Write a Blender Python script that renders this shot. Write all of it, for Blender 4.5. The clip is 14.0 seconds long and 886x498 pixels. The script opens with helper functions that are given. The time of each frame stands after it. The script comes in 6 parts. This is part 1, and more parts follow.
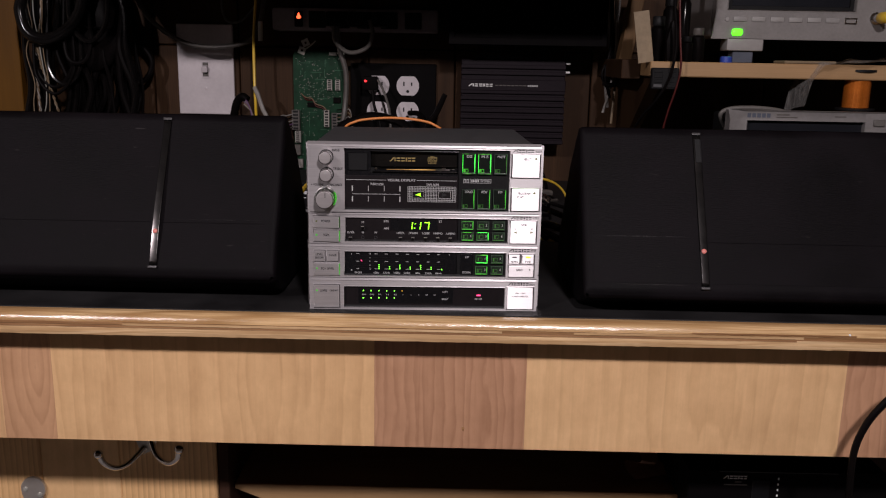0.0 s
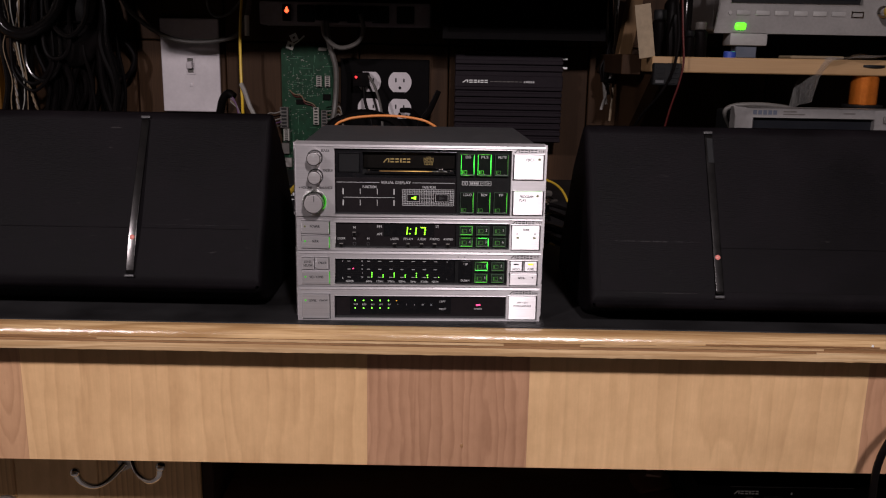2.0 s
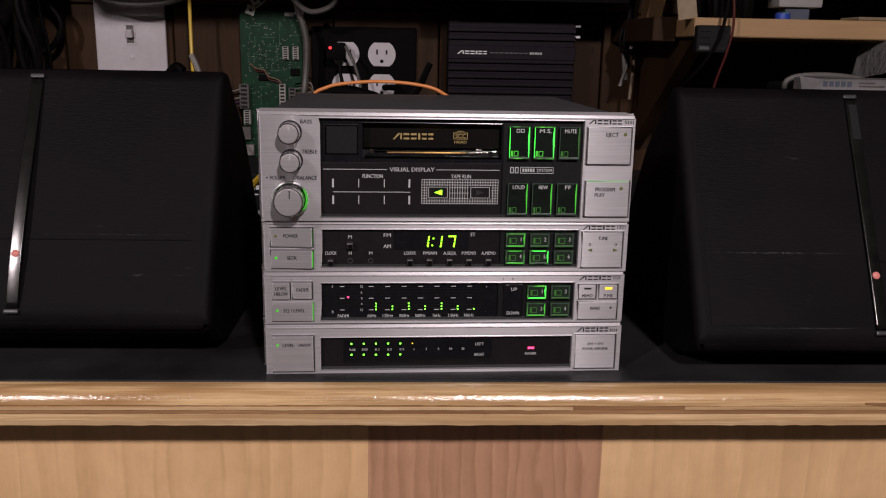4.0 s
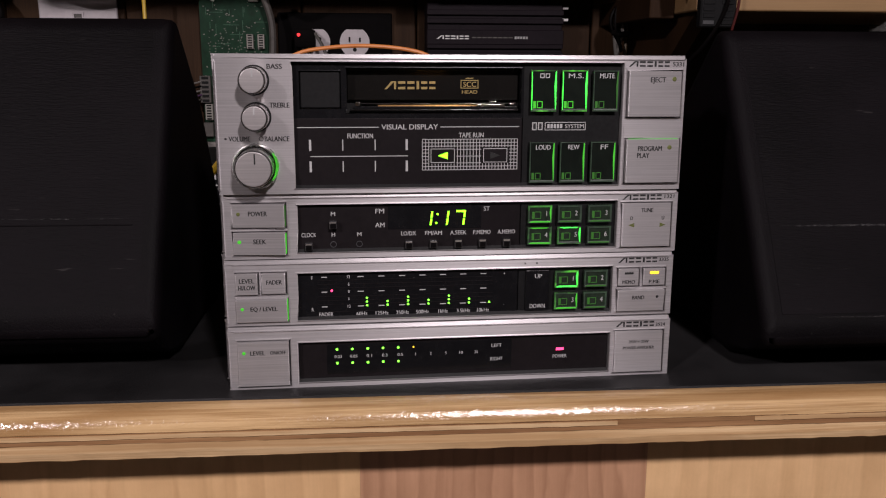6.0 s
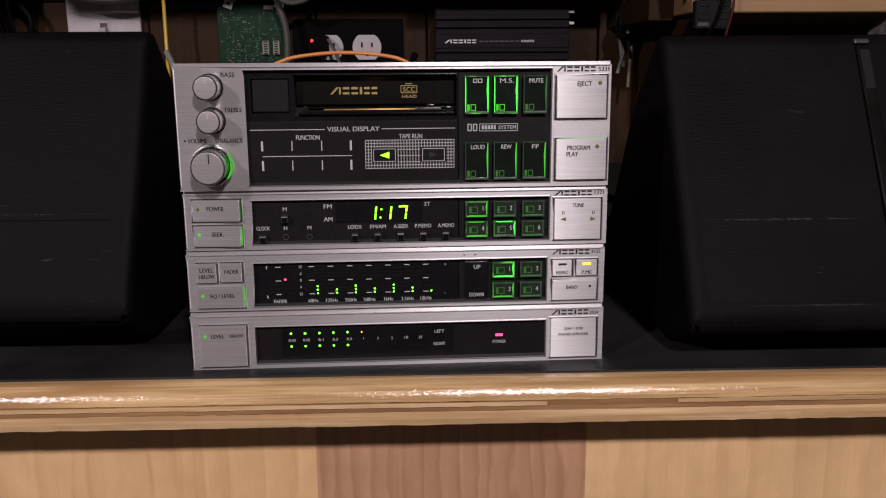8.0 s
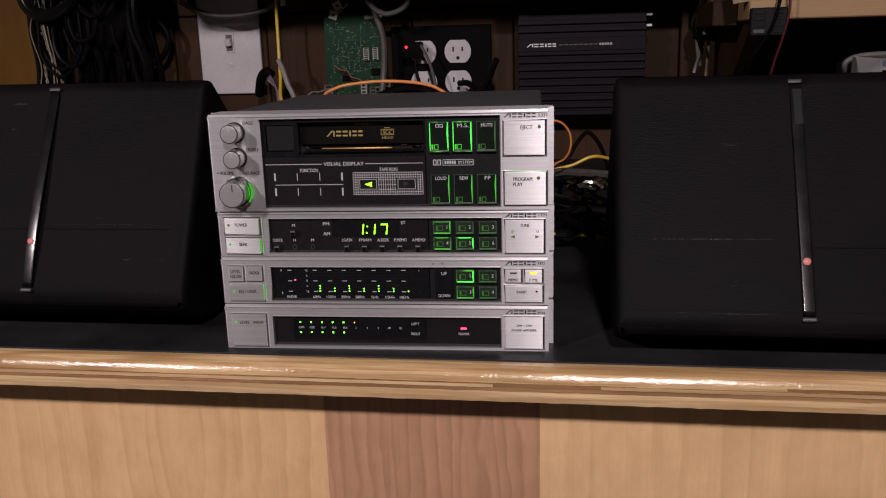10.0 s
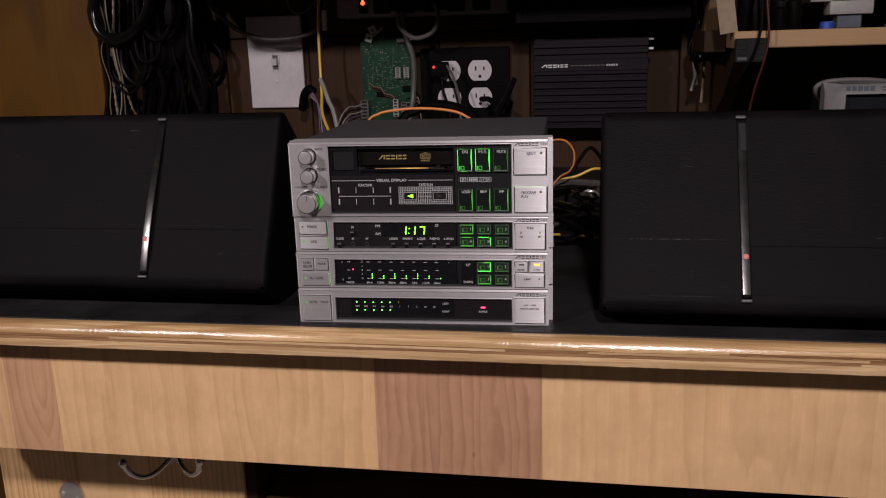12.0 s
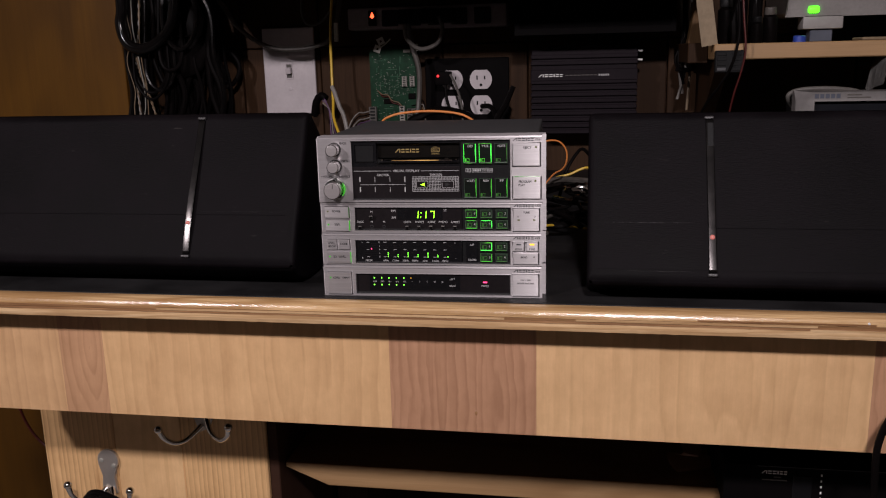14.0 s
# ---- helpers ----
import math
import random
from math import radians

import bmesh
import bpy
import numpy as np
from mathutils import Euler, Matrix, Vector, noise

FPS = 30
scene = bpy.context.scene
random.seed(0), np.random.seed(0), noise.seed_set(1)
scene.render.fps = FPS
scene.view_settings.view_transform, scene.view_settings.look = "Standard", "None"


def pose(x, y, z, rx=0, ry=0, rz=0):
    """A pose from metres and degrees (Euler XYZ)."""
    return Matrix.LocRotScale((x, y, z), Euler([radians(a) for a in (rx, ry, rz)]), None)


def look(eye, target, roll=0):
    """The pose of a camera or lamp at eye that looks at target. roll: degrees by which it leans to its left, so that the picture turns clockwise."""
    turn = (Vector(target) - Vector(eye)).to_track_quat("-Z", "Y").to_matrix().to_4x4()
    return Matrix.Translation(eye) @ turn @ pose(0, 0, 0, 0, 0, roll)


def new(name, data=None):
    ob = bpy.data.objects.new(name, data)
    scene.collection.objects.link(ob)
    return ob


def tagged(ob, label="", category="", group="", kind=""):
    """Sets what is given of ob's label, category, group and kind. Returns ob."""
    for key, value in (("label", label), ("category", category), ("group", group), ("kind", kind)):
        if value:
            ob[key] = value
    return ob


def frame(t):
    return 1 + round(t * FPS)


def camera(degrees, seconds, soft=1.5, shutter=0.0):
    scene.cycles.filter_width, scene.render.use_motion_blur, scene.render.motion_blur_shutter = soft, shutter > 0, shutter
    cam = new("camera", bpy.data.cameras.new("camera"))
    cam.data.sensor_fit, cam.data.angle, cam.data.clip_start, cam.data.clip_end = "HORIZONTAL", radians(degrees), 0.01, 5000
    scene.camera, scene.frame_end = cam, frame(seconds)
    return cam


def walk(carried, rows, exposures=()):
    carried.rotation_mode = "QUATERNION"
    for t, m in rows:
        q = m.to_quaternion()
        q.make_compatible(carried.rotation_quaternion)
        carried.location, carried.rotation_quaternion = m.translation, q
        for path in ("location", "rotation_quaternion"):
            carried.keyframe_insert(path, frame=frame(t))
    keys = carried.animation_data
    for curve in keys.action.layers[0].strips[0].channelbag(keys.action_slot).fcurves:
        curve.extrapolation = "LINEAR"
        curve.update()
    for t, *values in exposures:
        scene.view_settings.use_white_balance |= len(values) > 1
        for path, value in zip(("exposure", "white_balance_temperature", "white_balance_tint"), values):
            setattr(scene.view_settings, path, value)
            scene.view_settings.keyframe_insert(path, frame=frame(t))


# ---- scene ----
cam = camera(55.0, 14.0, soft=1.15)
# The rows stand square to the front of the stack, which is turned by SKEW on the bench.
SKEW = 2.1
PATH = [
    (0, (-0.0038, -0.6461, 1.0933), (0.0481, 1.3054, 0.6586), 1.06),
    (0.5, (-0.0048, -0.6386, 1.0926), (0.0481, 1.3125, 0.6562), 0.93),
    (1, (-0.0055, -0.6325, 1.0917), (0.0524, 1.3182, 0.6542), 1.07),
    (1.5, (-0.0063, -0.625, 1.0915), (0.0569, 1.3252, 0.6524), 1.02),
    (2, (-0.0074, -0.6039, 1.0913), (0.0661, 1.3453, 0.6497), 1.03),
    (2.5, (-0.0161, -0.5533, 1.0891), (0.0661, 1.3935, 0.638), 0.97),
    (3, (-0.0217, -0.499, 1.083), (0.0771, 1.4449, 0.6235), 1.00),
    (3.5, (-0.028, -0.4486, 1.0724), (0.0901, 1.4928, 0.6063), 0.87),
    (4, (-0.0366, -0.4039, 1.059), (0.1214, 1.5367, 0.6017), 1.08),
    (6.5, (-0.0442, -0.3217, 1.0251), (0.1849, 1.6195, 0.6013), 0.16),
    (7, (-0.0375, -0.3286, 1.0259), (0.1795, 1.6144, 0.6044), -0.06),
    (7.5, (-0.0238, -0.3397, 1.0275), (0.1672, 1.6059, 0.6055), -0.28),
    (8, (-0.0054, -0.3551, 1.0284), (0.1207, 1.5955, 0.605), -0.37),
    (10.5, (0.0959, -0.4635, 1.0734), (-0.1736, 1.4589, 0.5917), -1.84),
    (11, (0.1003, -0.4939, 1.0812), (-0.1775, 1.4265, 0.5968), -1.85),
    (11.5, (0.1001, -0.5254, 1.0879), (-0.1772, 1.397, 0.6109), -1.79),
    (12, (0.0969, -0.5678, 1.0936), (-0.1801, 1.356, 0.6221), -1.73),
    (12.5, (0.0982, -0.5927, 1.0945), (-0.1737, 1.3322, 0.6246), -1.56),
    (13, (0.1007, -0.6196, 1.0935), (-0.1706, 1.3071, 0.6308), -1.50),
    (13.5, (0.0999, -0.6426, 1.092), (-0.1694, 1.2869, 0.6394), -1.38),
    (14, (0.102, -0.6586, 1.0914), (-0.1711, 1.272, 0.6464), -1.44),
]
walk(cam, [(t, pose(0, 0, 0, 0, 0, SKEW) @ look(eye, target, roll)) for t, eye, target, roll in PATH])

# ---- light ----
world = bpy.data.worlds.new("world")
world.use_nodes = True
world.node_tree.nodes["Background"].inputs[0].default_value = (0.5, 0.45, 0.4, 1)
world.node_tree.nodes["Background"].inputs[1].default_value = 0.004
scene.world = world
scene.view_settings.exposure = 0.0


def reflector_bulb(x, y, z, aim, watts, size, warm):
    """A ceiling bulb in a reflector, over the place where one stands at the bench."""
    lamp = bpy.data.lights.new("bulb_light", "SPOT")
    lamp.energy, lamp.shadow_soft_size, lamp.color = watts, size, warm
    lamp.spot_size, lamp.spot_blend = radians(125), 0.5
    ob = new("bulb_light", lamp)
    ob.matrix_basis = look((x, y, z), aim)
    return ob


WARM = (1.0, 0.89, 0.92)
reflector_bulb(0.24, -1.10, 1.72, (-0.35, 0.0, 0.86), 53, 0.045, WARM)
reflector_bulb(-0.88, -1.10, 1.72, (-0.25, 0.0, 0.86), 41, 0.045, WARM)

# ---- materials ----


def material(name, rough=0.5, metal=0.0, color=(0.5, 0.5, 0.5)):
    m = bpy.data.materials.new(name)
    m.use_nodes = True
    n, l = m.node_tree.nodes, m.node_tree.links
    b = n["Principled BSDF"]
    b.inputs["Base Color"].default_value = (*color, 1)
    b.inputs["Roughness"].default_value = rough
    b.inputs["Metallic"].default_value = metal
    return m, n, l, b


def coords(n, l, scale, shift=True):
    tc, mp = n.new("ShaderNodeTexCoord"), n.new("ShaderNodeMapping")
    mp.inputs["Scale"].default_value = scale
    l.new(tc.outputs["Object"], mp.inputs["Vector"])
    if shift:
        info, comb = n.new("ShaderNodeObjectInfo"), n.new("ShaderNodeCombineXYZ")
        mul = n.new("ShaderNodeMath")
        mul.operation, mul.inputs[1].default_value = "MULTIPLY", 37.0
        l.new(info.outputs["Random"], mul.inputs[0])
        for k in range(3):
            l.new(mul.outputs[0], comb.inputs[k])
        l.new(comb.outputs[0], mp.inputs["Location"])
    return mp.outputs[0]


def noise_tex(n, l, vec, scale, detail=4.0, rough=0.6, distort=0.0):
    t = n.new("ShaderNodeTexNoise")
    t.inputs["Scale"].default_value, t.inputs["Detail"].default_value = scale, detail
    t.inputs["Roughness"].default_value, t.inputs["Distortion"].default_value = rough, distort
    l.new(vec, t.inputs["Vector"])
    return t.outputs["Fac"]


def ramp(n, l, fac, stops):
    r = n.new("ShaderNodeValToRGB")
    while len(r.color_ramp.elements) < len(stops):
        r.color_ramp.elements.new(0.5)
    for e, (p, c) in zip(r.color_ramp.elements, stops):
        e.position, e.color = p, (*c, 1)
    l.new(fac, r.inputs["Fac"])
    return r.outputs["Color"]


def mix(n, l, a, b, fac, kind="MIX"):
    m = n.new("ShaderNodeMix")
    m.data_type, m.blend_type = "RGBA", kind
    for value, sock in ((fac, m.inputs[0]), (a, m.inputs[6]), (b, m.inputs[7])):
        if isinstance(value, (int, float)):
            sock.default_value = value
        elif isinstance(value, tuple):
            sock.default_value = (*value, 1)
        else:
            l.new(value, sock)
    return m.outputs[2]


def bump(n, l, b, height, strength, dist=0.001):
    u = n.new("ShaderNodeBump")
    u.inputs["Strength"].default_value, u.inputs["Distance"].default_value = strength, dist
    l.new(height, u.inputs["Height"])
    l.new(u.outputs["Normal"], b.inputs["Normal"])


def calc(n, l, op, a, v):
    m = n.new("ShaderNodeMath")
    m.operation = op
    l.new(a, m.inputs[0])
    m.inputs[1].default_value = v
    return m.outputs[0]


def wood(name, pale, dark, axis="z", rough=0.45, figure=7.0, contrast=0.5, stripe=0.25, wide=9.0, shift=True, gloss=0.0, run=0.16, spec=0.5):
    """Sawn wood: growth rings cut lengthwise, streaks and pores along the grain, blotches; gloss: uneven lacquer."""
    m, n, l, b = material(name, rough)
    b.inputs["Specular IOR Level"].default_value = spec
    k = "xyz".index(axis)
    long = [wide, wide, wide]
    long[k] = wide * run
    ring = noise_tex(n, l, coords(n, l, long, shift), 1.0, 2.5, 0.45, 0.5)
    wave = calc(n, l, "SINE", calc(n, l, "MULTIPLY", ring, figure * 6.283), 0)
    wave = calc(n, l, "MULTIPLY_ADD", wave, 0.5)
    wave.node.inputs[2].default_value = 0.5
    fine = [700.0, 700.0, 700.0]
    fine[k] = 14.0
    pore = noise_tex(n, l, coords(n, l, fine, shift), 1.0, 3.0, 0.7)
    band = [95.0, 95.0, 95.0]
    band[k] = 3.0
    streak = noise_tex(n, l, coords(n, l, band, shift), 1.0, 4.0, 0.65)
    blot = noise_tex(n, l, coords(n, l, [14.0 if j != k else 5.0 for j in range(3)], shift), 1.0, 3.0)
    mid = tuple(p * (1 - contrast) + d * contrast for p, d in zip(pale, dark))
    c1 = ramp(n, l, wave, [(0.0, mid), (0.35, tuple((a + c) / 2 for a, c in zip(mid, pale))), (0.8, pale)])
    c2 = mix(n, l, c1, tuple(dark), calc(n, l, "MULTIPLY", ramp(n, l, pore, [(0.38, (1, 1, 1)), (0.6, (0, 0, 0))]), stripe))
    c2 = mix(n, l, c2, ramp(n, l, streak, [(0.3, (0.72, 0.68, 0.64)), (0.7, (1.08, 1.07, 1.06))]), 0.4, "MULTIPLY")
    c3 = mix(n, l, c2, ramp(n, l, blot, [(0.25, (0.74, 0.72, 0.70)), (0.75, (1.10, 1.09, 1.06))]), 0.5, "MULTIPLY")
    l.new(c3, b.inputs["Base Color"])
    if gloss:
        lump = noise_tex(n, l, coords(n, l, (0.6, 1, 1), shift), 560.0, 3.0, 0.65)
        wear = noise_tex(n, l, coords(n, l, (1, 1, 1), shift), 60.0, 3.0, 0.6)
        r = calc(n, l, "MULTIPLY_ADD", wear, gloss)
        r.node.inputs[2].default_value = rough - gloss * 0.5
        l.new(r, b.inputs["Roughness"])
        bump(n, l, b, lump, 0.75, 0.00036)
    else:
        bump(n, l, b, pore, 0.2, 0.0004)
    return m


def flatsawn(name, pale, dark, cx, cz, wide=0.020, tall=0.085, strength=1.0, warp=2.6):
    """A flat-sawn board: nested arches round a heart at cx, cz, opening into upright lines, with faint fibres."""
    m, n, l, b = material(name, 0.5)
    tc, mp = n.new("ShaderNodeTexCoord"), n.new("ShaderNodeMapping")
    mp.inputs["Location"].default_value = (-cx / wide, 0, -cz / tall)
    mp.inputs["Scale"].default_value = (1 / wide, 0.0, 1 / tall)
    l.new(tc.outputs["Object"], mp.inputs["Vector"])
    wobble = noise_tex(n, l, coords(n, l, (26, 26, 9), False), 1.0, 4.0, 0.55)
    dist = n.new("ShaderNodeVectorMath")
    dist.operation = "LENGTH"
    l.new(mp.outputs[0], dist.inputs[0])
    ring = n.new("ShaderNodeMath")
    ring.operation = "MULTIPLY_ADD"
    l.new(wobble, ring.inputs[0])
    ring.inputs[1].default_value = warp
    gaps = n.new("ShaderNodeMath")
    gaps.operation = "MULTIPLY_ADD"
    l.new(noise_tex(n, l, coords(n, l, (48, 48, 1.6), False), 1.0, 3.0, 0.5), gaps.inputs[0])
    gaps.inputs[1].default_value = 2.6
    l.new(dist.outputs["Value"], gaps.inputs[2])
    l.new(gaps.outputs[0], ring.inputs[2])
    wave = calc(n, l, "FRACT", calc(n, l, "MULTIPLY", ring.outputs[0], 1.05), 0)
    tone = tuple(p * (1 - 0.30 * strength) + d * 0.30 * strength for p, d in zip(pale, dark))
    c = ramp(n, l, wave, [(0.0, pale), (0.55, tuple(0.6 * p + 0.4 * t for p, t in zip(pale, tone))), (0.86, tone), (1.0, pale)])
    fade = noise_tex(n, l, coords(n, l, (17, 17, 8), False), 1.0, 3.0, 0.5)
    c = mix(n, l, c, pale, ramp(n, l, fade, [(0.46, (0, 0, 0)), (0.72, (0.6, 0.6, 0.6))]))
    fibre = noise_tex(n, l, coords(n, l, (520, 520, 11), False), 1.0, 3.0, 0.65)
    c = mix(n, l, c, ramp(n, l, fibre, [(0.3, (0.86, 0.84, 0.82)), (0.7, (1.05, 1.05, 1.05))]), 0.34 * strength, "MULTIPLY")
    lanes = noise_tex(n, l, coords(n, l, (34, 34, 2.5), False), 1.0, 4.0, 0.6)
    c = mix(n, l, c, ramp(n, l, lanes, [(0.25, (0.80, 0.765, 0.72)), (0.75, (1.08, 1.075, 1.06))]), 0.30, "MULTIPLY")
    fleck = noise_tex(n, l, coords(n, l, (95, 95, 48), False), 1.0, 5.0, 0.75)
    c = mix(n, l, c, ramp(n, l, fleck, [(0.3, (0.87, 0.84, 0.80)), (0.68, (1.06, 1.06, 1.05))]), 0.6, "MULTIPLY")
    stain = noise_tex(n, l, coords(n, l, (11, 11, 18), False), 1.0, 4.0, 0.6)
    c = mix(n, l, c, ramp(n, l, stain, [(0.3, (0.80, 0.77, 0.74)), (0.65, (1.05, 1.05, 1.04))]), 0.5, "MULTIPLY")
    vein = noise_tex(n, l, coords(n, l, (150, 150, 5), False), 1.0, 2.0, 0.5)
    c = mix(n, l, c, dark, calc(n, l, "MULTIPLY", ramp(n, l, vein, [(0.66, (0, 0, 0)), (0.74, (1, 1, 1))]), 0.22 * strength))
    l.new(c, b.inputs["Base Color"])
    bump(n, l, b, fibre, 0.12, 0.0003)
    return m


def speckled(name, a, b_, scale, rough=0.5, metal=0.0, bumpy=0.2, dist=0.0005, rough_var=0.0, stretch=(1, 1, 1), spec=0.5):
    """A plain surface with a slight unevenness of colour, gloss and relief."""
    m, n, l, b = material(name, rough, metal)
    b.inputs["Specular IOR Level"].default_value = spec
    v = coords(n, l, stretch)
    f = noise_tex(n, l, v, scale, 5.0)
    g = noise_tex(n, l, v, scale * 0.09, 3.0)
    c = ramp(n, l, f, [(0.3, a), (0.7, b_)])
    c = mix(n, l, c, ramp(n, l, g, [(0.3, (0.8, 0.8, 0.8)), (0.7, (1.1, 1.1, 1.1))]), 0.7, "MULTIPLY")
    l.new(c, b.inputs["Base Color"])
    if rough_var:
        r = calc(n, l, "MULTIPLY_ADD", g, rough_var)
        r.node.inputs[2].default_value = rough - rough_var / 2
        l.new(r, b.inputs["Roughness"])
    if bumpy:
        bump(n, l, b, f, bumpy, dist)
    return m


def dusty(name, base, rough, spec, stretch=(1, 1, 1)):
    """Black moulded plastic with a fine grain, sparse dust, pale scuffs and worn gloss."""
    m, n, l, b = material(name, rough)
    b.inputs["Specular IOR Level"].default_value = spec
    v = coords(n, l, stretch)
    grain = noise_tex(n, l, v, 1400, 3.0)
    dust = noise_tex(n, l, v, 620, 2.0, 0.4)
    big = noise_tex(n, l, coords(n, l, (1, 1, 1)), 16, 4.0)
    scuff = noise_tex(n, l, coords(n, l, (45, 45, 110)), 1.0, 5.0, 0.8, 0.6)
    c = ramp(n, l, big, [(0.3, tuple(0.6 * x for x in base)), (0.75, tuple(2.0 * x for x in base))])
    spots = calc(n, l, "MULTIPLY", ramp(n, l, dust, [(0.745, (0, 0, 0)), (0.79, (1, 1, 1))]), 0.35)
    c = mix(n, l, c, (0.06, 0.055, 0.054), spots)
    c = mix(n, l, c, (0.016, 0.0145, 0.015), calc(n, l, "MULTIPLY", ramp(n, l, scuff, [(0.62, (0, 0, 0)), (0.85, (1, 1, 1))]), 0.3))
    l.new(c, b.inputs["Base Color"])
    r = calc(n, l, "MULTIPLY_ADD", big, 0.25)
    r.node.inputs[2].default_value = rough - 0.12
    l.new(r, b.inputs["Roughness"])
    bump(n, l, b, grain, 0.5, 0.0004)
    return m


def glow(name, color, strength):
    m, n, l, b = material(name, 0.4, 0, tuple(c * 0.3 for c in color))
    b.inputs["Emission Color"].default_value = (*color, 1)
    b.inputs["Emission Strength"].default_value = strength
    return m


def brushed(name, base, rough, metal=0.85, along=0.9):
    m, n, l, b = material(name, rough, metal)
    f = noise_tex(n, l, coords(n, l, (14, 14, 2600)), 1.0, 4.0, 0.75)
    grain = n.new("ShaderNodeCombineXYZ")
    grain.inputs[0].default_value, grain.inputs[1].default_value = math.cos(radians(SKEW)), math.sin(radians(SKEW))
    l.new(grain.outputs[0], b.inputs["Tangent"])
    b.inputs["Anisotropic"].default_value = along
    b.inputs["Anisotropic Rotation"].default_value = 0.25
    g = noise_tex(n, l, coords(n, l, (40, 40, 60)), 1.0, 3.0)
    c = ramp(n, l, f, [(0.25, tuple(0.74 * v for v in base)), (0.75, tuple(min(1, 1.14 * v) for v in base))])
    c = mix(n, l, c, ramp(n, l, g, [(0.3, (0.88, 0.88, 0.88)), (0.7, (1.05, 1.05, 1.05))]), 0.6, "MULTIPLY")
    l.new(c, b.inputs["Base Color"])
    bump(n, l, b, f, 0.2, 0.0001)
    return m


def clear(name, tint=(1, 1, 1), rough=0.03):
    m, n, l, b = material(name, rough, 0, tint)
    b.inputs["Transmission Weight"].default_value = 1.0
    b.inputs["IOR"].default_value = 1.46
    return m


SILVER = brushed("brushed_aluminium", (0.50, 0.478, 0.487), 0.42, 0.70, 0.8)
SILVER_BUTTON = brushed("satin_aluminium_button", (0.60, 0.575, 0.585), 0.40, 0.66, 1.0)
KNOB_SIDE = speckled("polished_knob_side", (0.42, 0.40, 0.40), (0.52, 0.49, 0.49), 240, 0.28, 0.9, 0.0, 0, 0.1)
KEY_MILK = speckled("milky_key_glass", (0.013, 0.021, 0.014), (0.026, 0.038, 0.026), 420, 0.16, 0, 0.0, 0, 0.1, spec=0.6)
PUSH_KEY = speckled("smoked_push_key", (0.026, 0.025, 0.026), (0.042, 0.040, 0.041), 500, 0.25, 0, 0.0, 0, 0.1, spec=0.5)
FLAP = speckled("tinted_tape_flap", (0.0040, 0.0036, 0.0032), (0.0060, 0.0052, 0.0045), 300, 0.26, 0, 0.0, 0, 0.1, spec=0.3)
KNOB_METAL = brushed("turned_knob_metal", (0.52, 0.49, 0.49), 0.40, 0.7, 0.0)
NICKEL = speckled("dull_nickel", (0.50, 0.46, 0.42), (0.58, 0.54, 0.50), 60, 0.32, 0.72, 0.0, 0, 0.1)
VOID = speckled("matt_black", (0.0026, 0.0021, 0.0023), (0.0038, 0.0031, 0.0033), 90, 0.7, 0, 0.0, 0, spec=0.05)
KEY_GLASS = speckled("smoked_key_glass", (0.006, 0.008, 0.007), (0.010, 0.014, 0.011), 300, 0.14, 0, 0.0, 0, 0.1, spec=0.6)
STEEL = speckled("case_steel", (0.07, 0.07, 0.073), (0.10, 0.10, 0.104), 900, 0.5, 0.5, 0.1, 0.0002, 0.15)
GLOSS = speckled("smoked_acrylic", (0.006, 0.006, 0.007), (0.009, 0.009, 0.010), 300, 0.18, 0, 0.0, 0.0, 0.1, spec=0.3)
SATIN = speckled("black_satin_plastic", (0.007, 0.007, 0.0075), (0.012, 0.012, 0.0125), 700, 0.5, 0, 0.1, 0.0002, spec=0.15)
GREYPANEL = speckled("charcoal_display_panel", (0.0090, 0.0072, 0.0080), (0.0125, 0.0102, 0.0112), 500, 0.45, 0, 0.05, 0.0001, spec=0.12)
PIT = material("dark_gap", 0.9, 0, (0.006, 0.006, 0.006))[0]
PRINT_WHITE = material("white_print", 0.6, 0, (0.42, 0.42, 0.42))[0]
PRINT_DARK = material("black_print", 0.7, 0, (0.012, 0.012, 0.012))[0]
PRINT_GOLD = material("gold_print", 0.45, 0.3, (0.34, 0.25, 0.095))[0]
GREEN_HOT = glow("green_lamp_bright", (0.20, 1.0, 0.05), 3.2)
KEY_HOT = glow("key_edge_bright", (0.06, 1.0, 0.08), 1.9)
GREEN_MID = glow("green_lamp_soft", (0.10, 0.80, 0.05), 0.5)
GREEN_DIM = glow("green_lamp_dim", (0.10, 0.42, 0.06), 0.09)
DIGIT = glow("green_digit", (0.28, 1.0, 0.02), 3.0)
RED_HOT = glow("red_lamp", (1.0, 0.06, 0.20), 2.6)
RED_PILOT = glow("red_pilot_lamp", (1.0, 0.035, 0.04), 2.0)
RED_ORANGE = glow("red_orange_lamp", (1.0, 0.09, 0.03), 3.5)
AMBER = glow("amber_lamp", (1.0, 0.50, 0.03), 2.2)
# emission for a fill light added inside the tape slot
TAPE_FILL = glow("cassette_glow", (1.0, 0.52, 0.12), 9.0)
OLIVE = material("olive_indicator", 0.4, 0, (0.11, 0.125, 0.035))[0]
CLEAR = clear("clear_acrylic", (0.95, 1, 0.95), 0.04)
CHROME = speckled("chrome", (0.60, 0.58, 0.56), (0.66, 0.64, 0.62), 60, 0.12, 1.0, 0.0, 0, 0.1)
TRIM_METAL = speckled("dull_metal_trim", (0.032, 0.030, 0.030), (0.058, 0.055, 0.0545), 120, 0.17, 0.9, 0.1, 0.0002, 0.1)
VINYL = dusty("black_vinyl_top", (0.012, 0.0115, 0.012), 0.5, 0.25)
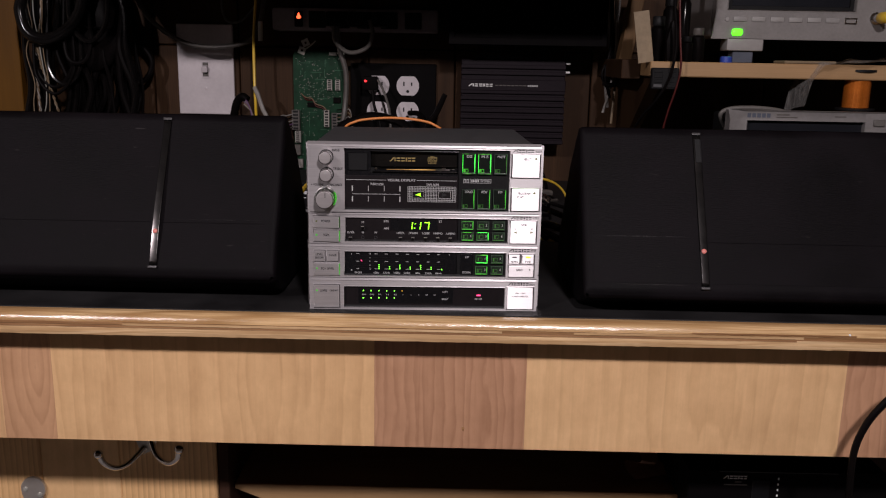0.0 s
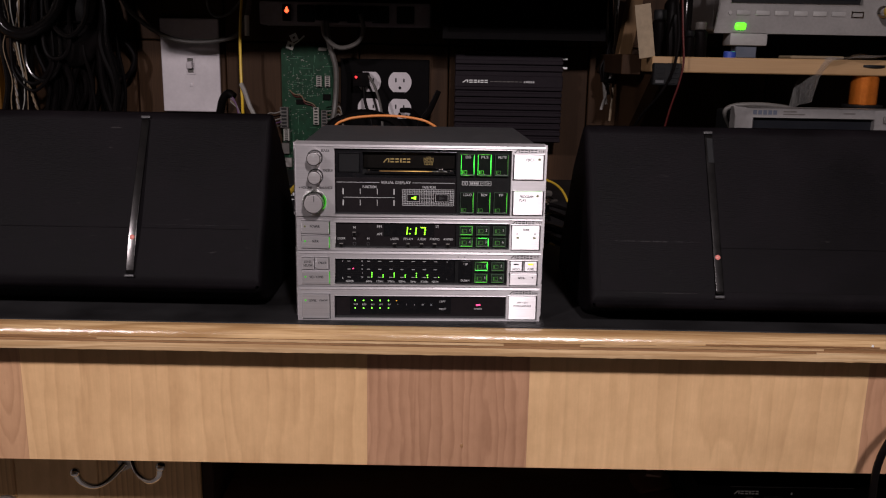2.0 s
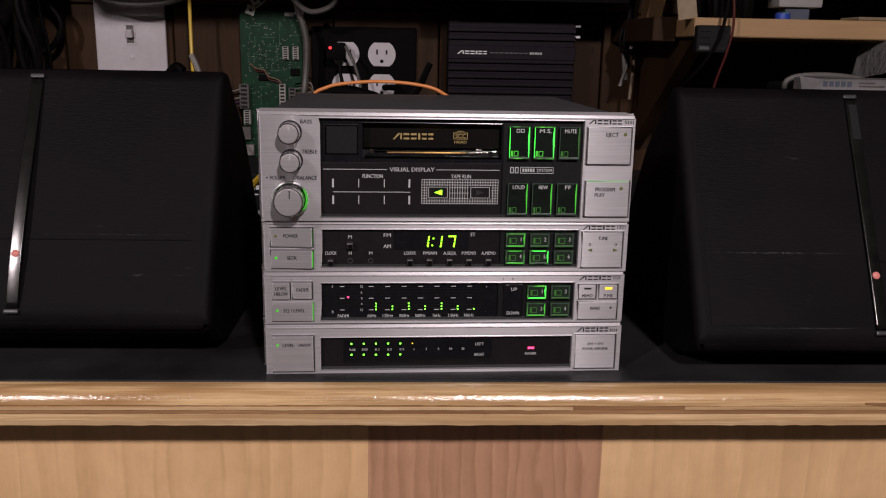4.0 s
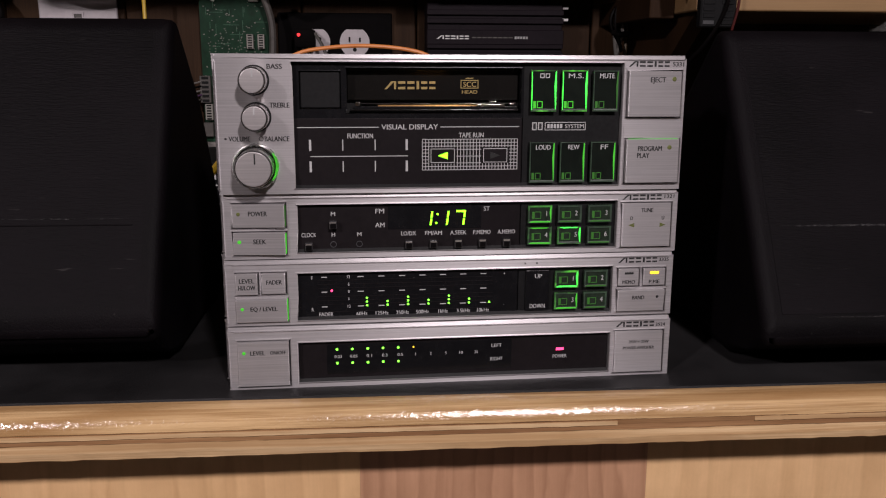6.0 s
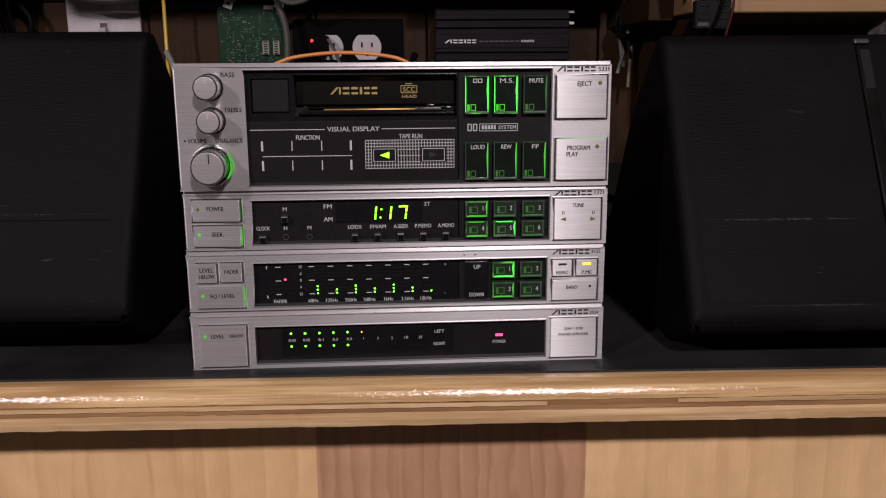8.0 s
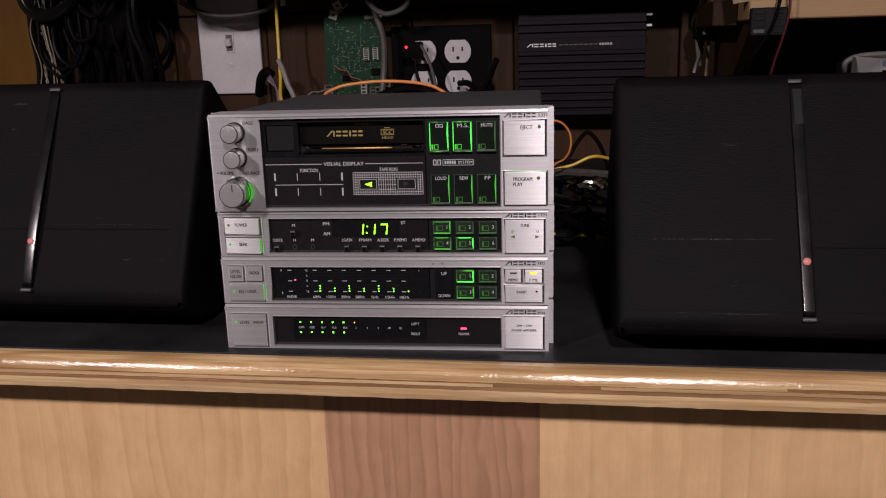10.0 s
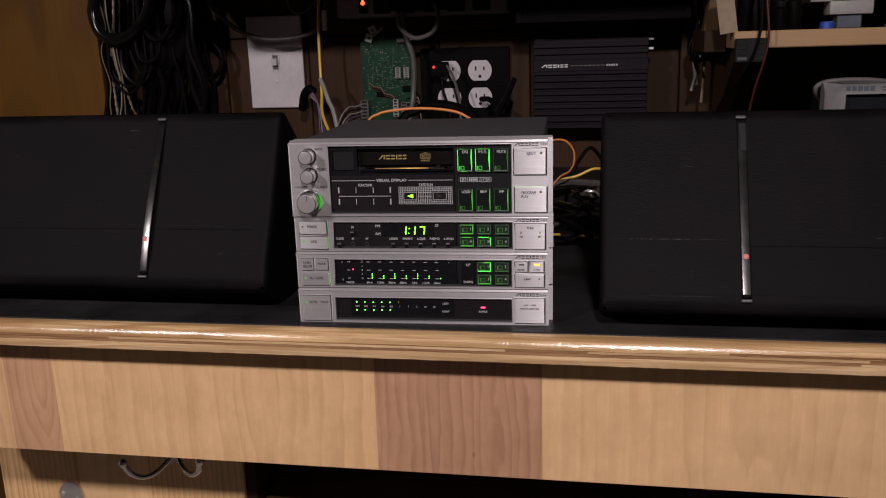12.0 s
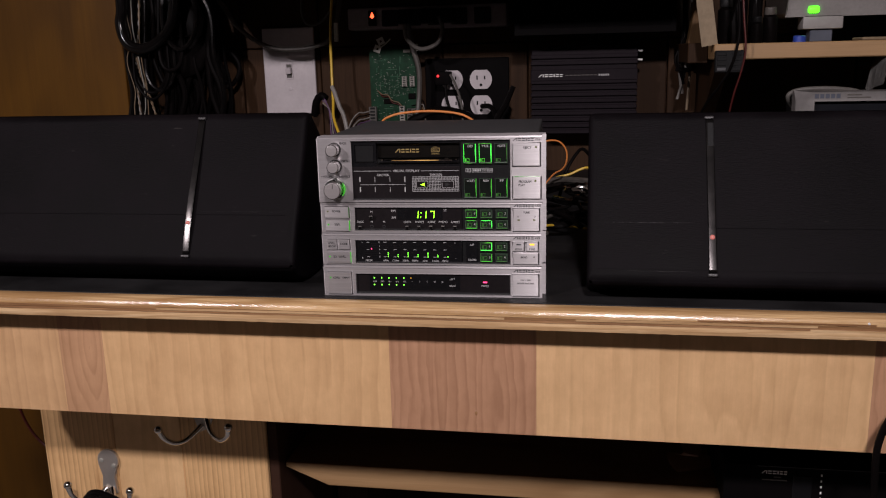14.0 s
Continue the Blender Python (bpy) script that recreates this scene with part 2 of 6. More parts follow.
SPEAKER = dusty("black_textured_plastic", (0.0031, 0.0024, 0.0030), 0.55, 0.065)
MAPLE = flatsawn("maple_board", (0.73, 0.475, 0.248), (0.38, 0.20, 0.085), -0.130, 0.832, 0.017, 0.062, 0.95, 1.3)
MAPLE_WIDE = flatsawn("maple_board_wide_arch", (0.73, 0.48, 0.255), (0.40, 0.22, 0.095), 0.233, 0.838, 0.019, 0.066, 0.85, 1.2)
MAPLE_PLAIN = flatsawn("maple_board_plain", (0.66, 0.42, 0.225), (0.32, 0.165, 0.07), -0.47, 0.83, 0.012, 0.60, 0.9, 1.4)
HEARTWOOD = flatsawn("brown_heartwood_board", (0.50, 0.285, 0.172), (0.19, 0.078, 0.038), 0.004, 0.83, 0.009, 0.80, 1.15, 2.6)
HEARTWOOD_LIGHT = flatsawn("light_heartwood_board", (0.55, 0.325, 0.185), (0.26, 0.12, 0.055), -0.318, 0.842, 0.007, 0.026, 1.1, 1.0)
PINE = flatsawn("pine_board", (0.82, 0.535, 0.265), (0.32, 0.13, 0.035), -0.160, 0.40, 0.0062, 2.0, 1.7, 0.9)
PINE_PLAIN = flatsawn("plain_pine_board", (0.83, 0.55, 0.285), (0.42, 0.21, 0.07), -0.345, 0.45, 0.030, 0.60, 0.8, 0.6)
PLY_PALE = wood("pale_ply", (0.70, 0.50, 0.285), (0.42, 0.25, 0.115), "x", 0.4, 8.0, 0.7, 0.6, 60.0, run=0.04)
PLY_BROWN = wood("brown_ply", (0.38, 0.215, 0.10), (0.19, 0.09, 0.038), "x", 0.4, 5.0, 0.6, 0.6, 30.0, run=0.08)
PLY_LACQUER = wood("lacquered_ply", (0.66, 0.45, 0.235), (0.30, 0.16, 0.06), "x", 0.17, 5.0, 0.7, 0.6, 40.0, True, 0.16, 0.06, 0.9)
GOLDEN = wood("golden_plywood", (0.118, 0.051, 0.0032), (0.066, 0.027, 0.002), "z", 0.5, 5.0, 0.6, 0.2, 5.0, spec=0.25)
WALLBOARD = wood("stained_wall_board", (0.056, 0.029, 0.0145), (0.020, 0.010, 0.005), "z", 0.6, 5.0, 0.6, 0.4, 6.0, spec=0.12)
SHELFWOOD = wood("pine_shelf_edge", (0.42, 0.265, 0.13), (0.28, 0.155, 0.065), "x", 0.5, 5.0, 0.5, 0.2, 14.0)
DARKWOOD = wood("dark_shelf_wood", (0.055, 0.027, 0.018), (0.03, 0.015, 0.010), "x", 0.6, 4.0, 0.4, 0.3, 8.0, spec=0.12)
OLDPINE = wood("aged_pine", (0.14, 0.082, 0.038), (0.085, 0.048, 0.022), "z", 0.6, 5.0, 0.5, 0.25, 14.0, spec=0.15)
SCUFF = speckled("rubbed_seam", (0.025, 0.024, 0.025), (0.08, 0.077, 0.08), 900, 0.24, 0, 1.0, 0.0012, spec=0.8)


def rim_light(name, color, strength):
    """Moulded clear edge that carries a lamp's light unevenly along its length."""
    m, n, l, b = material(name, 0.2, 0, (0.040, 0.055, 0.044))
    f = noise_tex(n, l, coords(n, l, (1, 1, 1)), 170, 3.0, 0.7)
    level = calc(n, l, "MULTIPLY", ramp(n, l, f, [(0.42, (0.04, 0.04, 0.04)), (0.72, (1, 1, 1))]), strength)
    b.inputs["Emission Color"].default_value = (*color, 1)
    l.new(level, b.inputs["Emission Strength"])
    return m


RIM_HOT = rim_light("bright_green_rim", (0.16, 0.95, 0.06), 0.85)
RIM_MID = rim_light("green_rim", (0.15, 0.75, 0.08), 0.36)
RIM_DIM = rim_light("faint_green_rim", (0.22, 0.50, 0.20), 0.06)

# pale grey-green that stands for the reflection on the keys' lower bevel
LIP_SHEEN = speckled("key_lip_sheen", (0.07, 0.09, 0.075), (0.15, 0.18, 0.155), 500, 0.2, 0, 0.0, 0, 0.1, spec=0.6)
BRIGHT_TIP = material("bright_metal_tip", 0.3, 0.2, (0.80, 0.79, 0.78))[0]
PRINT_BRIGHT = material("bright_white_print", 0.5, 0, (0.82, 0.82, 0.80))[0]

# ---- mesh helpers ----


def part(name, bm, mat, parent=None, label="", smooth=False):
    me = bpy.data.meshes.new(name)
    bmesh.ops.recalc_face_normals(bm, faces=bm.faces)
    bm.to_mesh(me)
    bm.free()
    me.materials.append(mat)
    if smooth:
        for p in me.polygons:
            p.use_smooth = True
        me.set_sharp_from_angle(angle=radians(40))
    ob = new(name, me)
    ob.parent = parent
    return tagged(ob, label)


def keep_flat(ob):
    """Lets the large faces of a bevelled part stay flat and bends the light on its bevels alone."""
    me = ob.data
    total = [Vector() for _ in me.vertices]
    for p in me.polygons:
        for k in p.vertices:
            total[k] += p.normal * p.area ** 1.5
    me.normals_split_custom_set_from_vertices([v.normalized() for v in total])
    return ob


def thing(name, label, category, m=None, group="", kind=""):
    ob = new(name)
    ob.matrix_basis = m or Matrix()
    ob.empty_display_size = 0.02
    return tagged(ob, label, category, group, kind)


def box(x0, x1, y0, y1, z0, z1, bevel=0.0, seg=1, bm=None, m=None):
    bm = bm or bmesh.new()
    vs = bmesh.ops.create_cube(bm, size=1.0)["verts"]
    for v in vs:
        v.co = Vector((x0 + (v.co.x + 0.5) * (x1 - x0), y0 + (v.co.y + 0.5) * (y1 - y0), z0 + (v.co.z + 0.5) * (z1 - z0)))
    if bevel:
        edges = list({e for v in vs for e in v.link_edges})
        out = bmesh.ops.bevel(bm, geom=edges, offset=bevel, segments=seg, affect="EDGES", profile=0.6)
        vs = list({v for f in out["faces"] for v in f.verts} | {v for v in vs if v.is_valid})
    if m:
        bmesh.ops.transform(bm, matrix=m, verts=[v for v in vs if v.is_valid])
    return bm


def tube(pts, r, seg=8, bm=None, steps=6, closed=False, ends=True):
    """A round cord along a smooth curve through the points."""
    bm = bm or bmesh.new()
    p = [Vector(q) for q in pts]
    line, n = [], len(p)
    for i in range(n if closed else n - 1):
        a, b = p[i], p[(i + 1) % n]
        o = p[i - 1] if (i or closed) else a * 2 - b
        c = p[(i + 2) % n] if (i + 2 < n or closed) else b * 2 - a
        for k in range(steps):
            t = k / steps
            line.append(0.5 * (2 * a + (b - o) * t + (2 * o - 5 * a + 4 * b - c) * t * t + (3 * a - o - 3 * b + c) * t**3))
    if not closed:
        line.append(p[-1])
    rings, up = [], Vector((0.13, 0.37, 0.92))
    for i, q in enumerate(line):
        d = (line[(i + 1) % len(line)] if (closed or i + 1 < len(line)) else q) - (line[i - 1] if (closed or i) else q)
        if d.length < 1e-9:
            d = Vector((1, 0, 0))
        d.normalize()
        s = d.cross(up)
        if s.length < 0.05:
            s = d.cross(Vector((1, 0, 0)))
        s.normalize()
        up = s.cross(d).normalized()
        rad = r(i / max(1, len(line) - 1)) if callable(r) else r
        rings.append([bm.verts.new(q + rad * (math.cos(6.2832 * k / seg) * s + math.sin(6.2832 * k / seg) * up)) for k in range(seg)])
    for i in range(len(rings) if closed else len(rings) - 1):
        a, b = rings[i], rings[(i + 1) % len(rings)]
        for k in range(seg):
            bm.faces.new((a[k], a[(k + 1) % seg], b[(k + 1) % seg], b[k]))
    if ends and not closed:
        bm.faces.new(rings[0])
        bm.faces.new(rings[-1])
    return bm


def lathe(profile, seg=32, axis="y", at=(0, 0, 0), bm=None):
    """A turned body: rows of (distance along the axis, radius)."""
    bm = bm or bmesh.new()
    rings = []
    for d, r in profile:
        ring = []
        for k in range(seg):
            c, s = r * math.cos(6.28318 * k / seg), r * math.sin(6.28318 * k / seg)
            q = {"y": (c, d, s), "z": (c, s, d), "x": (d, c, s)}[axis]
            ring.append(bm.verts.new(Vector(q) + Vector(at)))
        rings.append(ring)
    for a, b in zip(rings, rings[1:]):
        for k in range(seg):
            bm.faces.new((a[k], a[(k + 1) % seg], b[(k + 1) % seg], b[k]))
    bm.faces.new(rings[0])
    bm.faces.new(rings[-1])
    return bm


def prism(outline, a, b, plane="xz", bevel=0.0, seg=2):
    """An outline drawn in a plane and drawn out along the third axis from a to b."""
    bm = bmesh.new()
    put = {"xz": lambda u, v, d: (u, d, v), "yz": lambda u, v, d: (d, u, v), "xy": lambda u, v, d: (u, v, d)}[plane]
    lo = [bm.verts.new(put(u, v, a)) for u, v in outline]
    hi = [bm.verts.new(put(u, v, b)) for u, v in outline]
    bm.faces.new(lo)
    bm.faces.new(hi)
    for i in range(len(lo)):
        j = (i + 1) % len(lo)
        bm.faces.new((lo[i], lo[j], hi[j], hi[i]))
    if bevel:
        bmesh.ops.bevel(bm, geom=list(bm.edges), offset=bevel, segments=seg, affect="EDGES", profile=0.6)
    return bm


def plate(x0, x1, z0, z1, y0, y1, holes, bevel=0.0006):
    """A front plate with rectangular openings right through it; rounded outer and inner edges."""
    xs = sorted({x0, x1, *(h[0] for h in holes), *(h[1] for h in holes)})
    zs = sorted({z0, z1, *(h[2] for h in holes), *(h[3] for h in holes)})
    bm = bmesh.new()
    grid = {}

    def vert(i, k, y):
        if (i, k, y) not in grid:
            grid[i, k, y] = bm.verts.new((xs[i], y, zs[k]))
        return grid[i, k, y]

    def solid(i, k):
        if not (0 <= i < len(xs) - 1 and 0 <= k < len(zs) - 1):
            return False
        cx, cz = (xs[i] + xs[i + 1]) / 2, (zs[k] + zs[k + 1]) / 2
        return not any(h[0] < cx < h[1] and h[2] < cz < h[3] for h in holes)

    for i in range(len(xs) - 1):
        for k in range(len(zs) - 1):
            if not solid(i, k):
                continue
            q = [(i, k), (i + 1, k), (i + 1, k + 1), (i, k + 1)]
            bm.faces.new([vert(a, b, y0) for a, b in q])
            bm.faces.new([vert(a, b, y1) for a, b in reversed(q)])
            for (a, b), (c, d), (di, dk) in ((q[0], q[1], (0, -1)), (q[1], q[2], (1, 0)), (q[2], q[3], (0, 1)), (q[3], q[0], (-1, 0))):
                if not solid(i + di, k + dk):
                    bm.faces.new((vert(a, b, y0), vert(c, d, y0), vert(c, d, y1), vert(a, b, y1)))
    bmesh.ops.dissolve_limit(bm, angle_limit=0.01, verts=bm.verts, edges=bm.edges)
    if bevel:
        front = [e for e in bm.edges if all(abs(v.co.y - y0) < 1e-7 for v in e.verts) and e.calc_face_angle(0) > 0.8]
        bmesh.ops.bevel(bm, geom=front, offset=bevel, segments=2, affect="EDGES", profile=0.6)
    return bm


def words(text, x, z, high, mat, parent, y, wide=None, centre=True, label=""):
    """One printed word on a front, its capitals high metres tall."""
    cu = bpy.data.curves.new("lettering", "FONT")
    cu.body, cu.size = text, 1.0
    cu.resolution_u = 3
    ob = bpy.data.objects.new("lettering", cu)
    scene.collection.objects.link(ob)
    bpy.context.view_layer.update()
    me = bpy.data.meshes.new_from_object(ob.evaluated_get(bpy.context.evaluated_depsgraph_get()))
    bpy.data.objects.remove(ob)
    co = [v.co.copy() for v in me.vertices]
    x0, x1 = min(c.x for c in co), max(c.x for c in co)
    s = high / 0.72
    sx = wide / (x1 - x0) if wide else s * 0.8
    off = (x0 + x1) / 2 if centre else x0
    for v in me.vertices:
        v.co = Vector((x + (v.co.x - off) * sx, y, z + (v.co.y - 0.36) * s))
    bold = bmesh.new()
    bold.from_mesh(me)
    twin = bmesh.ops.duplicate(bold, geom=bold.verts[:] + bold.edges[:] + bold.faces[:])["geom"]
    weight = high * (0.085 if mat == PRINT_DARK else 0.04)
    for v in twin:
        if isinstance(v, bmesh.types.BMVert):
            v.co += Vector((weight, -0.00002, weight * 0.3))
    bold.to_mesh(me)
    bold.free()
    me.materials.clear()
    me.materials.append(mat)
    made = new("printed_word", me)
    made.parent = parent
    return tagged(made, label)


def bars(rects, y, mat, parent, name="printed_mark", deep=0.00012, label=""):
    """Thin printed or moulded strokes on a front: rows of x0, x1, z0, z1. A lattice stays one part."""
    if len(rects) > 40:
        bm = bmesh.new()
        for x0, x1, z0, z1 in rects:
            box(x0, x1, y - deep, y, z0, z1, bm=bm)
        return part(name, bm, mat, parent, label)
    for x0, x1, z0, z1 in rects:
        made = part(name, box(x0, x1, y - deep, y, z0, z1), mat, parent, label)
    return made


def maker_mark(x, z, wide, high, mat, parent, y):
    """The maker's mark as plain shapes in one part: a leaning stroke and rows of short bars."""
    bm = prism([(x, z), (x + wide * 0.05, z), (x + wide * 0.20, z + high), (x + wide * 0.14, z + high)], y - 0.00012, y)
    box(x + wide * 0.19, x + wide * 0.23, y - 0.00012, y, z, z + high, bm=bm)
    t = wide * 0.032
    for a, b in ((0.27, 0.41), (0.45, 0.59), (0.63, 0.68), (0.72, 0.84), (0.88, 1.0)):
        a, b = x + a * wide, x + b * wide
        if b - a < 2 * t:
            box(a, b, y - 0.00012, y, z, z + high, bm=bm)
            continue
        for r in ((a, b, z, z + high * 0.30), (a, b, z + high * 0.68, z + high)):
            box(r[0], r[1], y - 0.00012, y, r[2], r[3], bm=bm)
    return part("maker_mark", bm, mat, parent, "maker's mark in plain shapes")

# ---- the room ----
WALL_Y = 0.762


def slab(name, x0, x1, y0, y1, z0, z1, mat, label, category, bevel=0.0):
    return tagged(part(name, box(x0, x1, y0, y1, z0, z1, bevel), mat, None), label, category, kind="structure")


CONCRETE = speckled("grey_concrete", (0.20, 0.19, 0.18), (0.28, 0.27, 0.26), 40, 0.7, 0, 0.3, 0.002)
PLASTER = speckled("dull_room_paint", (0.60, 0.54, 0.48), (0.66, 0.60, 0.54), 60, 0.7, 0, 0.1, 0.001)
slab("floor", -2.0, 1.9, -2.7, 0.80, -0.06, 0.0, CONCRETE, "grey concrete workshop floor", "floor")
slab("ceiling", -2.0, 1.9, -2.7, 0.80, 2.40, 2.46, PLASTER, "plain dull ceiling of the workshop", "ceiling")
slab("wall_east", 1.80, 1.90, -2.6, 0.80, 0.0, 2.40, PLASTER, "plain dull side wall of the workshop", "wall")
slab("wall_west", -2.0, -1.90, -2.6, 0.80, 0.0, 2.40, PLASTER, "plain dull side wall of the workshop", "wall")
slab("wall_south", -2.0, 1.9, -2.7, -2.6, 0.0, 2.40, PLASTER, "plain dull wall opposite the workbench", "wall")
wall_north = slab("wall_north", -1.90, 1.80, WALL_Y + 0.02, 0.84, 0.0, 2.40, DARKWOOD, "dark wooden wall behind the workbench", "wall")

# ---- the workbench ----
EDGE_Y, TOP = -0.0125, 0.900
bench = thing("workbench", "wooden workbench with black vinyl top and lacquered plywood edge", "workbench")
part("bench_top", box(-0.478, 1.02, EDGE_Y, WALL_Y + 0.018, TOP - 0.020, TOP, 0.0008), VINYL, bench, "black vinyl work surface")
# plywood edge: a rounded lacquered lip over a brown and a pale layer

def edge_strip(profile, x0, x1, ragged, seed, count=420):
    """A long strip of plywood edge with a slightly uneven, handled outline; ragged: how far its outline wanders."""
    bm = bmesh.new()
    rings = []
    for i in range(count + 1):
        x = x0 + (x1 - x0) * i / count
        ring = []
        for k, (y, z) in enumerate(profile):
            dent = noise.noise(Vector((x * 130, seed + k * 3.1, 0.3))) * 0.6 + noise.noise(Vector((x * 620, seed + k * 1.7, 5.1))) * 0.4
            pull = 0.0 if y > EDGE_Y - 0.0005 else ragged
            ring.append(bm.verts.new((x, y + dent * pull * 0.6, z + dent * pull)))
        rings.append(ring)
    for p, q in zip(rings, rings[1:]):
        for k in range(len(profile)):
            j = (k + 1) % len(profile)
            bm.faces.new((p[k], p[j], q[j], q[k]))
    bm.faces.new(rings[0])
    bm.faces.new(list(reversed(rings[-1])))
    return bm


lip = [(EDGE_Y, 0.8916), (EDGE_Y, 0.8993), (EDGE_Y - 0.0035, 0.8991), (EDGE_Y - 0.0055, 0.8985), (EDGE_Y - 0.0075, 0.8973), (EDGE_Y - 0.0092, 0.8955), (EDGE_Y - 0.0102, 0.8934), (EDGE_Y - 0.0105, 0.8916)]
part("edge_lip", edge_strip(lip, -0.478, 1.02, 0.00022, 1.0), PLY_LACQUER, bench, "rounded lacquered lip", True)
part("edge_layer", edge_strip([(EDGE_Y, 0.8874), (EDGE_Y, 0.8914), (EDGE_Y - 0.0106, 0.8914), (EDGE_Y - 0.0102, 0.8894), (EDGE_Y - 0.0105, 0.8874)], -0.478, 1.02, 0.00030, 9.0), PLY_BROWN, bench, "brown plywood layer")
part("edge_layer", edge_strip([(EDGE_Y, 0.8812), (EDGE_Y, 0.8872), (EDGE_Y - 0.0106, 0.8872), (EDGE_Y - 0.0109, 0.8842), (EDGE_Y - 0.0104, 0.8813)], -0.478, 1.02, 0.00042, 17.0), PLY_PALE, bench, "pale plywood layer with torn lower edge")
for x0, x1, z0, z1, mat, look_of in ((-0.478, -0.232, 0.8898, 0.8918, PLY_BROWN, "dark streak of veneer"), (-0.232, 0.060, 0.8893, 0.8910, PLY_PALE, "pale streak of veneer"), (0.115, 0.290, 0.8896, 0.8913, PLY_PALE, "pale streak of veneer"), (0.285, 1.02, 0.8868, 0.8884, PLY_PALE, "pale streak of veneer"), (0.205, 0.330, 0.8920, 0.8932, PLY_BROWN, "dark streak of veneer")):
    part("edge_patch", edge_strip([(EDGE_Y - 0.009, z0), (EDGE_Y - 0.009, z1), (EDGE_Y - 0.01085, z1), (EDGE_Y - 0.01085, z0)], x0, x1, 0.00025, x0 * 50, 120), mat, bench, look_of)
# the apron's upright boards
cuts = [-0.478, -0.347, -0.304, -0.0406, 0.0830, 0.3405, 0.45, 0.62, 0.80, 1.02]
kinds = "plmhwhwhw"
boards_of = {"m": MAPLE, "w": MAPLE_WIDE, "p": MAPLE_PLAIN, "h": HEARTWOOD, "l": HEARTWOOD_LIGHT}
for a, b, k in zip(cuts, cuts[1:], kinds):
    part("apron_board", box(a + 0.00003, b - 0.00003, 0.0065, 0.030, 0.7795, 0.8815, 0), boards_of[k], bench, "pale maple board" if k in "mwp" else "brown heartwood board")
knot_bm = lathe([(0.0062, 0.0016), (0.0066, 0.0022)], 12)
for v in knot_bm.verts:
    v.co.x, v.co.z = 0.0325 + v.co.x * 0.55, 0.797 + v.co.z * 1.1
part("knot", knot_bm, PLY_BROWN, bench, "small dark knot")
part("apron_back", box(-0.478, 1.02, 0.0305, 0.040, 0.7795, 0.8795), DARKWOOD, bench)

leg = thing("bench_leg_panel", "knotty pine side panel under the workbench", "panel")
part("board", box(-0.470, -0.384, 0.130, 0.152, 0.002, 0.7790, 0.001), PINE, leg)
part("board", box(-0.3838, -0.3055, 0.130, 0.152, 0.002, 0.7790, 0.001), PINE_PLAIN, leg)
part("board", box(-0.3053, -0.2095, 0.130, 0.152, 0.002, 0.7790, 0.001), PINE, leg)
part("edge_strip", box(-0.2093, -0.198, 0.134, 0.70, 0.002, 0.7790, 0.001), DARKWOOD, leg, "dark side edge")

low_shelf = thing("low_shelf", "rough wooden shelf board inside the workbench", "shelf")
part("shelf_board", prism([(-0.197, 0.6655), (0.256, 0.6655), (0.256, 0.6410), (-0.150, 0.6410), (-0.197, 0.6600)], 0.150, 0.70, "xz", 0.0012), SHELFWOOD, low_shelf)
part("support", box(-0.197, 0.90, 0.705, 0.72, 0.30, 0.775), DARKWOOD, low_shelf, "dark back board")
part("foot", box(0.20, 0.25, 0.30, 0.62, 0.002, 0.6408, 0.001), DARKWOOD, low_shelf)
part("foot", box(-0.19, -0.15, 0.30, 0.62, 0.002, 0.6408, 0.001), DARKWOOD, low_shelf)

# wall boards behind the bench
boards = [(-0.676, 0.0), (-0.470, 0.002), (-0.330, 0.0), (-0.120, 0.001), (0.020, 0.002), (0.24, 0.0), (0.52, 0.001), (0.80, 0.002), (1.1, 0), (1.5, 0.001), (1.8, 0)]
for (a, off), (b, _) in zip(boards, boards[1:]):
    for z0, z1 in ((0.55, 1.1075), (1.1095, 1.60)):
        part("wall_board", box(a + 0.001, b - 0.001, WALL_Y + off, WALL_Y + 0.020, z0, z1, 0.0012), WALLBOARD, wall_north)
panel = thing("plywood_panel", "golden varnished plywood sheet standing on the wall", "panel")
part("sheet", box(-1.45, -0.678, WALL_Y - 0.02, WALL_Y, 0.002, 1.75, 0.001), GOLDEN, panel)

# ---- the loudspeakers ----
CLIP_PLASTIC = speckled("glossy_clip_plastic", (0.022, 0.021, 0.022), (0.035, 0.033, 0.034), 500, 0.42, 0, 0.2, 0.0003)
STRIP_LAMP = glow("red_strip_lamp", (1.0, 0.30, 0.26), 0.30)
GRILLE = dusty("black_ribbed_grille", (0.0031, 0.0024, 0.0030), 0.55, 0.065, (0.15, 1, 1))


def bowed(x0, x1, f0, f1, long, back, front, bow, m, steps=48):
    """A thin upright strip that bows slightly away from the leaning front; f0 and f1: its ends as shares of the height."""
    bm = bmesh.new()
    rings = []
    for i in range(steps + 1):
        f = f0 + (f1 - f0) * i / steps
        out = -bow * f * (1 - f) ** 2
        edge = 0.0006
        ring = ((x0, out - back), (x0, out - front + edge), (x0 + edge, out - front), (x1 - edge, out - front), (x1, out - front + edge), (x1, out - back))
        rings.append([bm.verts.new(m @ Vector((x, y, f * long))) for x, y in ring])
    for p, q in zip(rings, rings[1:]):
        for k in range(6):
            j = (k + 1) % 6
            bm.faces.new((p[k], p[j], q[j], q[k]))
    bm.faces.new(list(reversed(rings[0])))
    bm.faces.new(rings[-1])
    bmesh.ops.recalc_face_normals(bm, faces=bm.faces)
    return bm


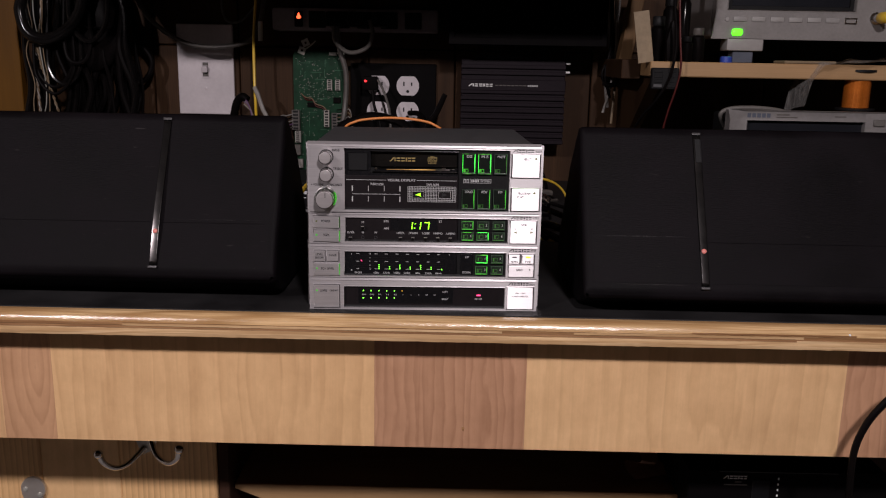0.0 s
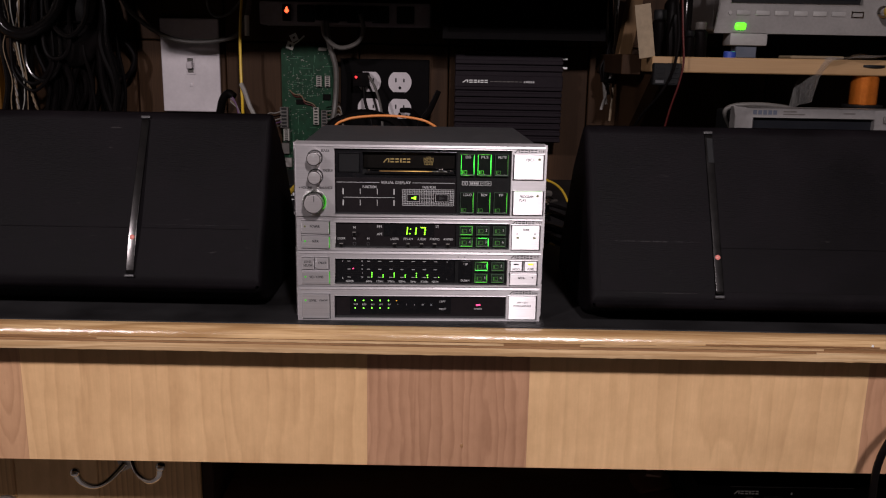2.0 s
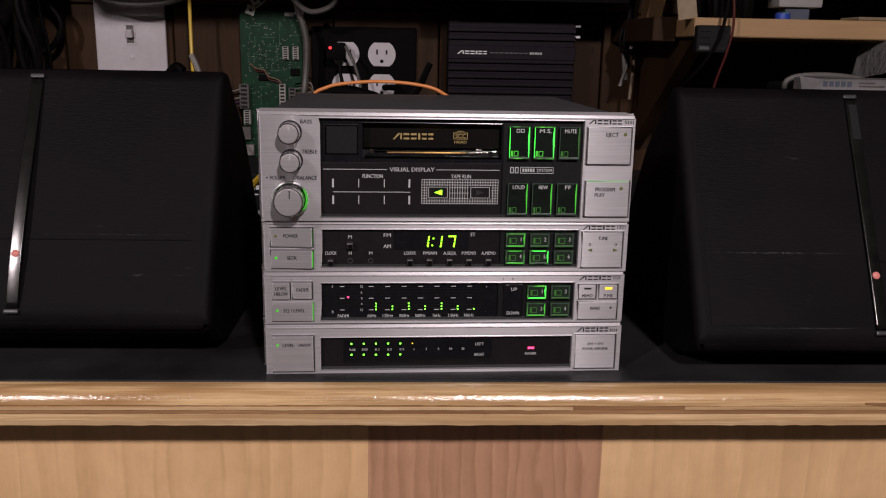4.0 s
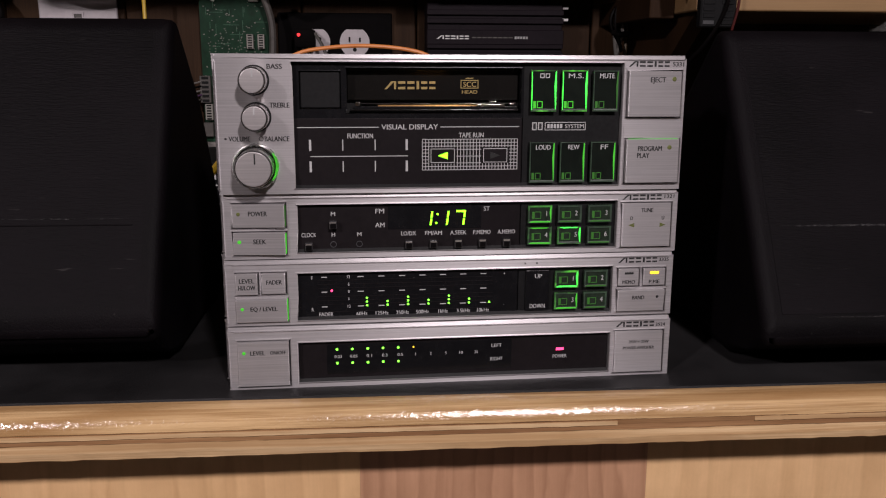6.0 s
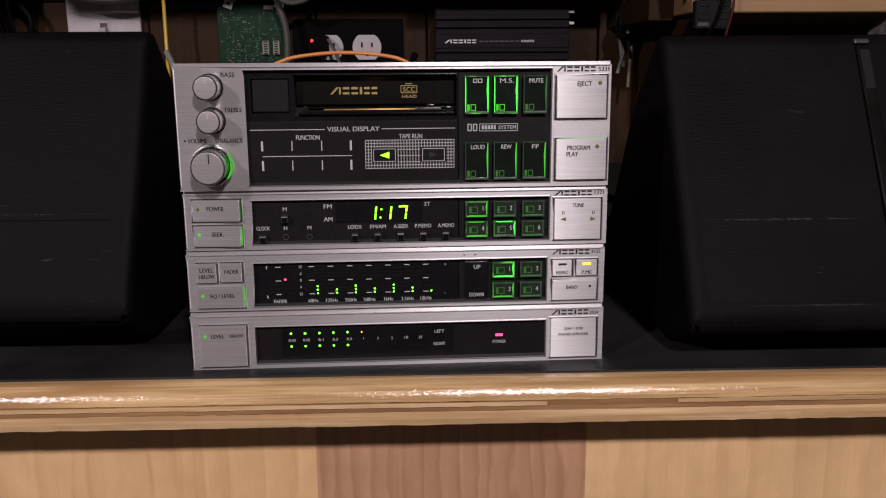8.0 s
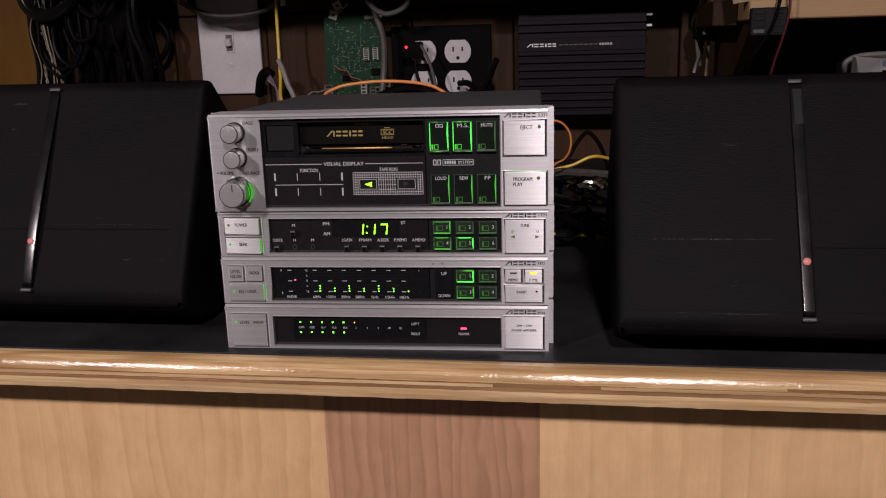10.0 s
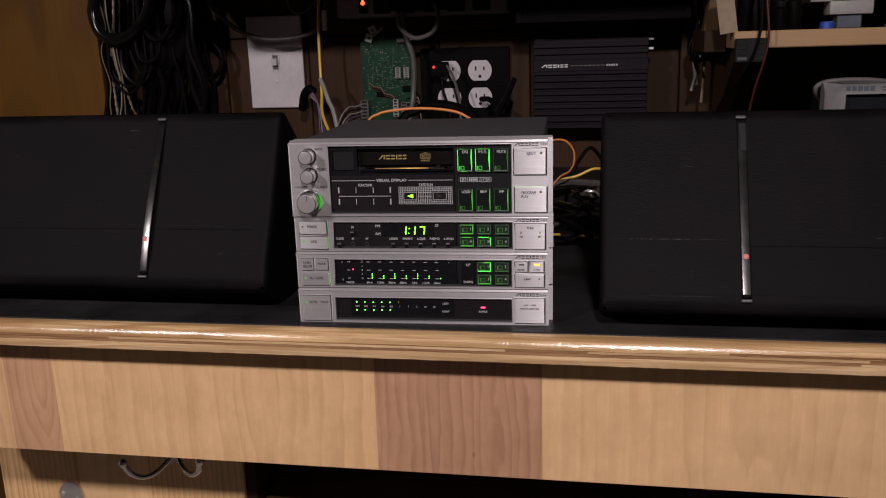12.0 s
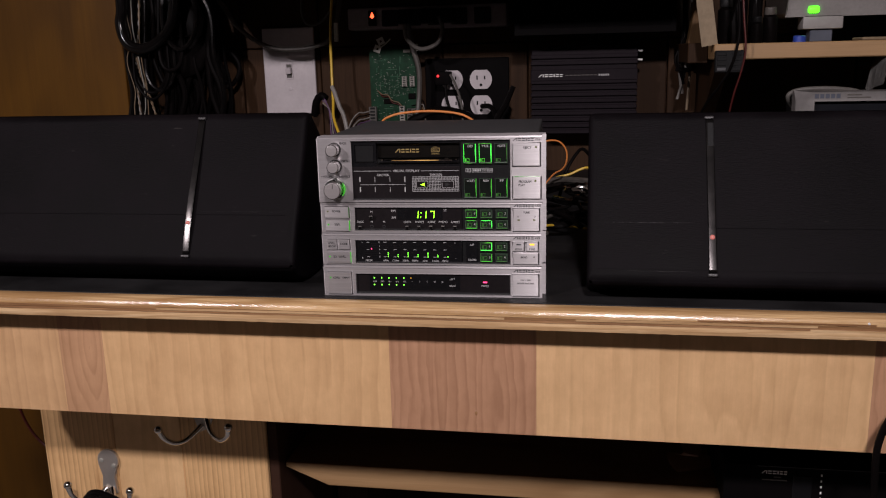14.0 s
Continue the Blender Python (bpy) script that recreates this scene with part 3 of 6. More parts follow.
def rubbed(a, b, h, most, seed, m, steps=150):
    """A ragged rubbed ridge along a seam, widest in its middle and running out to its ends."""
    bm = bmesh.new()
    rings = []
    for i in range(steps + 1):
        f = i / steps
        x = a + (b - a) * f
        wear = max(0.0, 0.55 + 0.9 * noise.noise(Vector((x * 700, seed, 0.4)))) * math.sin(math.pi * f) ** 0.7
        t = 0.00008 + most * min(1.0, wear)
        z = h + 0.00015 * noise.noise(Vector((x * 250, seed, 7.7)))
        rings.append([bm.verts.new(m @ Vector(p)) for p in ((x, 0.0002, z - t), (x, -0.0001 - 0.7 * t, z + 0.1 * t), (x, 0.0002, z + t))])
    for p, q in zip(rings, rings[1:]):
        for k in range(3):
            j = (k + 1) % 3
            bm.faces.new((p[k], p[j], q[j], q[k]))
    bm.faces.new(list(reversed(rings[0])))
    bm.faces.new(rings[-1])
    bmesh.ops.recalc_face_normals(bm, faces=bm.faces)
    return bm


def loudspeaker(face, x0, x1, strip_x, lines, label, bow, worn=False):
    """A wedge-shaped cabinet with a leaning front; face gives y and z of its lower and upper edge."""
    (ya, za), (yb, zb) = face
    base = thing("wedge_loudspeaker", label, "loudspeaker", pose(0, 0, TOP), group="loudspeakers on the bench")
    za, zb = za - TOP, zb - TOP
    prof = [(ya + 0.034, 0.0), (ya + 0.014, 0.009), (ya - 0.0015, za - 0.013), (ya - 0.003, za - 0.006), (yb, zb), (yb + 0.010, zb + 0.0015), (yb + 0.052, zb - 0.036), (yb + 0.105, 0.030), (yb + 0.112, 0.0)]
    body = prism(prof, x0, x1, "yz", 0.0055, 3)
    keep_flat(part("cabinet", body, SPEAKER, base, smooth=True))
    lean = math.atan2(yb - ya, zb - za)
    long = math.hypot(yb - ya, zb - za)
    m = Matrix.Translation((0, ya, za)) @ Matrix.Rotation(-lean, 4, "X")
    part("front_grille", box(x0 + 0.008, x1 - 0.008, -0.00003, 0.002, 0.001, long - 0.006, 0, 1, m=m), GRILLE, base, "finely ribbed black front")
    keep_flat(part("trim_strip", bowed(strip_x - 0.0030, strip_x + 0.0030, -0.008, 0.955, long, 0.0002, 0.0018, bow, m), TRIM_METAL, base, "worn metal trim strip", True))
    for low, high in ((-0.0042, -0.0018), (long * 0.962, long * 0.962 + 0.0024)):
        part("end_clip", box(strip_x - 0.0038, strip_x + 0.0034, -0.0022, 0.001, low, high, 0.0008, 2, m=m), CLIP_PLASTIC, base, "glossy dark end clip")
    if worn:
        part("dark_patch", bowed(strip_x - 0.0022, strip_x + 0.0030, 0.78, 0.935, long, 0.0016, 0.0020, bow, m), SATIN, base, "blackened end of the strip")
    dot = part("strip_lamp", lathe([(-0.0012, 0.0004), (-0.0010, 0.0013), (-0.0004, 0.0019), (0.001, 0.0020)], 18, "y"), STRIP_LAMP, base, "small red lamp in the strip", True)
    dot.matrix_basis = m @ Matrix.Translation((strip_x, -0.0017 - bow * 0.13, long * 0.205))
    a, b, h = lines[0]
    part("seam", box(a, b, -0.0004, -0.0001, h, h + 0.0005, 0.00015, m=m), SPEAKER, base, "faint seam across the front")
    for k, (a, b, h, most) in enumerate(lines[1:]):
        part("rubbed_seam", rubbed(a, b, h, most, k + 3.0, m), SCUFF, base, "rubbed seam in the black covering")
    return base


loudspeaker(((0.008, 0.931), (0.064, 1.044)), -0.474, -0.119, -0.2165, [(-0.46, -0.131, 0.034), (-0.211, -0.130, 0.0370, 0.00040)], "black wedge loudspeaker with worn metal strip beside the stack", 0.016)
loudspeaker(((-0.008, 0.927), (0.054, 1.0405)), 0.1225, 0.560, 0.2165, [(0.213, 0.50, 0.034), (0.131, 0.205, 0.0385, 0.00075), (0.145, 0.205, -0.0004, 0.00040)], "black wedge loudspeaker with rubbed seam and metal strip", 0.003, True)

# ---- the stack of car stereo units ----
MM = 0.001
EYE_SIDE = -0.00003


class Unit:
    """One unit of the stack; all sizes in millimetres, heights above the bench."""

    def __init__(self, name, label, category, z0, z1, dx=0.0, dy=0.0, turn=0.0):
        self.z0, self.z1 = z0, z1
        self.ob = thing(name, label, category, pose(dx * MM, dy * MM, TOP + z0 * MM, 0, 0, SKEW + turn), group="stacked stereo units")
        self.holes = []

    def h(self, z):
        return (z - self.z0) * MM

    def case(self, deep):
        h = (self.z1 - self.z0) * MM
        part("case", box(-0.0875, 0.0845, 0.0128, deep, 0.0006, h - 0.0006, 0.0008), STEEL, self.ob, "dark grey sheet metal case")
        part("trim_ring", plate(-0.0930, 0.0902, 0.0002, h - 0.0002, 0.0126, 0.026, [(-0.0870, 0.0840, 0.0012, h - 0.0012)], 0.0004), SILVER, self.ob, "set-back aluminium trim ring")

    def front(self):
        h = (self.z1 - self.z0) * MM
        top = h - 0.0016
        part("front_frame", plate(-0.0905, 0.0875, 0.0, top, 0.0, 0.0125, [(a * MM, b * MM, self.h(c), self.h(d)) for a, b, c, d in self.holes], 0.0005), SILVER, self.ob, "brushed aluminium front frame")
        part("top_chamfer", prism([(0.0001, top + 0.00002), (0.0005, h), (0.0125, h), (0.0125, top + 0.00002)], -0.0905, 0.0875, "yz", 0.00015), SILVER, self.ob, "bright sloping top edge")
        for a, b, c, d in self.holes:
            if b - a > 60:
                part("window_sill", prism([(0.0006, self.h(c)), (0.0014, self.h(c) + 0.0012), (0.0040, self.h(c) + 0.0012), (0.0040, self.h(c))], a * MM, b * MM, "yz"), SATIN, self.ob, "dark sloping window sill")
        part("backing", box(-0.0885, 0.0855, 0.0075, 0.0120, 0.0008, h - 0.0008), PIT, self.ob)

    def block(self, name, x0, x1, z0, z1, y0, y1, mat, bevel=0.3, label="", parent=None, smooth=True):
        made = part(name, box(x0 * MM, x1 * MM, y0 * MM, y1 * MM, self.h(z0), self.h(z1), bevel * MM, 2 if bevel else 1), mat, parent or self.ob, label, smooth)
        return keep_flat(made) if smooth and bevel else made

    def text(self, s, x, z, high, mat=None, y=0.0, wide=None, parent=None, centre=True):
        return words(s, x * MM, self.h(z), high * MM, mat or PRINT_WHITE, parent or self.ob, y * MM + EYE_SIDE, wide and wide * MM, centre)

    def strokes(self, rows, y, mat, parent=None, name="printed_mark", label=""):
        return bars([(a * MM, b * MM, self.h(c), self.h(d)) for a, b, c, d in rows], y * MM, mat, parent or self.ob, name, label=label)

    def mark(self, x, z, wide, high, mat, y=0.0):
        return maker_mark(x * MM, self.h(z), wide * MM, high * MM, mat, self.ob, y * MM)

    def silver_button(self, x0, x1, z0, z1, name="silver_button", out=1.5, label="", tilt=0.0, swing=0.0):
        """tilt: degrees by which the face leans back on its pivot; swing: turned to one side."""
        self.holes.append((x0 - 0.5, x1 + 0.5, z0 - 0.5, z1 + 0.5))
        ob = self.block(name, x0, x1, z0, z1, -out, 6.0, SILVER_BUTTON, 0.3, label)
        pivot = Matrix.Translation(((x0 + x1) / 2 * MM, 0, self.h((z0 + z1) / 2)))
        ob.matrix_basis = pivot @ Matrix.Rotation(radians(-swing), 4, "Z") @ Matrix.Rotation(radians(-tilt), 4, "X") @ pivot.inverted()
        return ob

    def lamp(self, x, z, y, r, mat, parent=None, label="", name="indicator"):
        return part(name, lathe([((y - 0.25) * MM, r * 0.6 * MM), (y * MM, r * MM), ((y + 0.3) * MM, r * MM)], 12, "y", (x * MM, 0, self.h(z))), mat, parent or self.ob, label)

    def lit_key(self, x0, x1, z0, z1, edge, rim, icon, text, text_at="top", sides="r"):
        """A smoked transparent key whose moulded edges carry the lamp's light; sides names the edges that glow."""
        y = -0.6
        body = KEY_GLASS if text_at == "top" else KEY_MILK
        key = self.block("lit_key", x0, x1, z0, z1, y, 5.0, body, 0.45, "smoked key with glowing edges")
        t = 0.42 if text_at == "top" else 0.62
        part("glass_rim", plate(x0 * MM, x1 * MM, self.h(z0), self.h(z1), (y - 0.22) * MM, (y + 0.3) * MM, [((x0 + t) * MM, (x1 - t) * MM, self.h(z0 + t), self.h(z1 - t))], 0.00016), rim, key, "clear rim carrying green light", True)
        # the lower bevel's reflection is painted as a pale strip
        self.block("lower_lip", x0 + 0.35, x1 - 0.35, z0 + 0.25, z0 + 0.85, y - 0.34, y - 0.20, LIP_SHEEN, 0.05, "lower bevel with its reflection put into a pale colour", key)
        mid, c = z0 + (z1 - z0) * 0.62, (z0 + z1) / 2
        glows = {"r": [(x1 - 0.22, z0 + 0.6), (x1 - 0.18, z1 - 0.4), (x1 - 0.50, z1 - 0.5), (x1 - 0.85, mid), (x1 - 0.42, z0 + 0.9)],
                 "l": [(x0 + 0.16, z0 + 0.5), (x0 + 0.16, z1 - 0.6), (x0 + 0.36, z1 - 0.8), (x0 + 0.42, c), (x0 + 0.34, z0 + 0.6)],
                 "b": [(x0 + 0.5, z0 + 0.16), (x1 - 0.4, z0 + 0.16), (x1 - 0.6, z0 + 0.62), (x0 + 1.6, z0 + 0.74), (x0 + 0.6, z0 + 0.40)],
                 "t": [(x0 + 0.8, z1 - 0.16), (x1 - 1.2, z1 - 0.16), (x1 - 1.8, z1 - 0.50), (x0 + 2.2, z1 - 0.58)]}
        for side in sides:
            part("light_edge", prism([(px * MM, self.h(pz)) for px, pz in glows[side]], (y - 0.40) * MM, (y - 0.21) * MM), edge, key, "glowing green edge")
        if text_at == "top":
            ix, iz, iw, ih = x0 + 0.9, z0 + 1.1, 1.0, 2.6
            self.strokes([(ix, ix + iw, iz, iz + ih)], y - 0.02, icon, key, "light_spot")
            self.strokes([(ix + 1.4, ix + 3.6, iz, iz + 0.3), (ix + 1.4, ix + 3.6, iz + ih - 0.3, iz + ih), (ix + 1.4, ix + 1.7, iz, iz + ih), (ix + 3.3, ix + 3.6, iz, iz + ih)], y - 0.02, icon, key, "light_spot")
            if text:
                self.text(text, (x0 + x1) / 2 + 0.4, z1 - 2.0, 1.9, PRINT_WHITE, y - 0.03, len(text) * 1.45, key)
            else:
                c, k = (x0 + x1) / 2 + 0.3, z1 - 2.9
                self.strokes([(a, b, k + e, k + f) for o in (c - 1.9, c + 0.2) for a, b, e, f in ((o, o + 1.7, 0, 0.3), (o, o + 1.7, 1.4, 1.7), (o, o + 0.3, 0.3, 1.4), (o + 1.4, o + 1.7, 0.3, 1.4))], y - 0.04, PRINT_WHITE, key)
        else:
            ix, iz = x0 + 1.6, z0 + 1.6
            self.strokes([(ix, ix + 1.0, iz, iz + 2.8)], y - 0.02, icon, key, "light_spot")
            self.strokes([(ix + 1.2, ix + 3.6, iz, iz + 0.25), (ix + 1.2, ix + 3.6, iz + 2.55, iz + 2.8), (ix + 3.35, ix + 3.6, iz, iz + 2.8)], y - 0.02, GREEN_DIM, key, "light_spot")
            self.text(text, x1 - 2.0, (z0 + z1) / 2 + 0.3, 2.0, PRINT_WHITE, y - 0.03, None, key)
        return key


def knob(u, x, z, r, out, name, pointer, ring=False):
    """A turned aluminium knob with a pointer line; ring: a clear collar with a green lamp round it."""
    k = part(name, lathe([(0.0, r * 0.97 * MM), (-0.6 * MM, r * MM), ((-out + 0.3) * MM, r * 0.985 * MM), ((-out + 0.05) * MM, (r * 0.985 - 0.25) * MM), ((-out + 0.05) * MM, 0.05 * MM)], 44, "y", (x * MM, 0, u.h(z))), KNOB_SIDE, u.ob, "turned aluminium knob", True)
    part("groove", lathe([((-out + 0.02) * MM, (r * 0.985 - 0.22) * MM), ((-out + 0.30) * MM, (r * 0.985 - 0.40) * MM)], 44, "y", (x * MM, 0, u.h(z))), PIT, k, "dark groove round the face")
    keep_flat(part("face", lathe([((-out + 0.3) * MM, (r * 0.985 - 0.50) * MM), ((-out - 0.15) * MM, (r * 0.985 - 0.52) * MM), ((-out - 0.30) * MM, (r * 0.985 - 0.80) * MM), ((-out - 0.30) * MM, 0.05 * MM)], 44, "y", (x * MM, 0, u.h(z))), KNOB_METAL, k, "satin aluminium face", True))
    part("dark_skirt", lathe([(-0.5 * MM, (r + 0.55) * MM), (0.4 * MM, (r + 0.55) * MM)], 36, "y", (x * MM, 0, u.h(z))), PIT, k)
    u.strokes([(x + pointer - 0.25, x + pointer + 0.25, z + r * 0.25, z + r * 0.8)], -out - 0.32, PRINT_WHITE if not ring else PRINT_DARK, k, "pointer")
    if ring:
        part("clear_collar", lathe([(-0.3 * MM, (r + 1.5) * MM), (-3.4 * MM, (r + 1.5) * MM), (-4.2 * MM, (r + 1.1) * MM), (-4.2 * MM, (r + 0.2) * MM), (-0.3 * MM, (r + 0.2) * MM)], 40, "y", (x * MM, 0, u.h(z))), CLEAR, k, "clear plastic collar", True)
        pts = [((x + (r + 0.85) * math.cos(a)) * MM, -1.2 * MM, u.h(z + (r + 0.85) * math.sin(a))) for a in (radians(d) for d in range(-42, 48, 10))]
        part("light_ring", tube(pts, lambda s: 0.45 * MM * math.sin(0.35 + 2.4 * s), 8, steps=3), GREEN_MID, k, "green glowing arc")
    return k


# cassette deck
u = Unit("cassette_deck", "silver car cassette deck lying on top of the stack", "cassette deck", 78.3, 129.5, 0.0, -0.6, 0.1)
eject = u.silver_button(65.0, 86.0, 106.3, 123.7, "eject_button", 1.6, "square satin aluminium button", tilt=2)
play = u.silver_button(65.2, 86.6, 80.6, 97.6, "play_button", 1.6, "square satin aluminium button", tilt=2)
u.holes.append((-63.0, 63.0, 79.7, 126.7))
u.case(176 * MM)
u.front()
for ob, rows in ((eject, [("EJECT", 76.5, 120.4, 6.0)]), (play, [("PROGRAM", 74.6, 94.0, 9.6), ("PLAY", 72.0, 91.3, 4.9)])):
    for s, x, z, w in rows:
        u.text(s, x, z, 2.0, PRINT_DARK, -1.6, w, ob)
u.lamp(83.0, 120.6, -1.6, 0.9, OLIVE, eject)
u.lamp(82.6, 94.4, -1.6, 0.9, OLIVE, play)
u.strokes([(66.0, 86.0, 97.65, 97.85)], -1.0, GREEN_MID, play, "light_edge")
u.mark(65.0, 125.3, 16.2, 2.1, PRINT_DARK)
u.text("5331", 84.7, 126.3, 1.7, PRINT_DARK, 0, 4.4)
knob(u, -76.4, 120.0, 5.0, 9.0, "bass_knob", 0.2)
knob(u, -76.0, 106.7, 4.9, 9.0, "treble_knob", 0.0)
knob(u, -76.9, 88.6, 7.0, 11.0, "volume_knob", 0.6, True)
u.text("BASS", -69.0, 125.0, 1.9, PRINT_DARK, 0, 5.4)
u.text("TREBLE", -67.6, 111.0, 1.9, PRINT_DARK, 0, 7.2)
u.text("VOLUME", -82.6, 98.6, 1.9, PRINT_DARK, 0, 7.8)
u.text("BALANCE", -68.9, 98.6, 1.9, PRINT_DARK, 0, 9.0)
u.lamp(-87.6, 98.6, 0.0, 0.45, PRINT_DARK, None, "", "printed_dot")
part("printed_ring", tube([((-74.6 + 0.8 * math.cos(a)) * MM, -0.00003, u.h(98.6 + 0.8 * math.sin(a))) for a in (0, 1.05, 2.09, 3.14, 4.19, 5.24)], 0.12 * MM, 5, steps=3, closed=True), PRINT_DARK, u.ob)
# the black panel: slot surround, display panel, key panel
part("slot_surround", plate(-62.8 * MM, 24.2 * MM, u.h(106.2), u.h(126.5), 1.6 * MM, 7.0 * MM, [(-43.0 * MM, 23.6 * MM, u.h(107.8), u.h(124.6)), (-60.2 * MM, -45.0 * MM, u.h(109.6), u.h(123.4))], 0.0003), GLOSS, u.ob, "gloss black slot surround")
u.block("slot_key", -60.0, -45.2, 109.8, 123.2, 2.2, 7.0, SATIN, 0.4, "dark square key")
panel1 = u.block("display_panel", -62.8, 24.2, 79.9, 106.0, 1.5, 7.0, GREYPANEL, 0.25, "charcoal display window")
u.block("key_panel", 24.5, 62.8, 79.9, 126.5, 1.8, 7.0, SATIN, 0.25, "black key panel")
u.block("tape_shutter", -42.6, 23.2, 112.4, 124.3, 5.6, 7.2, FLAP, 0.4, "dark cassette flap with gold print")
u.mark(-28.5, 116.6, 19.5, 3.0, PRINT_GOLD, 5.55)
u.strokes([(0.9, 7.4, 119.8, 120.1), (0.9, 7.4, 116.9, 117.2), (0.7, 1.0, 116.9, 120.1), (7.3, 7.6, 116.9, 120.1), (2.6, 5.6, 120.6, 120.9)], 5.55, PRINT_GOLD)
u.text("SCC", 4.2, 118.5, 2.0, PRINT_GOLD, 5.5, 5.0)
u.text("HEAD", 4.2, 115.6, 1.3, PRINT_GOLD, 5.5, 6.0)
u.block("slot_rail", -41.5, 23.0, 108.4, 109.2, 3.2, 6.4, TRIM_METAL, 0.2, "polished rail in the slot")
u.block("slot_rail", -38.0, 22.0, 111.0, 111.5, 4.4, 6.6, TRIM_METAL, 0.15, "polished rail in the slot")
# lips added only to cover the emitting strips behind them
u.block("slot_lip", -40.0, 22.5, 109.3, 110.30, 3.5, 3.9, GLOSS, 0.1, "gloss black lip added to hide the slot's glowing strips")
u.block("slot_lip", -42.0, 23.0, 123.7, 124.58, 2.9, 3.2, GLOSS, 0.1, "gloss black lip added to hide the slot's glowing strips")
# the slot's warm reflection, painted as emitting strips that fade to both sides
for k in range(11):
    x = -31.0 + 4.4 * k
    level = round(0.7 * math.exp(-((x + 7.0) / 9.5) ** 2), 2)
    u.block("slot_lamp", x, x + 4.4, 110.15, 110.75, 4.2, 4.9, glow("cassette_glow", (1.0, 0.55, 0.16), level), 0, "warm reflected glow of the slot put into emitting strips, brightest in the middle", None, False)
# added out of sight to throw a warm glow on the flap
u.block("slot_lamp", -16.0, -5.0, 124.35, 124.55, 3.6, 4.4, TAPE_FILL, 0.05, "hidden warm fill light added under the slot's top")
u.block("slot_catch", 8.0, 17.5, 110.0, 111.0, 3.0, 4.4, CHROME, 0.2, "shiny catch")
for x, z, w in ((3.0, 109.4, 2.2), (6.6, 110.3, 1.6), (11.5, 111.6, 3.0), (16.0, 109.6, 2.4), (19.6, 110.8, 1.8)):
    u.block("slot_catch", x, x + w, z, z + 0.7, 3.6, 5.2, CHROME, 0.15, "shiny catch")
u.block("slot_catch", -39.6, -37.8, 110.4, 112.0, 3.0, 4.4, CHROME, 0.2, "shiny catch")
y = 1.5
u.strokes([(-61.5, -31.0, 102.45, 102.75), (-7.5, 23.0, 102.45, 102.75)], y, PRINT_WHITE, panel1)
u.text("VISUAL DISPLAY", -19.2, 102.7, 2.0, PRINT_WHITE, y, 21.5, panel1)
u.text("FUNCTION", -38.0, 99.4, 1.9, PRINT_WHITE, y, 9.6, panel1)
u.text("TAPE RUN", 4.4, 99.5, 1.9, PRINT_WHITE, y, 9.6, panel1)
rows = [(-56.8, -20.0, 91.55, 91.85)]
for x, w in ((-56.8, 0.42), (-44.6, 0.2), (-32.4, 0.2), (-20.4, 0.42)):
    rows += [(x - w, x + w, 93.9, 98.0), (x - w, x + w, 85.8, 89.9)]
u.strokes(rows, y, PRINT_WHITE, panel1)
cells = []
for k in range(31):
    x = -14.4 + k * 1.23
    inside = (-11.6 < x < -1.6) or (8.8 < x < 19.0)
    for a, b in (((86.2, 88.6), (94.8, 97.9)) if inside else ((86.2, 97.9),)):
        cells.append((x - 0.13, x + 0.13, a, b))
for k in range(10):
    z = 86.2 + k * 1.3
    if 88.7 < z < 94.7:
        cells += [(-14.4, -11.8, z - 0.13, z + 0.13), (19.4, 22.5, z - 0.13, z + 0.13)]
        cells += [(-1.2, 8.4, z - 0.13, z + 0.13)] if k % 2 == 0 else []
    else:
        cells.append((-14.4, 22.5, z - 0.13, z + 0.13))
for a, b in ((-11.2, -1.9), (9.2, 18.6)):
    cells += [(a, b, 88.9, 89.15), (a, b, 94.1, 94.35), (a, a + 0.25, 88.9, 94.35), (b - 0.25, b, 88.9, 94.35)]
u.strokes(cells, y, PRINT_WHITE, panel1, "printed_lattice")
for x, mat, s in ((-6.4, DIGIT, -1), (13.8, PRINT_DARK, 1)):
    part("arrow", prism([((x + s * 2.0) * MM, u.h(91.6)), ((x - s * 1.8) * MM, u.h(93.0)), ((x - s * 1.8) * MM, u.h(90.3))], (y - 0.15) * MM, (y - 0.02) * MM), mat, panel1, "glowing green arrow" if s < 0 else "dark arrow")
for x, s, hot in ((27.0, "", 2), (39.0, "M.S.", 2), (51.2, "MUTE", 0)):
    u.lit_key(x, x + 9.8, 108.6, 123.9, (GREEN_DIM, GREEN_MID, KEY_HOT)[hot], (RIM_DIM, RIM_MID, RIM_HOT)[hot], GREEN_MID if hot else GREEN_DIM, s, sides="rl" if hot else "r")
for x, s in ((27.0, "LOUD"), (39.0, "REW"), (51.2, "FF")):
    u.lit_key(x, x + 9.8, 81.2, 96.8, GREEN_MID, RIM_DIM, GREEN_DIM, s)
u.strokes([(28.2, 30.0, 101.2, 104.2), (30.5, 32.3, 101.2, 104.2)], 1.75, PRINT_WHITE)
u.strokes([(28.6, 29.6, 101.6, 103.8), (30.9, 31.9, 101.6, 103.8)], 1.60, PRINT_DARK)
u.strokes([(33.2, 49.4, 101.1, 101.35), (33.2, 49.4, 104.0, 104.25), (33.2, 33.45, 101.1, 104.25), (49.15, 49.4, 101.1, 104.25)] + [(34.2 + k * 1.25, 35.1 + k * 1.25, 101.9, 103.5) for k in range(5)], 1.75, PRINT_WHITE)
u.text("SYSTEM", 44.9, 102.7, 1.6, PRINT_WHITE, 1.7, 7.4)

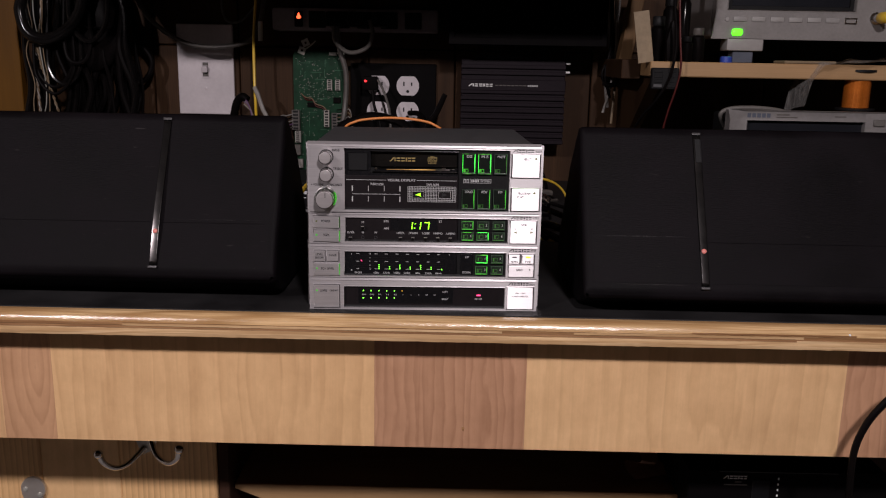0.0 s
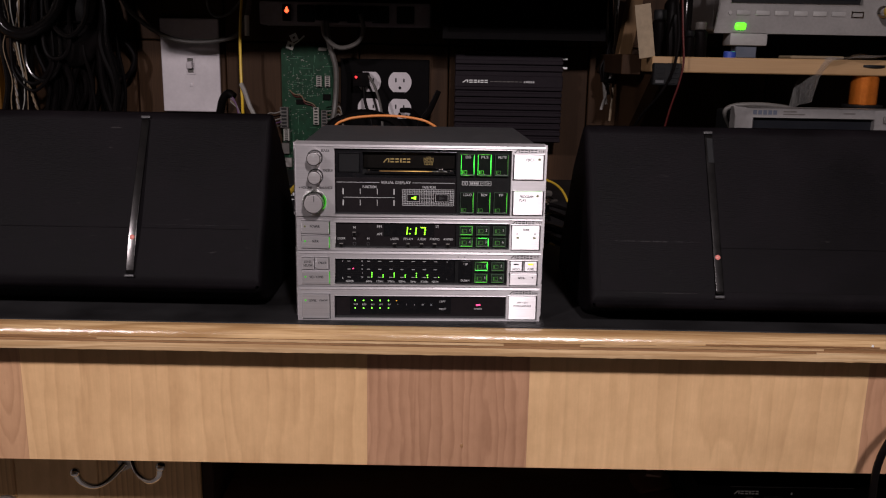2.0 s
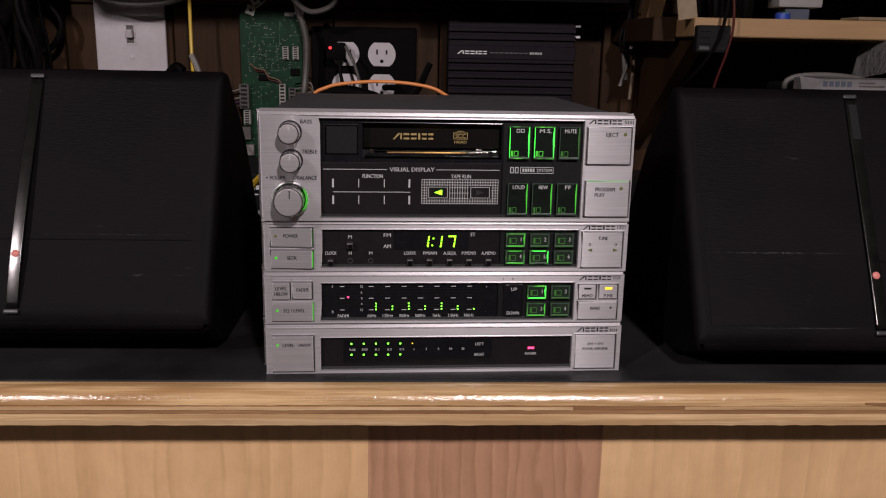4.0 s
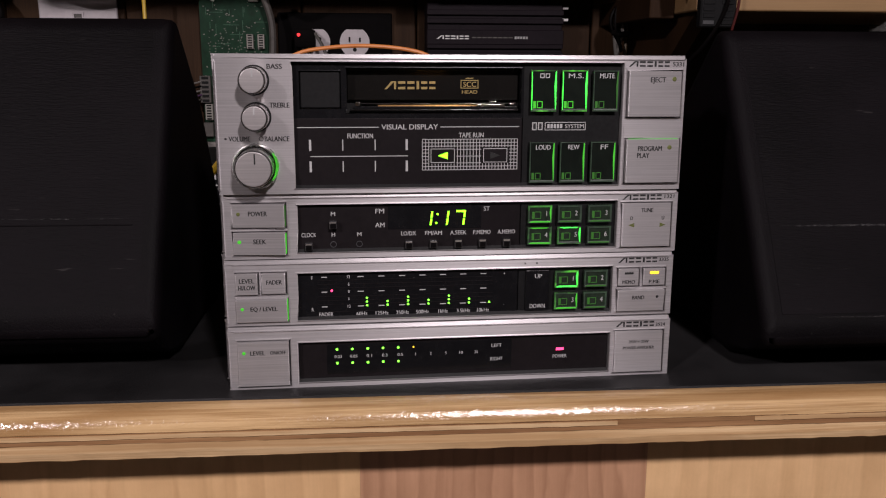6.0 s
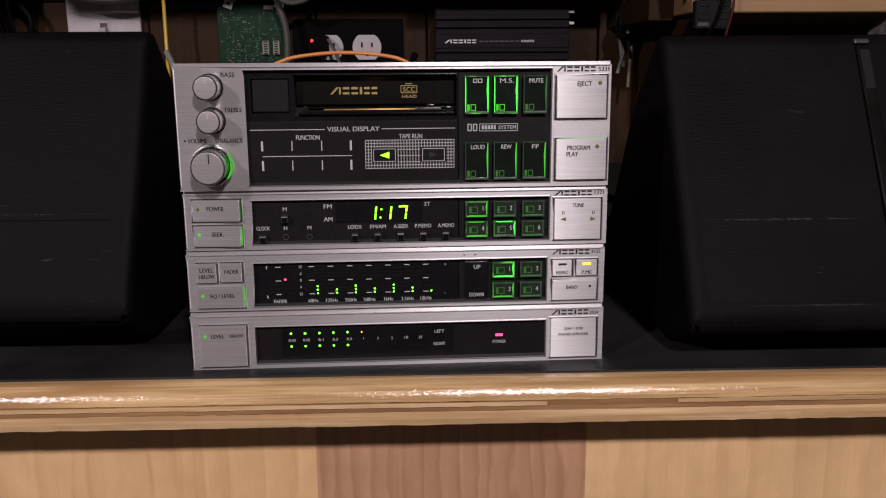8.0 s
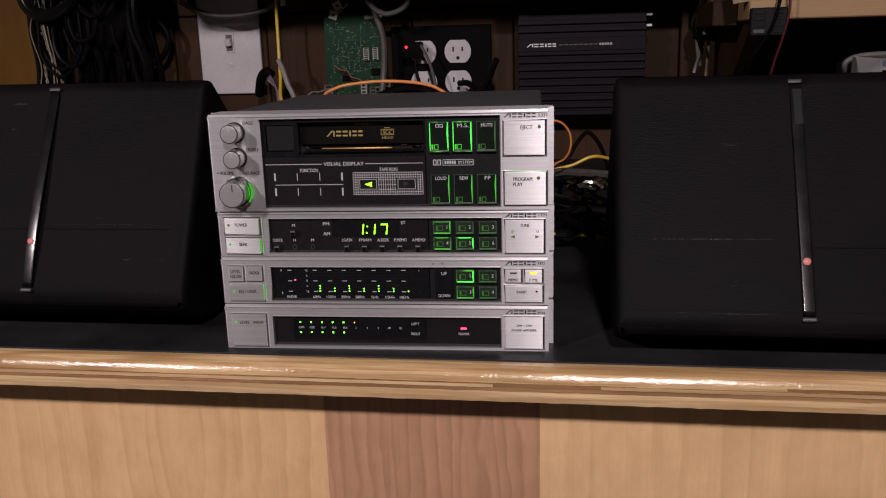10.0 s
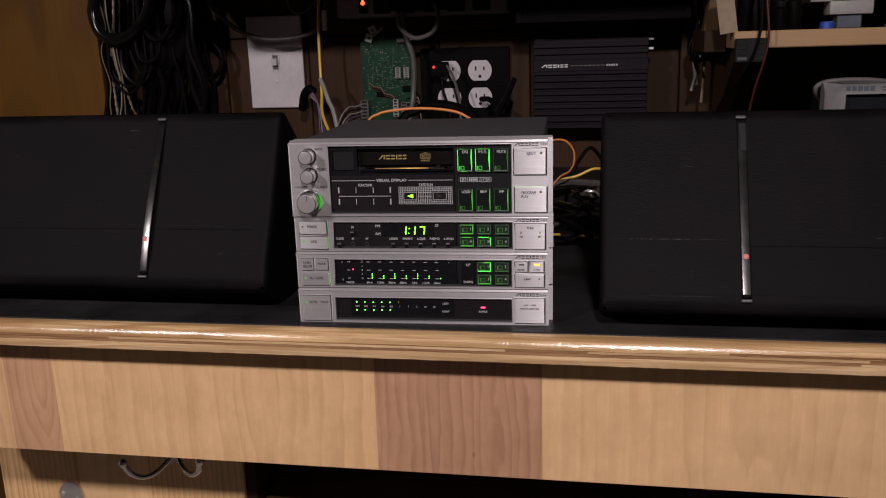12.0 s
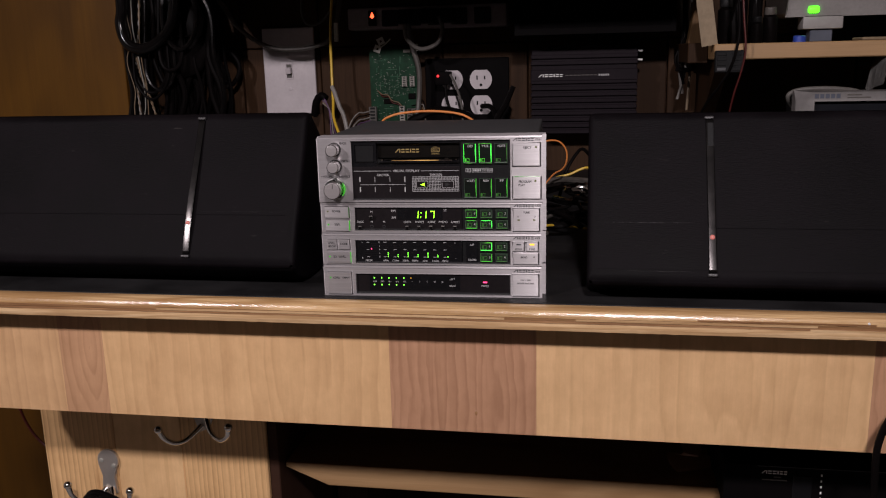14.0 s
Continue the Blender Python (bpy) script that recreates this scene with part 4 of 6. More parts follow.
# tuner
u = Unit("radio_tuner", "silver car radio tuner with green clock digits in the stack", "radio tuner", 52.9, 77.6, 0.2, 0.5, -0.1)
power = u.silver_button(-87.0, -67.2, 65.0, 74.0, "power_button", swing=4)
seek = u.silver_button(-87.0, -67.2, 54.3, 63.0, "seek_button", swing=4)
tune = u.silver_button(65.0, 85.2, 54.6, 72.2, "tune_rocker", 1.2, tilt=2)
u.holes.append((-63.0, 63.0, 54.6, 73.4))
u.case(172 * MM)
u.front()
u.text("POWER", -77.4, 70.4, 1.9, PRINT_DARK, -1.5, 7.0, power)
u.text("SEEK", -77.0, 59.6, 1.9, PRINT_DARK, -1.5, 4.8, seek)
u.lamp(-84.6, 70.2, -1.5, 0.75, OLIVE, power)
u.lamp(-84.6, 59.4, -1.5, 0.75, GREEN_MID, seek)
for ob, z0, z1, mat in ((power, 65.4, 73.4, GREEN_DIM), (seek, 54.8, 62.6, GREEN_MID)):
    part("light_edge", box(-67.2 * MM, -66.95 * MM, -1.1 * MM, 0.6 * MM, u.h(z0), u.h(z1)), mat, ob)
u.text("TUNE", 75.2, 69.4, 1.8, PRINT_DARK, -1.2, 4.8, tune)
u.text("D", 68.9, 66.2, 1.5, PRINT_DARK, -1.2, None, tune)
u.text("U", 81.8, 66.2, 1.5, PRINT_DARK, -1.2, None, tune)
for x, s in ((68.9, -1), (81.8, 1)):
    part("arrow", prism([((x + s * 1.3) * MM, u.h(63.4)), ((x - s * 1.2) * MM, u.h(64.3)), ((x - s * 1.2) * MM, u.h(62.5))], -1.28 * MM, -1.2 * MM), OLIVE, tune)
u.mark(65.0, 73.5, 16.2, 2.1, PRINT_DARK)
u.text("1321", 84.4, 74.8, 1.5, PRINT_DARK, 0, 4.0)
disp = u.block("display_window", -62.8, 24.2, 54.8, 73.2, 1.5, 7.0, GREYPANEL, 0.25, "charcoal display window")
u.block("key_panel", 24.5, 62.8, 54.8, 73.2, 1.8, 7.0, SATIN, 0.25, "black key panel")
u.strokes([(-28.0, 8.6, 63.0, 73.0)], 1.5, GLOSS, disp, "clock_window", "dark clock window")
y = 1.38
segs = {"1": "bc", "7": "abc"}


def digit(x, z, wide, high, which, parent):
    t, lean, bm = 0.78, 0.12, bmesh.new()
    spots = {"a": (0, wide, high - t, high), "b": (wide - t, wide, high / 2 + 0.2, high - 0.3), "c": (wide - t, wide, 0.3, high / 2 - 0.2)}
    for s in which:
        x0, x1, z0, z1 = spots[s]
        box(x0, x1, 0, 0.1, z0, z1, bm=bm)
    for v in bm.verts:
        v.co = Vector(((x + v.co.x + v.co.z * lean) * MM, (y - v.co.y) * MM, u.h(z + v.co.z)))
    return part("digit", bm, DIGIT, parent, "glowing green clock digit")


digit(-12.5, 64.1, 1.5, 6.1, "bc", disp)
digit(-6.1, 64.1, 1.5, 6.1, "bc", disp)
digit(-1.9, 64.1, 3.8, 6.1, "abc", disp)
u.lamp(-8.6, 68.7, 1.38, 0.45, DIGIT, disp, "", "digit_dot")
u.lamp(-9.1, 65.2, 1.38, 0.45, DIGIT, disp, "", "digit_dot")
y = 1.5
for s, x, z, w, hgt in (("FM", -31.2, 70.3, 3.4, 1.9), ("AM", -31.2, 64.8, 3.6, 1.9), ("ST", 10.8, 70.7, 2.4, 1.8), ("M", -49.2, 69.4, 1.6, 1.7), ("CLOCK", -58.6, 61.3, 5.6, 1.7), ("H", -49.2, 61.3, 1.3, 1.6), ("M", -39.2, 61.3, 1.6, 1.6), ("LO/DX", -20.0, 61.3, 5.8, 1.7), ("FM/AM", -10.2, 61.3, 6.6, 1.7), ("A.SEEK", -0.4, 61.3, 6.4, 1.7), ("P.MEMO", 9.0, 61.3, 6.9, 1.7), ("A.MEMO", 18.8, 61.3, 7.0, 1.7)):
    u.text(s, x, z, hgt, PRINT_WHITE, y, w, disp)
for x, z in ((-49.2, 65.4), (-58.6, 57.0), (-20.0, 57.2), (-10.4, 57.2), (-0.6, 57.2), (9.0, 57.2), (18.6, 57.2)):
    b = u.block("push_key", x - 1.5, x + 1.5, z - 1.5, z + 1.6, -1.2, 2.0, PUSH_KEY, 0.35, "small black push key")
    u.block("key_cap", x - 1.1, x + 1.1, z - 1.2, z + 0.6, -1.35, -1.15, VOID, 0, "", b, False)
    # glint on the key's upper bevel, drawn as a nickel stroke
    u.strokes([(x - 1.25, x + 1.2, z + 0.85, z + (1.5 if x > -5 else 1.15))], -1.2, NICKEL, b, "worn_edge")
for x in (-49.2, -39.2):
    part("pin_hole", tube([((x + 1.15 * math.cos(a)) * MM, 1.45 * MM, u.h(57.4 + 1.15 * math.sin(a))) for a in (0, 1.05, 2.09, 3.14, 4.19, 5.24)], 0.16 * MM, 5, steps=3, closed=True), STEEL, disp, "small setting hole")
n = 0
for z in (65.0, 56.4):
    for x in (27.0, 39.0, 51.2):
        n += 1
        edge = {1: GREEN_MID, 5: KEY_HOT, 4: GREEN_MID}.get(n, GREEN_DIM)
        u.lit_key(x, x + 9.4, z, z + 6.8, edge, RIM_MID if n in (1, 4, 5) else RIM_DIM, GREEN_DIM, str(n), "side", {1: "rb", 4: "tb", 5: "rt"}.get(n, "b"))

# equalizer
u = Unit("graphic_equalizer", "silver car graphic equalizer with green level dots in the stack", "equalizer", 26.4, 51.9, -0.1, 0.4, 0.0)
lev = u.silver_button(-86.6, -78.2, 38.7, 47.0, "level_button")
fad = u.silver_button(-76.6, -67.6, 38.9, 47.0, "fader_button")
eq = u.silver_button(-86.8, -67.2, 27.6, 36.8, "eq_button", tilt=-6)
memo = u.silver_button(65.0, 73.6, 38.4, 45.4, "memo_button", 1.2)
pme = u.silver_button(75.4, 84.6, 38.4, 45.4, "memory_button", 1.2)
band = u.silver_button(65.0, 84.8, 27.6, 36.6, "band_button", 1.2, tilt=-6)
u.holes.append((-63.4, 62.6, 27.4, 46.6))
u.case(172 * MM)
u.front()
for ob, rows in ((lev, [("LEVEL", -82.4, 44.3, 5.6), ("HI/LOW", -82.4, 41.6, 6.4)]), (fad, [("FADER", -72.0, 43.6, 5.9)]), (eq, [("EQ / LEVEL", -76.2, 33.2, 10.2)])):
    for s, x, z, w in rows:
        u.text(s, x, z, 1.8, PRINT_DARK, -1.5, w, ob)
u.lamp(-84.4, 33.2, -1.5, 0.7, GREEN_MID, eq)
part("light_edge", box(-67.2 * MM, -66.9 * MM, -1.2 * MM, 0.6 * MM, u.h(28.0), u.h(36.6)), GREEN_MID, eq)
u.text("MEMO", 69.3, 40.0, 1.6, PRINT_DARK, -1.2, 5.2, memo)
u.text("P.ME", 80.0, 40.0, 1.6, PRINT_DARK, -1.2, 4.4, pme)
u.text("BAND", 73.6, 33.6, 1.7, PRINT_DARK, -1.2, 5.0, band)
u.strokes([(67.6, 71.2, 43.2, 44.1)], -1.2, PRINT_DARK, memo, "indicator_bar")
u.strokes([(78.2, 81.8, 43.2, 44.3)], -1.2, AMBER, pme, "indicator_bar", "glowing amber bar")
u.lamp(81.6, 33.8, -1.2, 0.6, PRINT_DARK, band)
u.mark(65.0, 47.8, 16.2, 2.1, PRINT_DARK)
u.text("3325", 84.0, 48.9, 1.5, PRINT_DARK, 0, 4.0)
disp = u.block("display_window", -63.2, 24.2, 27.6, 46.4, 1.5, 7.0, GLOSS, 0.25, "gloss black level display")
u.block("key_panel", 24.5, 62.4, 27.6, 46.4, 1.8, 7.0, SATIN, 0.25, "black key panel")
u.block("display_frame", -53.5, 13.8, 45.9, 46.2, 1.3, 1.5, SATIN, 0, "", disp, False)
rows = [(-54.0, -51.8, z, z + 0.35) for z in (44.2, 38.2, 32.2)]
for k in range(7):
    x = -38.6 + 8.15 * k
    rows += [(x - 1.3, x + 1.1, z, z + 0.35) for z in (44.2, 38.2, 32.2)]
u.strokes(rows, 1.5, PRINT_WHITE, disp)
u.strokes([(-55.5, 14.0, z, z + 0.2) for z in (30.2, 33.2, 34.8, 36.4, 39.8, 41.4, 43.0, 45.6)], 1.5, GREYPANEL, disp, "display_line")
for s, z in (("12", 44.4), ("6", 41.4), ("0", 38.4), ("6", 35.4), ("12", 32.4)):
    u.text(s, -43.4, z, 1.3, PRINT_WHITE, 1.5, None, disp)
for s, x, w in (("60Hz", -38.4, 4.3), ("125Hz", -30.4, 5.1), ("250Hz", -22.3, 5.1), ("500Hz", -14.3, 5.1), ("1kHz", -6.0, 3.8), ("3.5kHz", 2.2, 5.4), ("10kHz", 10.2, 4.9), ("FADER", -52.4, 5.6)):
    u.text(s, x, 29.3, 1.6, PRINT_WHITE, 1.5, w, disp)
for s, x, z in (("F", -57.6, 44.2), ("R", -57.6, 31.4), ("+", 18.6, 44.2), ("-", 18.6, 31.6)):
    u.text(s, x, z, 1.4, PRINT_WHITE, 1.5, None, disp)
for k, count in enumerate((3, 2, 3, 2, 3, 2, 1)):
    for j in range(count):
        u.lamp(-36.3 + 8.15 * k, 32.6 + 1.5 * j, 1.4, 0.42, GREEN_HOT, disp, "green level dot", "level_dot")
u.lamp(-50.0, 38.9, 1.4, 0.5, RED_HOT, disp, "small red dot", "level_dot")
rock = u.block("rocker_key", 27.2, 37.0, 28.6, 45.4, 0.6, 5.0, GLOSS, 0.4, "gloss black rocker key")
u.text("UP", 32.4, 43.0, 1.8, PRINT_WHITE, 0.55, 2.9, rock)
u.text("DOWN", 32.2, 30.6, 1.8, PRINT_WHITE, 0.55, 6.2, rock)
n = 0
for z in (38.4, 29.4):
    for x in (39.0, 51.0):
        n += 1
        u.lit_key(x, x + 9.4, z, z + 6.8, {1: KEY_HOT, 3: GREEN_MID}.get(n, GREEN_DIM), {1: RIM_HOT, 3: RIM_MID}.get(n, RIM_DIM), GREEN_DIM, str(n), "side", {1: "rb", 3: "rb"}.get(n, "b"))
for k, (x, w) in enumerate(((26.5, 0.5), (31.2, 0.6))):
    u.strokes([(x, x + w, 48.2, 48.8)], 0.0, PRINT_DARK, None, "scratch", "chip in the frame's finish")

# power amplifier
u = Unit("power_amplifier", "silver car power amplifier at the bottom of the stack", "amplifier", 0.3, 25.3, 0.0, -0.4, 0.05)
lvl = u.silver_button(-87.0, -67.2, 1.6, 19.8, "level_button", 1.4)
pw = u.silver_button(64.6, 85.0, 1.6, 19.2, "rating_plate", 0.8, tilt=2)
u.holes.append((-63.6, 62.4, 2.0, 18.8))
u.case(178 * MM)
u.front()
u.text("LEVEL", -79.4, 15.4, 1.8, PRINT_DARK, -1.4, 5.6, lvl)
u.text("ON/OFF", -71.6, 15.4, 1.5, PRINT_DARK, -1.4, 6.0, lvl)
u.lamp(-84.6, 15.4, -1.4, 0.7, GREEN_MID, lvl)
u.text("25W + 25W", 74.8, 14.6, 1.3, PRINT_DARK, -0.8, 8.4, pw)
u.text("POWER AMPLIFIER", 74.8, 12.0, 1.3, PRINT_DARK, -0.8, 13.2, pw)
u.mark(65.0, 20.9, 16.2, 2.2, PRINT_DARK)
u.text("3524", 83.8, 21.6, 1.5, PRINT_DARK, 0, 4.0)
disp = u.block("display_window", -63.4, 62.2, 2.2, 18.6, 1.6, 7.0, GREYPANEL, 0.25, "dark meter window")
u.strokes([(-52.6, 22.0, 4.6, 17.0)], 1.6, GLOSS, disp, "meter_scale", "gloss black meter scale")
y = 1.46
for k, s in enumerate(("0.03", "0.05", "0.1", "0.3", "0.5", "1", "3", "5", "10", "25")):
    u.text(s, -48.2 + 6.18 * k, 11.9, 1.25, PRINT_WHITE, y, len(s) * 0.72 if len(s) > 1 else None, disp)
for k in range(5):
    u.lamp(-48.6 + 6.1 * k, 14.9, 1.4, 0.5, GREEN_HOT, disp, "green meter lamp", "meter_lamp")
    u.lamp(-48.6 + 6.1 * k, 9.1, 1.4, 0.5, GREEN_HOT, disp, "green meter lamp", "meter_lamp")
u.lamp(-48.6 + 6.1 * 5, 14.9, 1.4, 0.35, AMBER, disp, "small amber meter lamp", "meter_lamp")
u.text("LEFT", 15.8, 14.4, 1.5, PRINT_WHITE, y, 4.2, disp)
u.text("RIGHT", 15.8, 8.7, 1.5, PRINT_WHITE, y, 5.0, disp)
u.strokes([(40.6, 43.8, 11.4, 12.5)], 1.5, RED_HOT, disp, "power_lamp", "pink glowing power lamp")
u.text("POWER", 42.2, 8.9, 1.5, PRINT_WHITE, 1.5, 5.8, disp)

# ---- things on and before the wall ----
PLASTIC_WHITE = speckled("white_plate_plastic", (0.53, 0.485, 0.50), (0.58, 0.535, 0.55), 200, 0.4, 0, 0.05, 0.0003)
PLASTIC_GREY = speckled("light_grey_plastic", (0.105, 0.098, 0.090), (0.13, 0.122, 0.113), 300, 0.5, 0, 0.1, 0.0003)
SCOPE_GREY = speckled("instrument_grey", (0.19, 0.18, 0.172), (0.225, 0.213, 0.205), 300, 0.5, 0, 0.1, 0.0003)
PLASTIC_STRIP = speckled("grey_strip_plastic", (0.24, 0.205, 0.215), (0.30, 0.26, 0.275), 120, 0.5, 0, 0.1, 0.0005)
RUBBER = speckled("black_rubber", (0.0030, 0.0023, 0.0023), (0.0048, 0.0037, 0.0037), 90, 0.45, 0, 0.1, 0.0005, spec=0.045)
HOSE = speckled("glossy_black_hose", (0.0035, 0.003, 0.003), (0.0055, 0.0048, 0.0048), 60, 0.15, 0, 0.3, 0.0008, spec=0.2)
CORD_GREY = speckled("grey_cord", (0.065, 0.058, 0.052), (0.10, 0.09, 0.08), 150, 0.45)
CORD_YELLOW = speckled("yellow_wire", (0.62, 0.40, 0.03), (0.70, 0.46, 0.05), 120, 0.4)
CORD_ORANGE = speckled("orange_wire", (0.60, 0.19, 0.04), (0.68, 0.24, 0.06), 120, 0.4)
CORD_WHITE = speckled("white_wire", (0.20, 0.185, 0.17), (0.28, 0.26, 0.24), 120, 0.45)
CORD_RED = speckled("red_wire", (0.055, 0.006, 0.005), (0.08, 0.008, 0.006), 120, 0.4)
CORD_VIOLET = speckled("violet_wire", (0.10, 0.05, 0.12), (0.15, 0.08, 0.17), 120, 0.45)
CORD_TAN = speckled("tan_twisted_wire", (0.13, 0.09, 0.05), (0.22, 0.16, 0.10), 220, 0.45)
SOLDER = speckled("green_solder_mask", (0.0045, 0.024, 0.011), (0.009, 0.050, 0.023), 90, 0.45, 0, 0.15, 0.0002, spec=0.15)
TRACE = speckled("copper_trace", (0.02, 0.10, 0.048), (0.03, 0.125, 0.06), 200, 0.4)
PALE_PIN = material("tinned_joint", 0.35, 0.6, (0.55, 0.55, 0.50))[0]
TIN = speckled("dull_tin", (0.10, 0.11, 0.09), (0.30, 0.30, 0.26), 900, 0.4, 0.4, 0.0)
IVORY = speckled("ivory_connector", (0.30, 0.29, 0.26), (0.38, 0.36, 0.32), 200, 0.5)
ANODIZED = speckled("dark_anodised_metal", (0.0095, 0.0062, 0.0088), (0.0135, 0.0092, 0.0126), 250, 0.6, 0.0, 0.1, 0.0002, spec=0.12)
LCD = speckled("dark_screen", (0.010, 0.011, 0.014), (0.014, 0.015, 0.019), 30, 0.3, spec=0.2)
BLUE = speckled("blue_plastic", (0.02, 0.05, 0.30), (0.03, 0.07, 0.38), 100, 0.4)
BLUEGREY = speckled("blue_grey_plastic", (0.06, 0.072, 0.10), (0.08, 0.09, 0.12), 100, 0.5)
COPPER = speckled("enamelled_copper", (0.66, 0.17, 0.022), (0.80, 0.24, 0.035), 400, 0.24, 0.65, 0.3, 0.0003)
PAPER_TAPE = speckled("masking_tape", (0.20, 0.145, 0.085), (0.27, 0.20, 0.12), 120, 0.6)
PALE = speckled("pale_instrument_plastic", (0.17, 0.16, 0.155), (0.205, 0.195, 0.19), 200, 0.5, 0, 0.05, 0.0003)
PALE_KEY = speckled("pale_instrument_key", (0.27, 0.26, 0.25), (0.31, 0.30, 0.29), 200, 0.5, 0, 0.05, 0.0003)
SCOPE_LED = glow("green_power_lamp", (0.10, 1.0, 0.02), 2.4)


def cord(name, pts, r, mat, label, seg=8, category="cable", group=""):
    return tagged(part(name, tube(pts, r, seg), mat, None, smooth=True), label, category, group)


def twisted(pts, r, turns, mat_a, mat_b, name, label):
    """Two thin wires wound round each other along a curve."""
    base = thing(name, label, "cable")
    p = [Vector(q) for q in pts]
    count = 60
    for k, mat in ((0, mat_a), (1, mat_b)):
        line = []
        for i in range(count + 1):
            s = i / count * (len(p) - 1)
            j = min(int(s), len(p) - 2)
            q = p[j].lerp(p[j + 1], s - j)
            a = 6.283 * turns * i / count + math.pi * k
            line.append(q + Vector((math.cos(a) * r * 1.1, math.sin(a) * r * 1.1, 0)))
        part("wire", tube(line, r, 6, steps=2), mat, base, smooth=True)
    return base


# overhead shelf, which shades the upper wall
over = thing("overhead_shelf", "dark board shelf fixed over the workbench", "shelf")
part("shelf_board", box(-0.500, 0.266, 0.425, WALL_Y - 0.001, 1.200, 1.220, 0.001), DARKWOOD, over)
rail = thing("cable_rail", "dark wooden rail with cables hung over it", "rail")
part("rail_board", box(-0.670, -0.505, 0.640, WALL_Y - 0.0005, 1.240, 1.262, 0.001), DARKWOOD, rail)

# light switch
sw = thing("light_switch", "white wall plate with a small toggle light switch", "light switch", pose(-0.3835, WALL_Y - 0.0005, 1.0705))
keep_flat(part("plate", box(-0.0455, 0.0455, -0.0055, 0, -0.0715, 0.0715, 0.0022, 3), PLASTIC_WHITE, sw, smooth=True))
part("toggle_frame", plate(-0.0062, 0.0062, -0.0132, 0.0132, -0.0068, -0.0050, [(-0.0046, 0.0046, -0.0112, 0.0112)], 0.0003), PLASTIC_WHITE, sw)
part("toggle", box(-0.0042, 0.0042, -0.014, -0.0055, -0.0015, 0.0085, 0.0012, 2, m=Matrix.Rotation(radians(14), 4, "X")), PLASTIC_WHITE, sw)
for z in (-0.030, 0.030):
    part("screw", lathe([(-0.0066, 0.0010), (-0.0062, 0.0030), (-0.0050, 0.0032)], 14, "y", (0, 0, z)), PLASTIC_WHITE, sw)
part("toggle_slot", box(-0.0045, 0.0045, -0.0057, -0.0051, -0.011, 0.011), CORD_GREY, sw)

# double outlet
ol = thing("wall_outlet", "black double wall plate with four white sockets", "outlet", pose(-0.080, WALL_Y - 0.0005, 1.0305))
part("plate", box(-0.0690, 0.0700, -0.0060, 0, -0.0640, 0.0550, 0.0022, 3), VOID, ol, smooth=True)


def socket(x, z):
    r, flat = 0.0182, 0.0152
    a0 = math.asin(flat / r)
    ring = [(x + r * math.cos(a), z + r * math.sin(a)) for a in [a0 * (k / 6 - 1) for k in range(13)]]
    ring += [(x - px, pz) for px, pz in [(px - x, pz) for px, pz in reversed(ring)]]
    s = part("socket", prism(ring, -0.0085, -0.004), PLASTIC_WHITE, ol, "white socket face")
    for dx, h in ((-0.0063, 0.0044), (0.0063, 0.0036)):
        part("slot", box(x + dx - 0.0011, x + dx + 0.0011, -0.0087, -0.0078, z + 0.002 - h / 2, z + 0.002 + h), PIT, s)
    part("ground_hole", lathe([(-0.0087, 0.0024), (-0.0080, 0.0024)], 14, "y", (x, 0, z - 0.0088)), PIT, s)
    return s


for x in (-0.0240, 0.0240):
    for z in (0.0200, -0.0210):
        socket(x, z)

plug = thing("wall_adapter", "black plug-in adapter with red lamp in the outlet", "adapter", pose(-0.112, WALL_Y - 0.0092, 1.054))
part("body", box(-0.0150, 0.0090, -0.030, 0, -0.0105, 0.0110, 0.003, 2), VOID, plug, smooth=True)
part("lamp", lathe([(-0.0365, 0.0012), (-0.0338, 0.0020)], 12, "y", (-0.009, 0, 0.004)), RED_PILOT, plug, "red pilot lamp")
cord("adapter_cord", [(-0.110, 0.725, 1.043), (-0.107, 0.718, 1.020), (-0.098, 0.712, 0.995), (-0.091, 0.70, 0.960), (-0.08, 0.68, 0.905)], 0.0024, RUBBER, "thin black cord hanging from the outlet")
cord("adapter_cord", [(-0.102, 0.725, 1.060), (-0.091, 0.718, 1.040), (-0.082, 0.712, 1.009), (-0.078, 0.70, 0.965), (-0.07, 0.69, 0.905)], 0.0020, CORD_GREY, "thin grey cord hanging from the outlet")
cord("plug_lead", [(-0.052, 0.735, 1.0085), (-0.035, 0.71, 1.008), (-0.020, 0.68, 0.990), (-0.010, 0.64, 0.95), (0.0, 0.62, 0.905)], 0.0042, RUBBER, "black power lead plugged into the lower socket")
cord("antenna_stub", [(-0.030, 0.665, 0.905), (-0.022, 0.665, 0.985), (-0.007, 0.662, 1.014), (0.003, 0.66, 1.036), (0.006, 0.66, 1.042)], lambda s: 0.0055 - 0.002 * s, RUBBER, "stiff black aerial stub behind the stack", category="aerial")
cord("cable_arch", [(-0.160, 0.60, 0.905), (-0.150, 0.61, 0.985), (-0.129, 0.62, 1.002), (-0.104, 0.62, 1.010), (-0.075, 0.62, 1.006), (-0.050, 0.61, 0.995), (-0.030, 0.60, 0.95), (-0.02, 0.59, 0.905)], 0.0065, RUBBER, "thick black cable arching behind the stack")

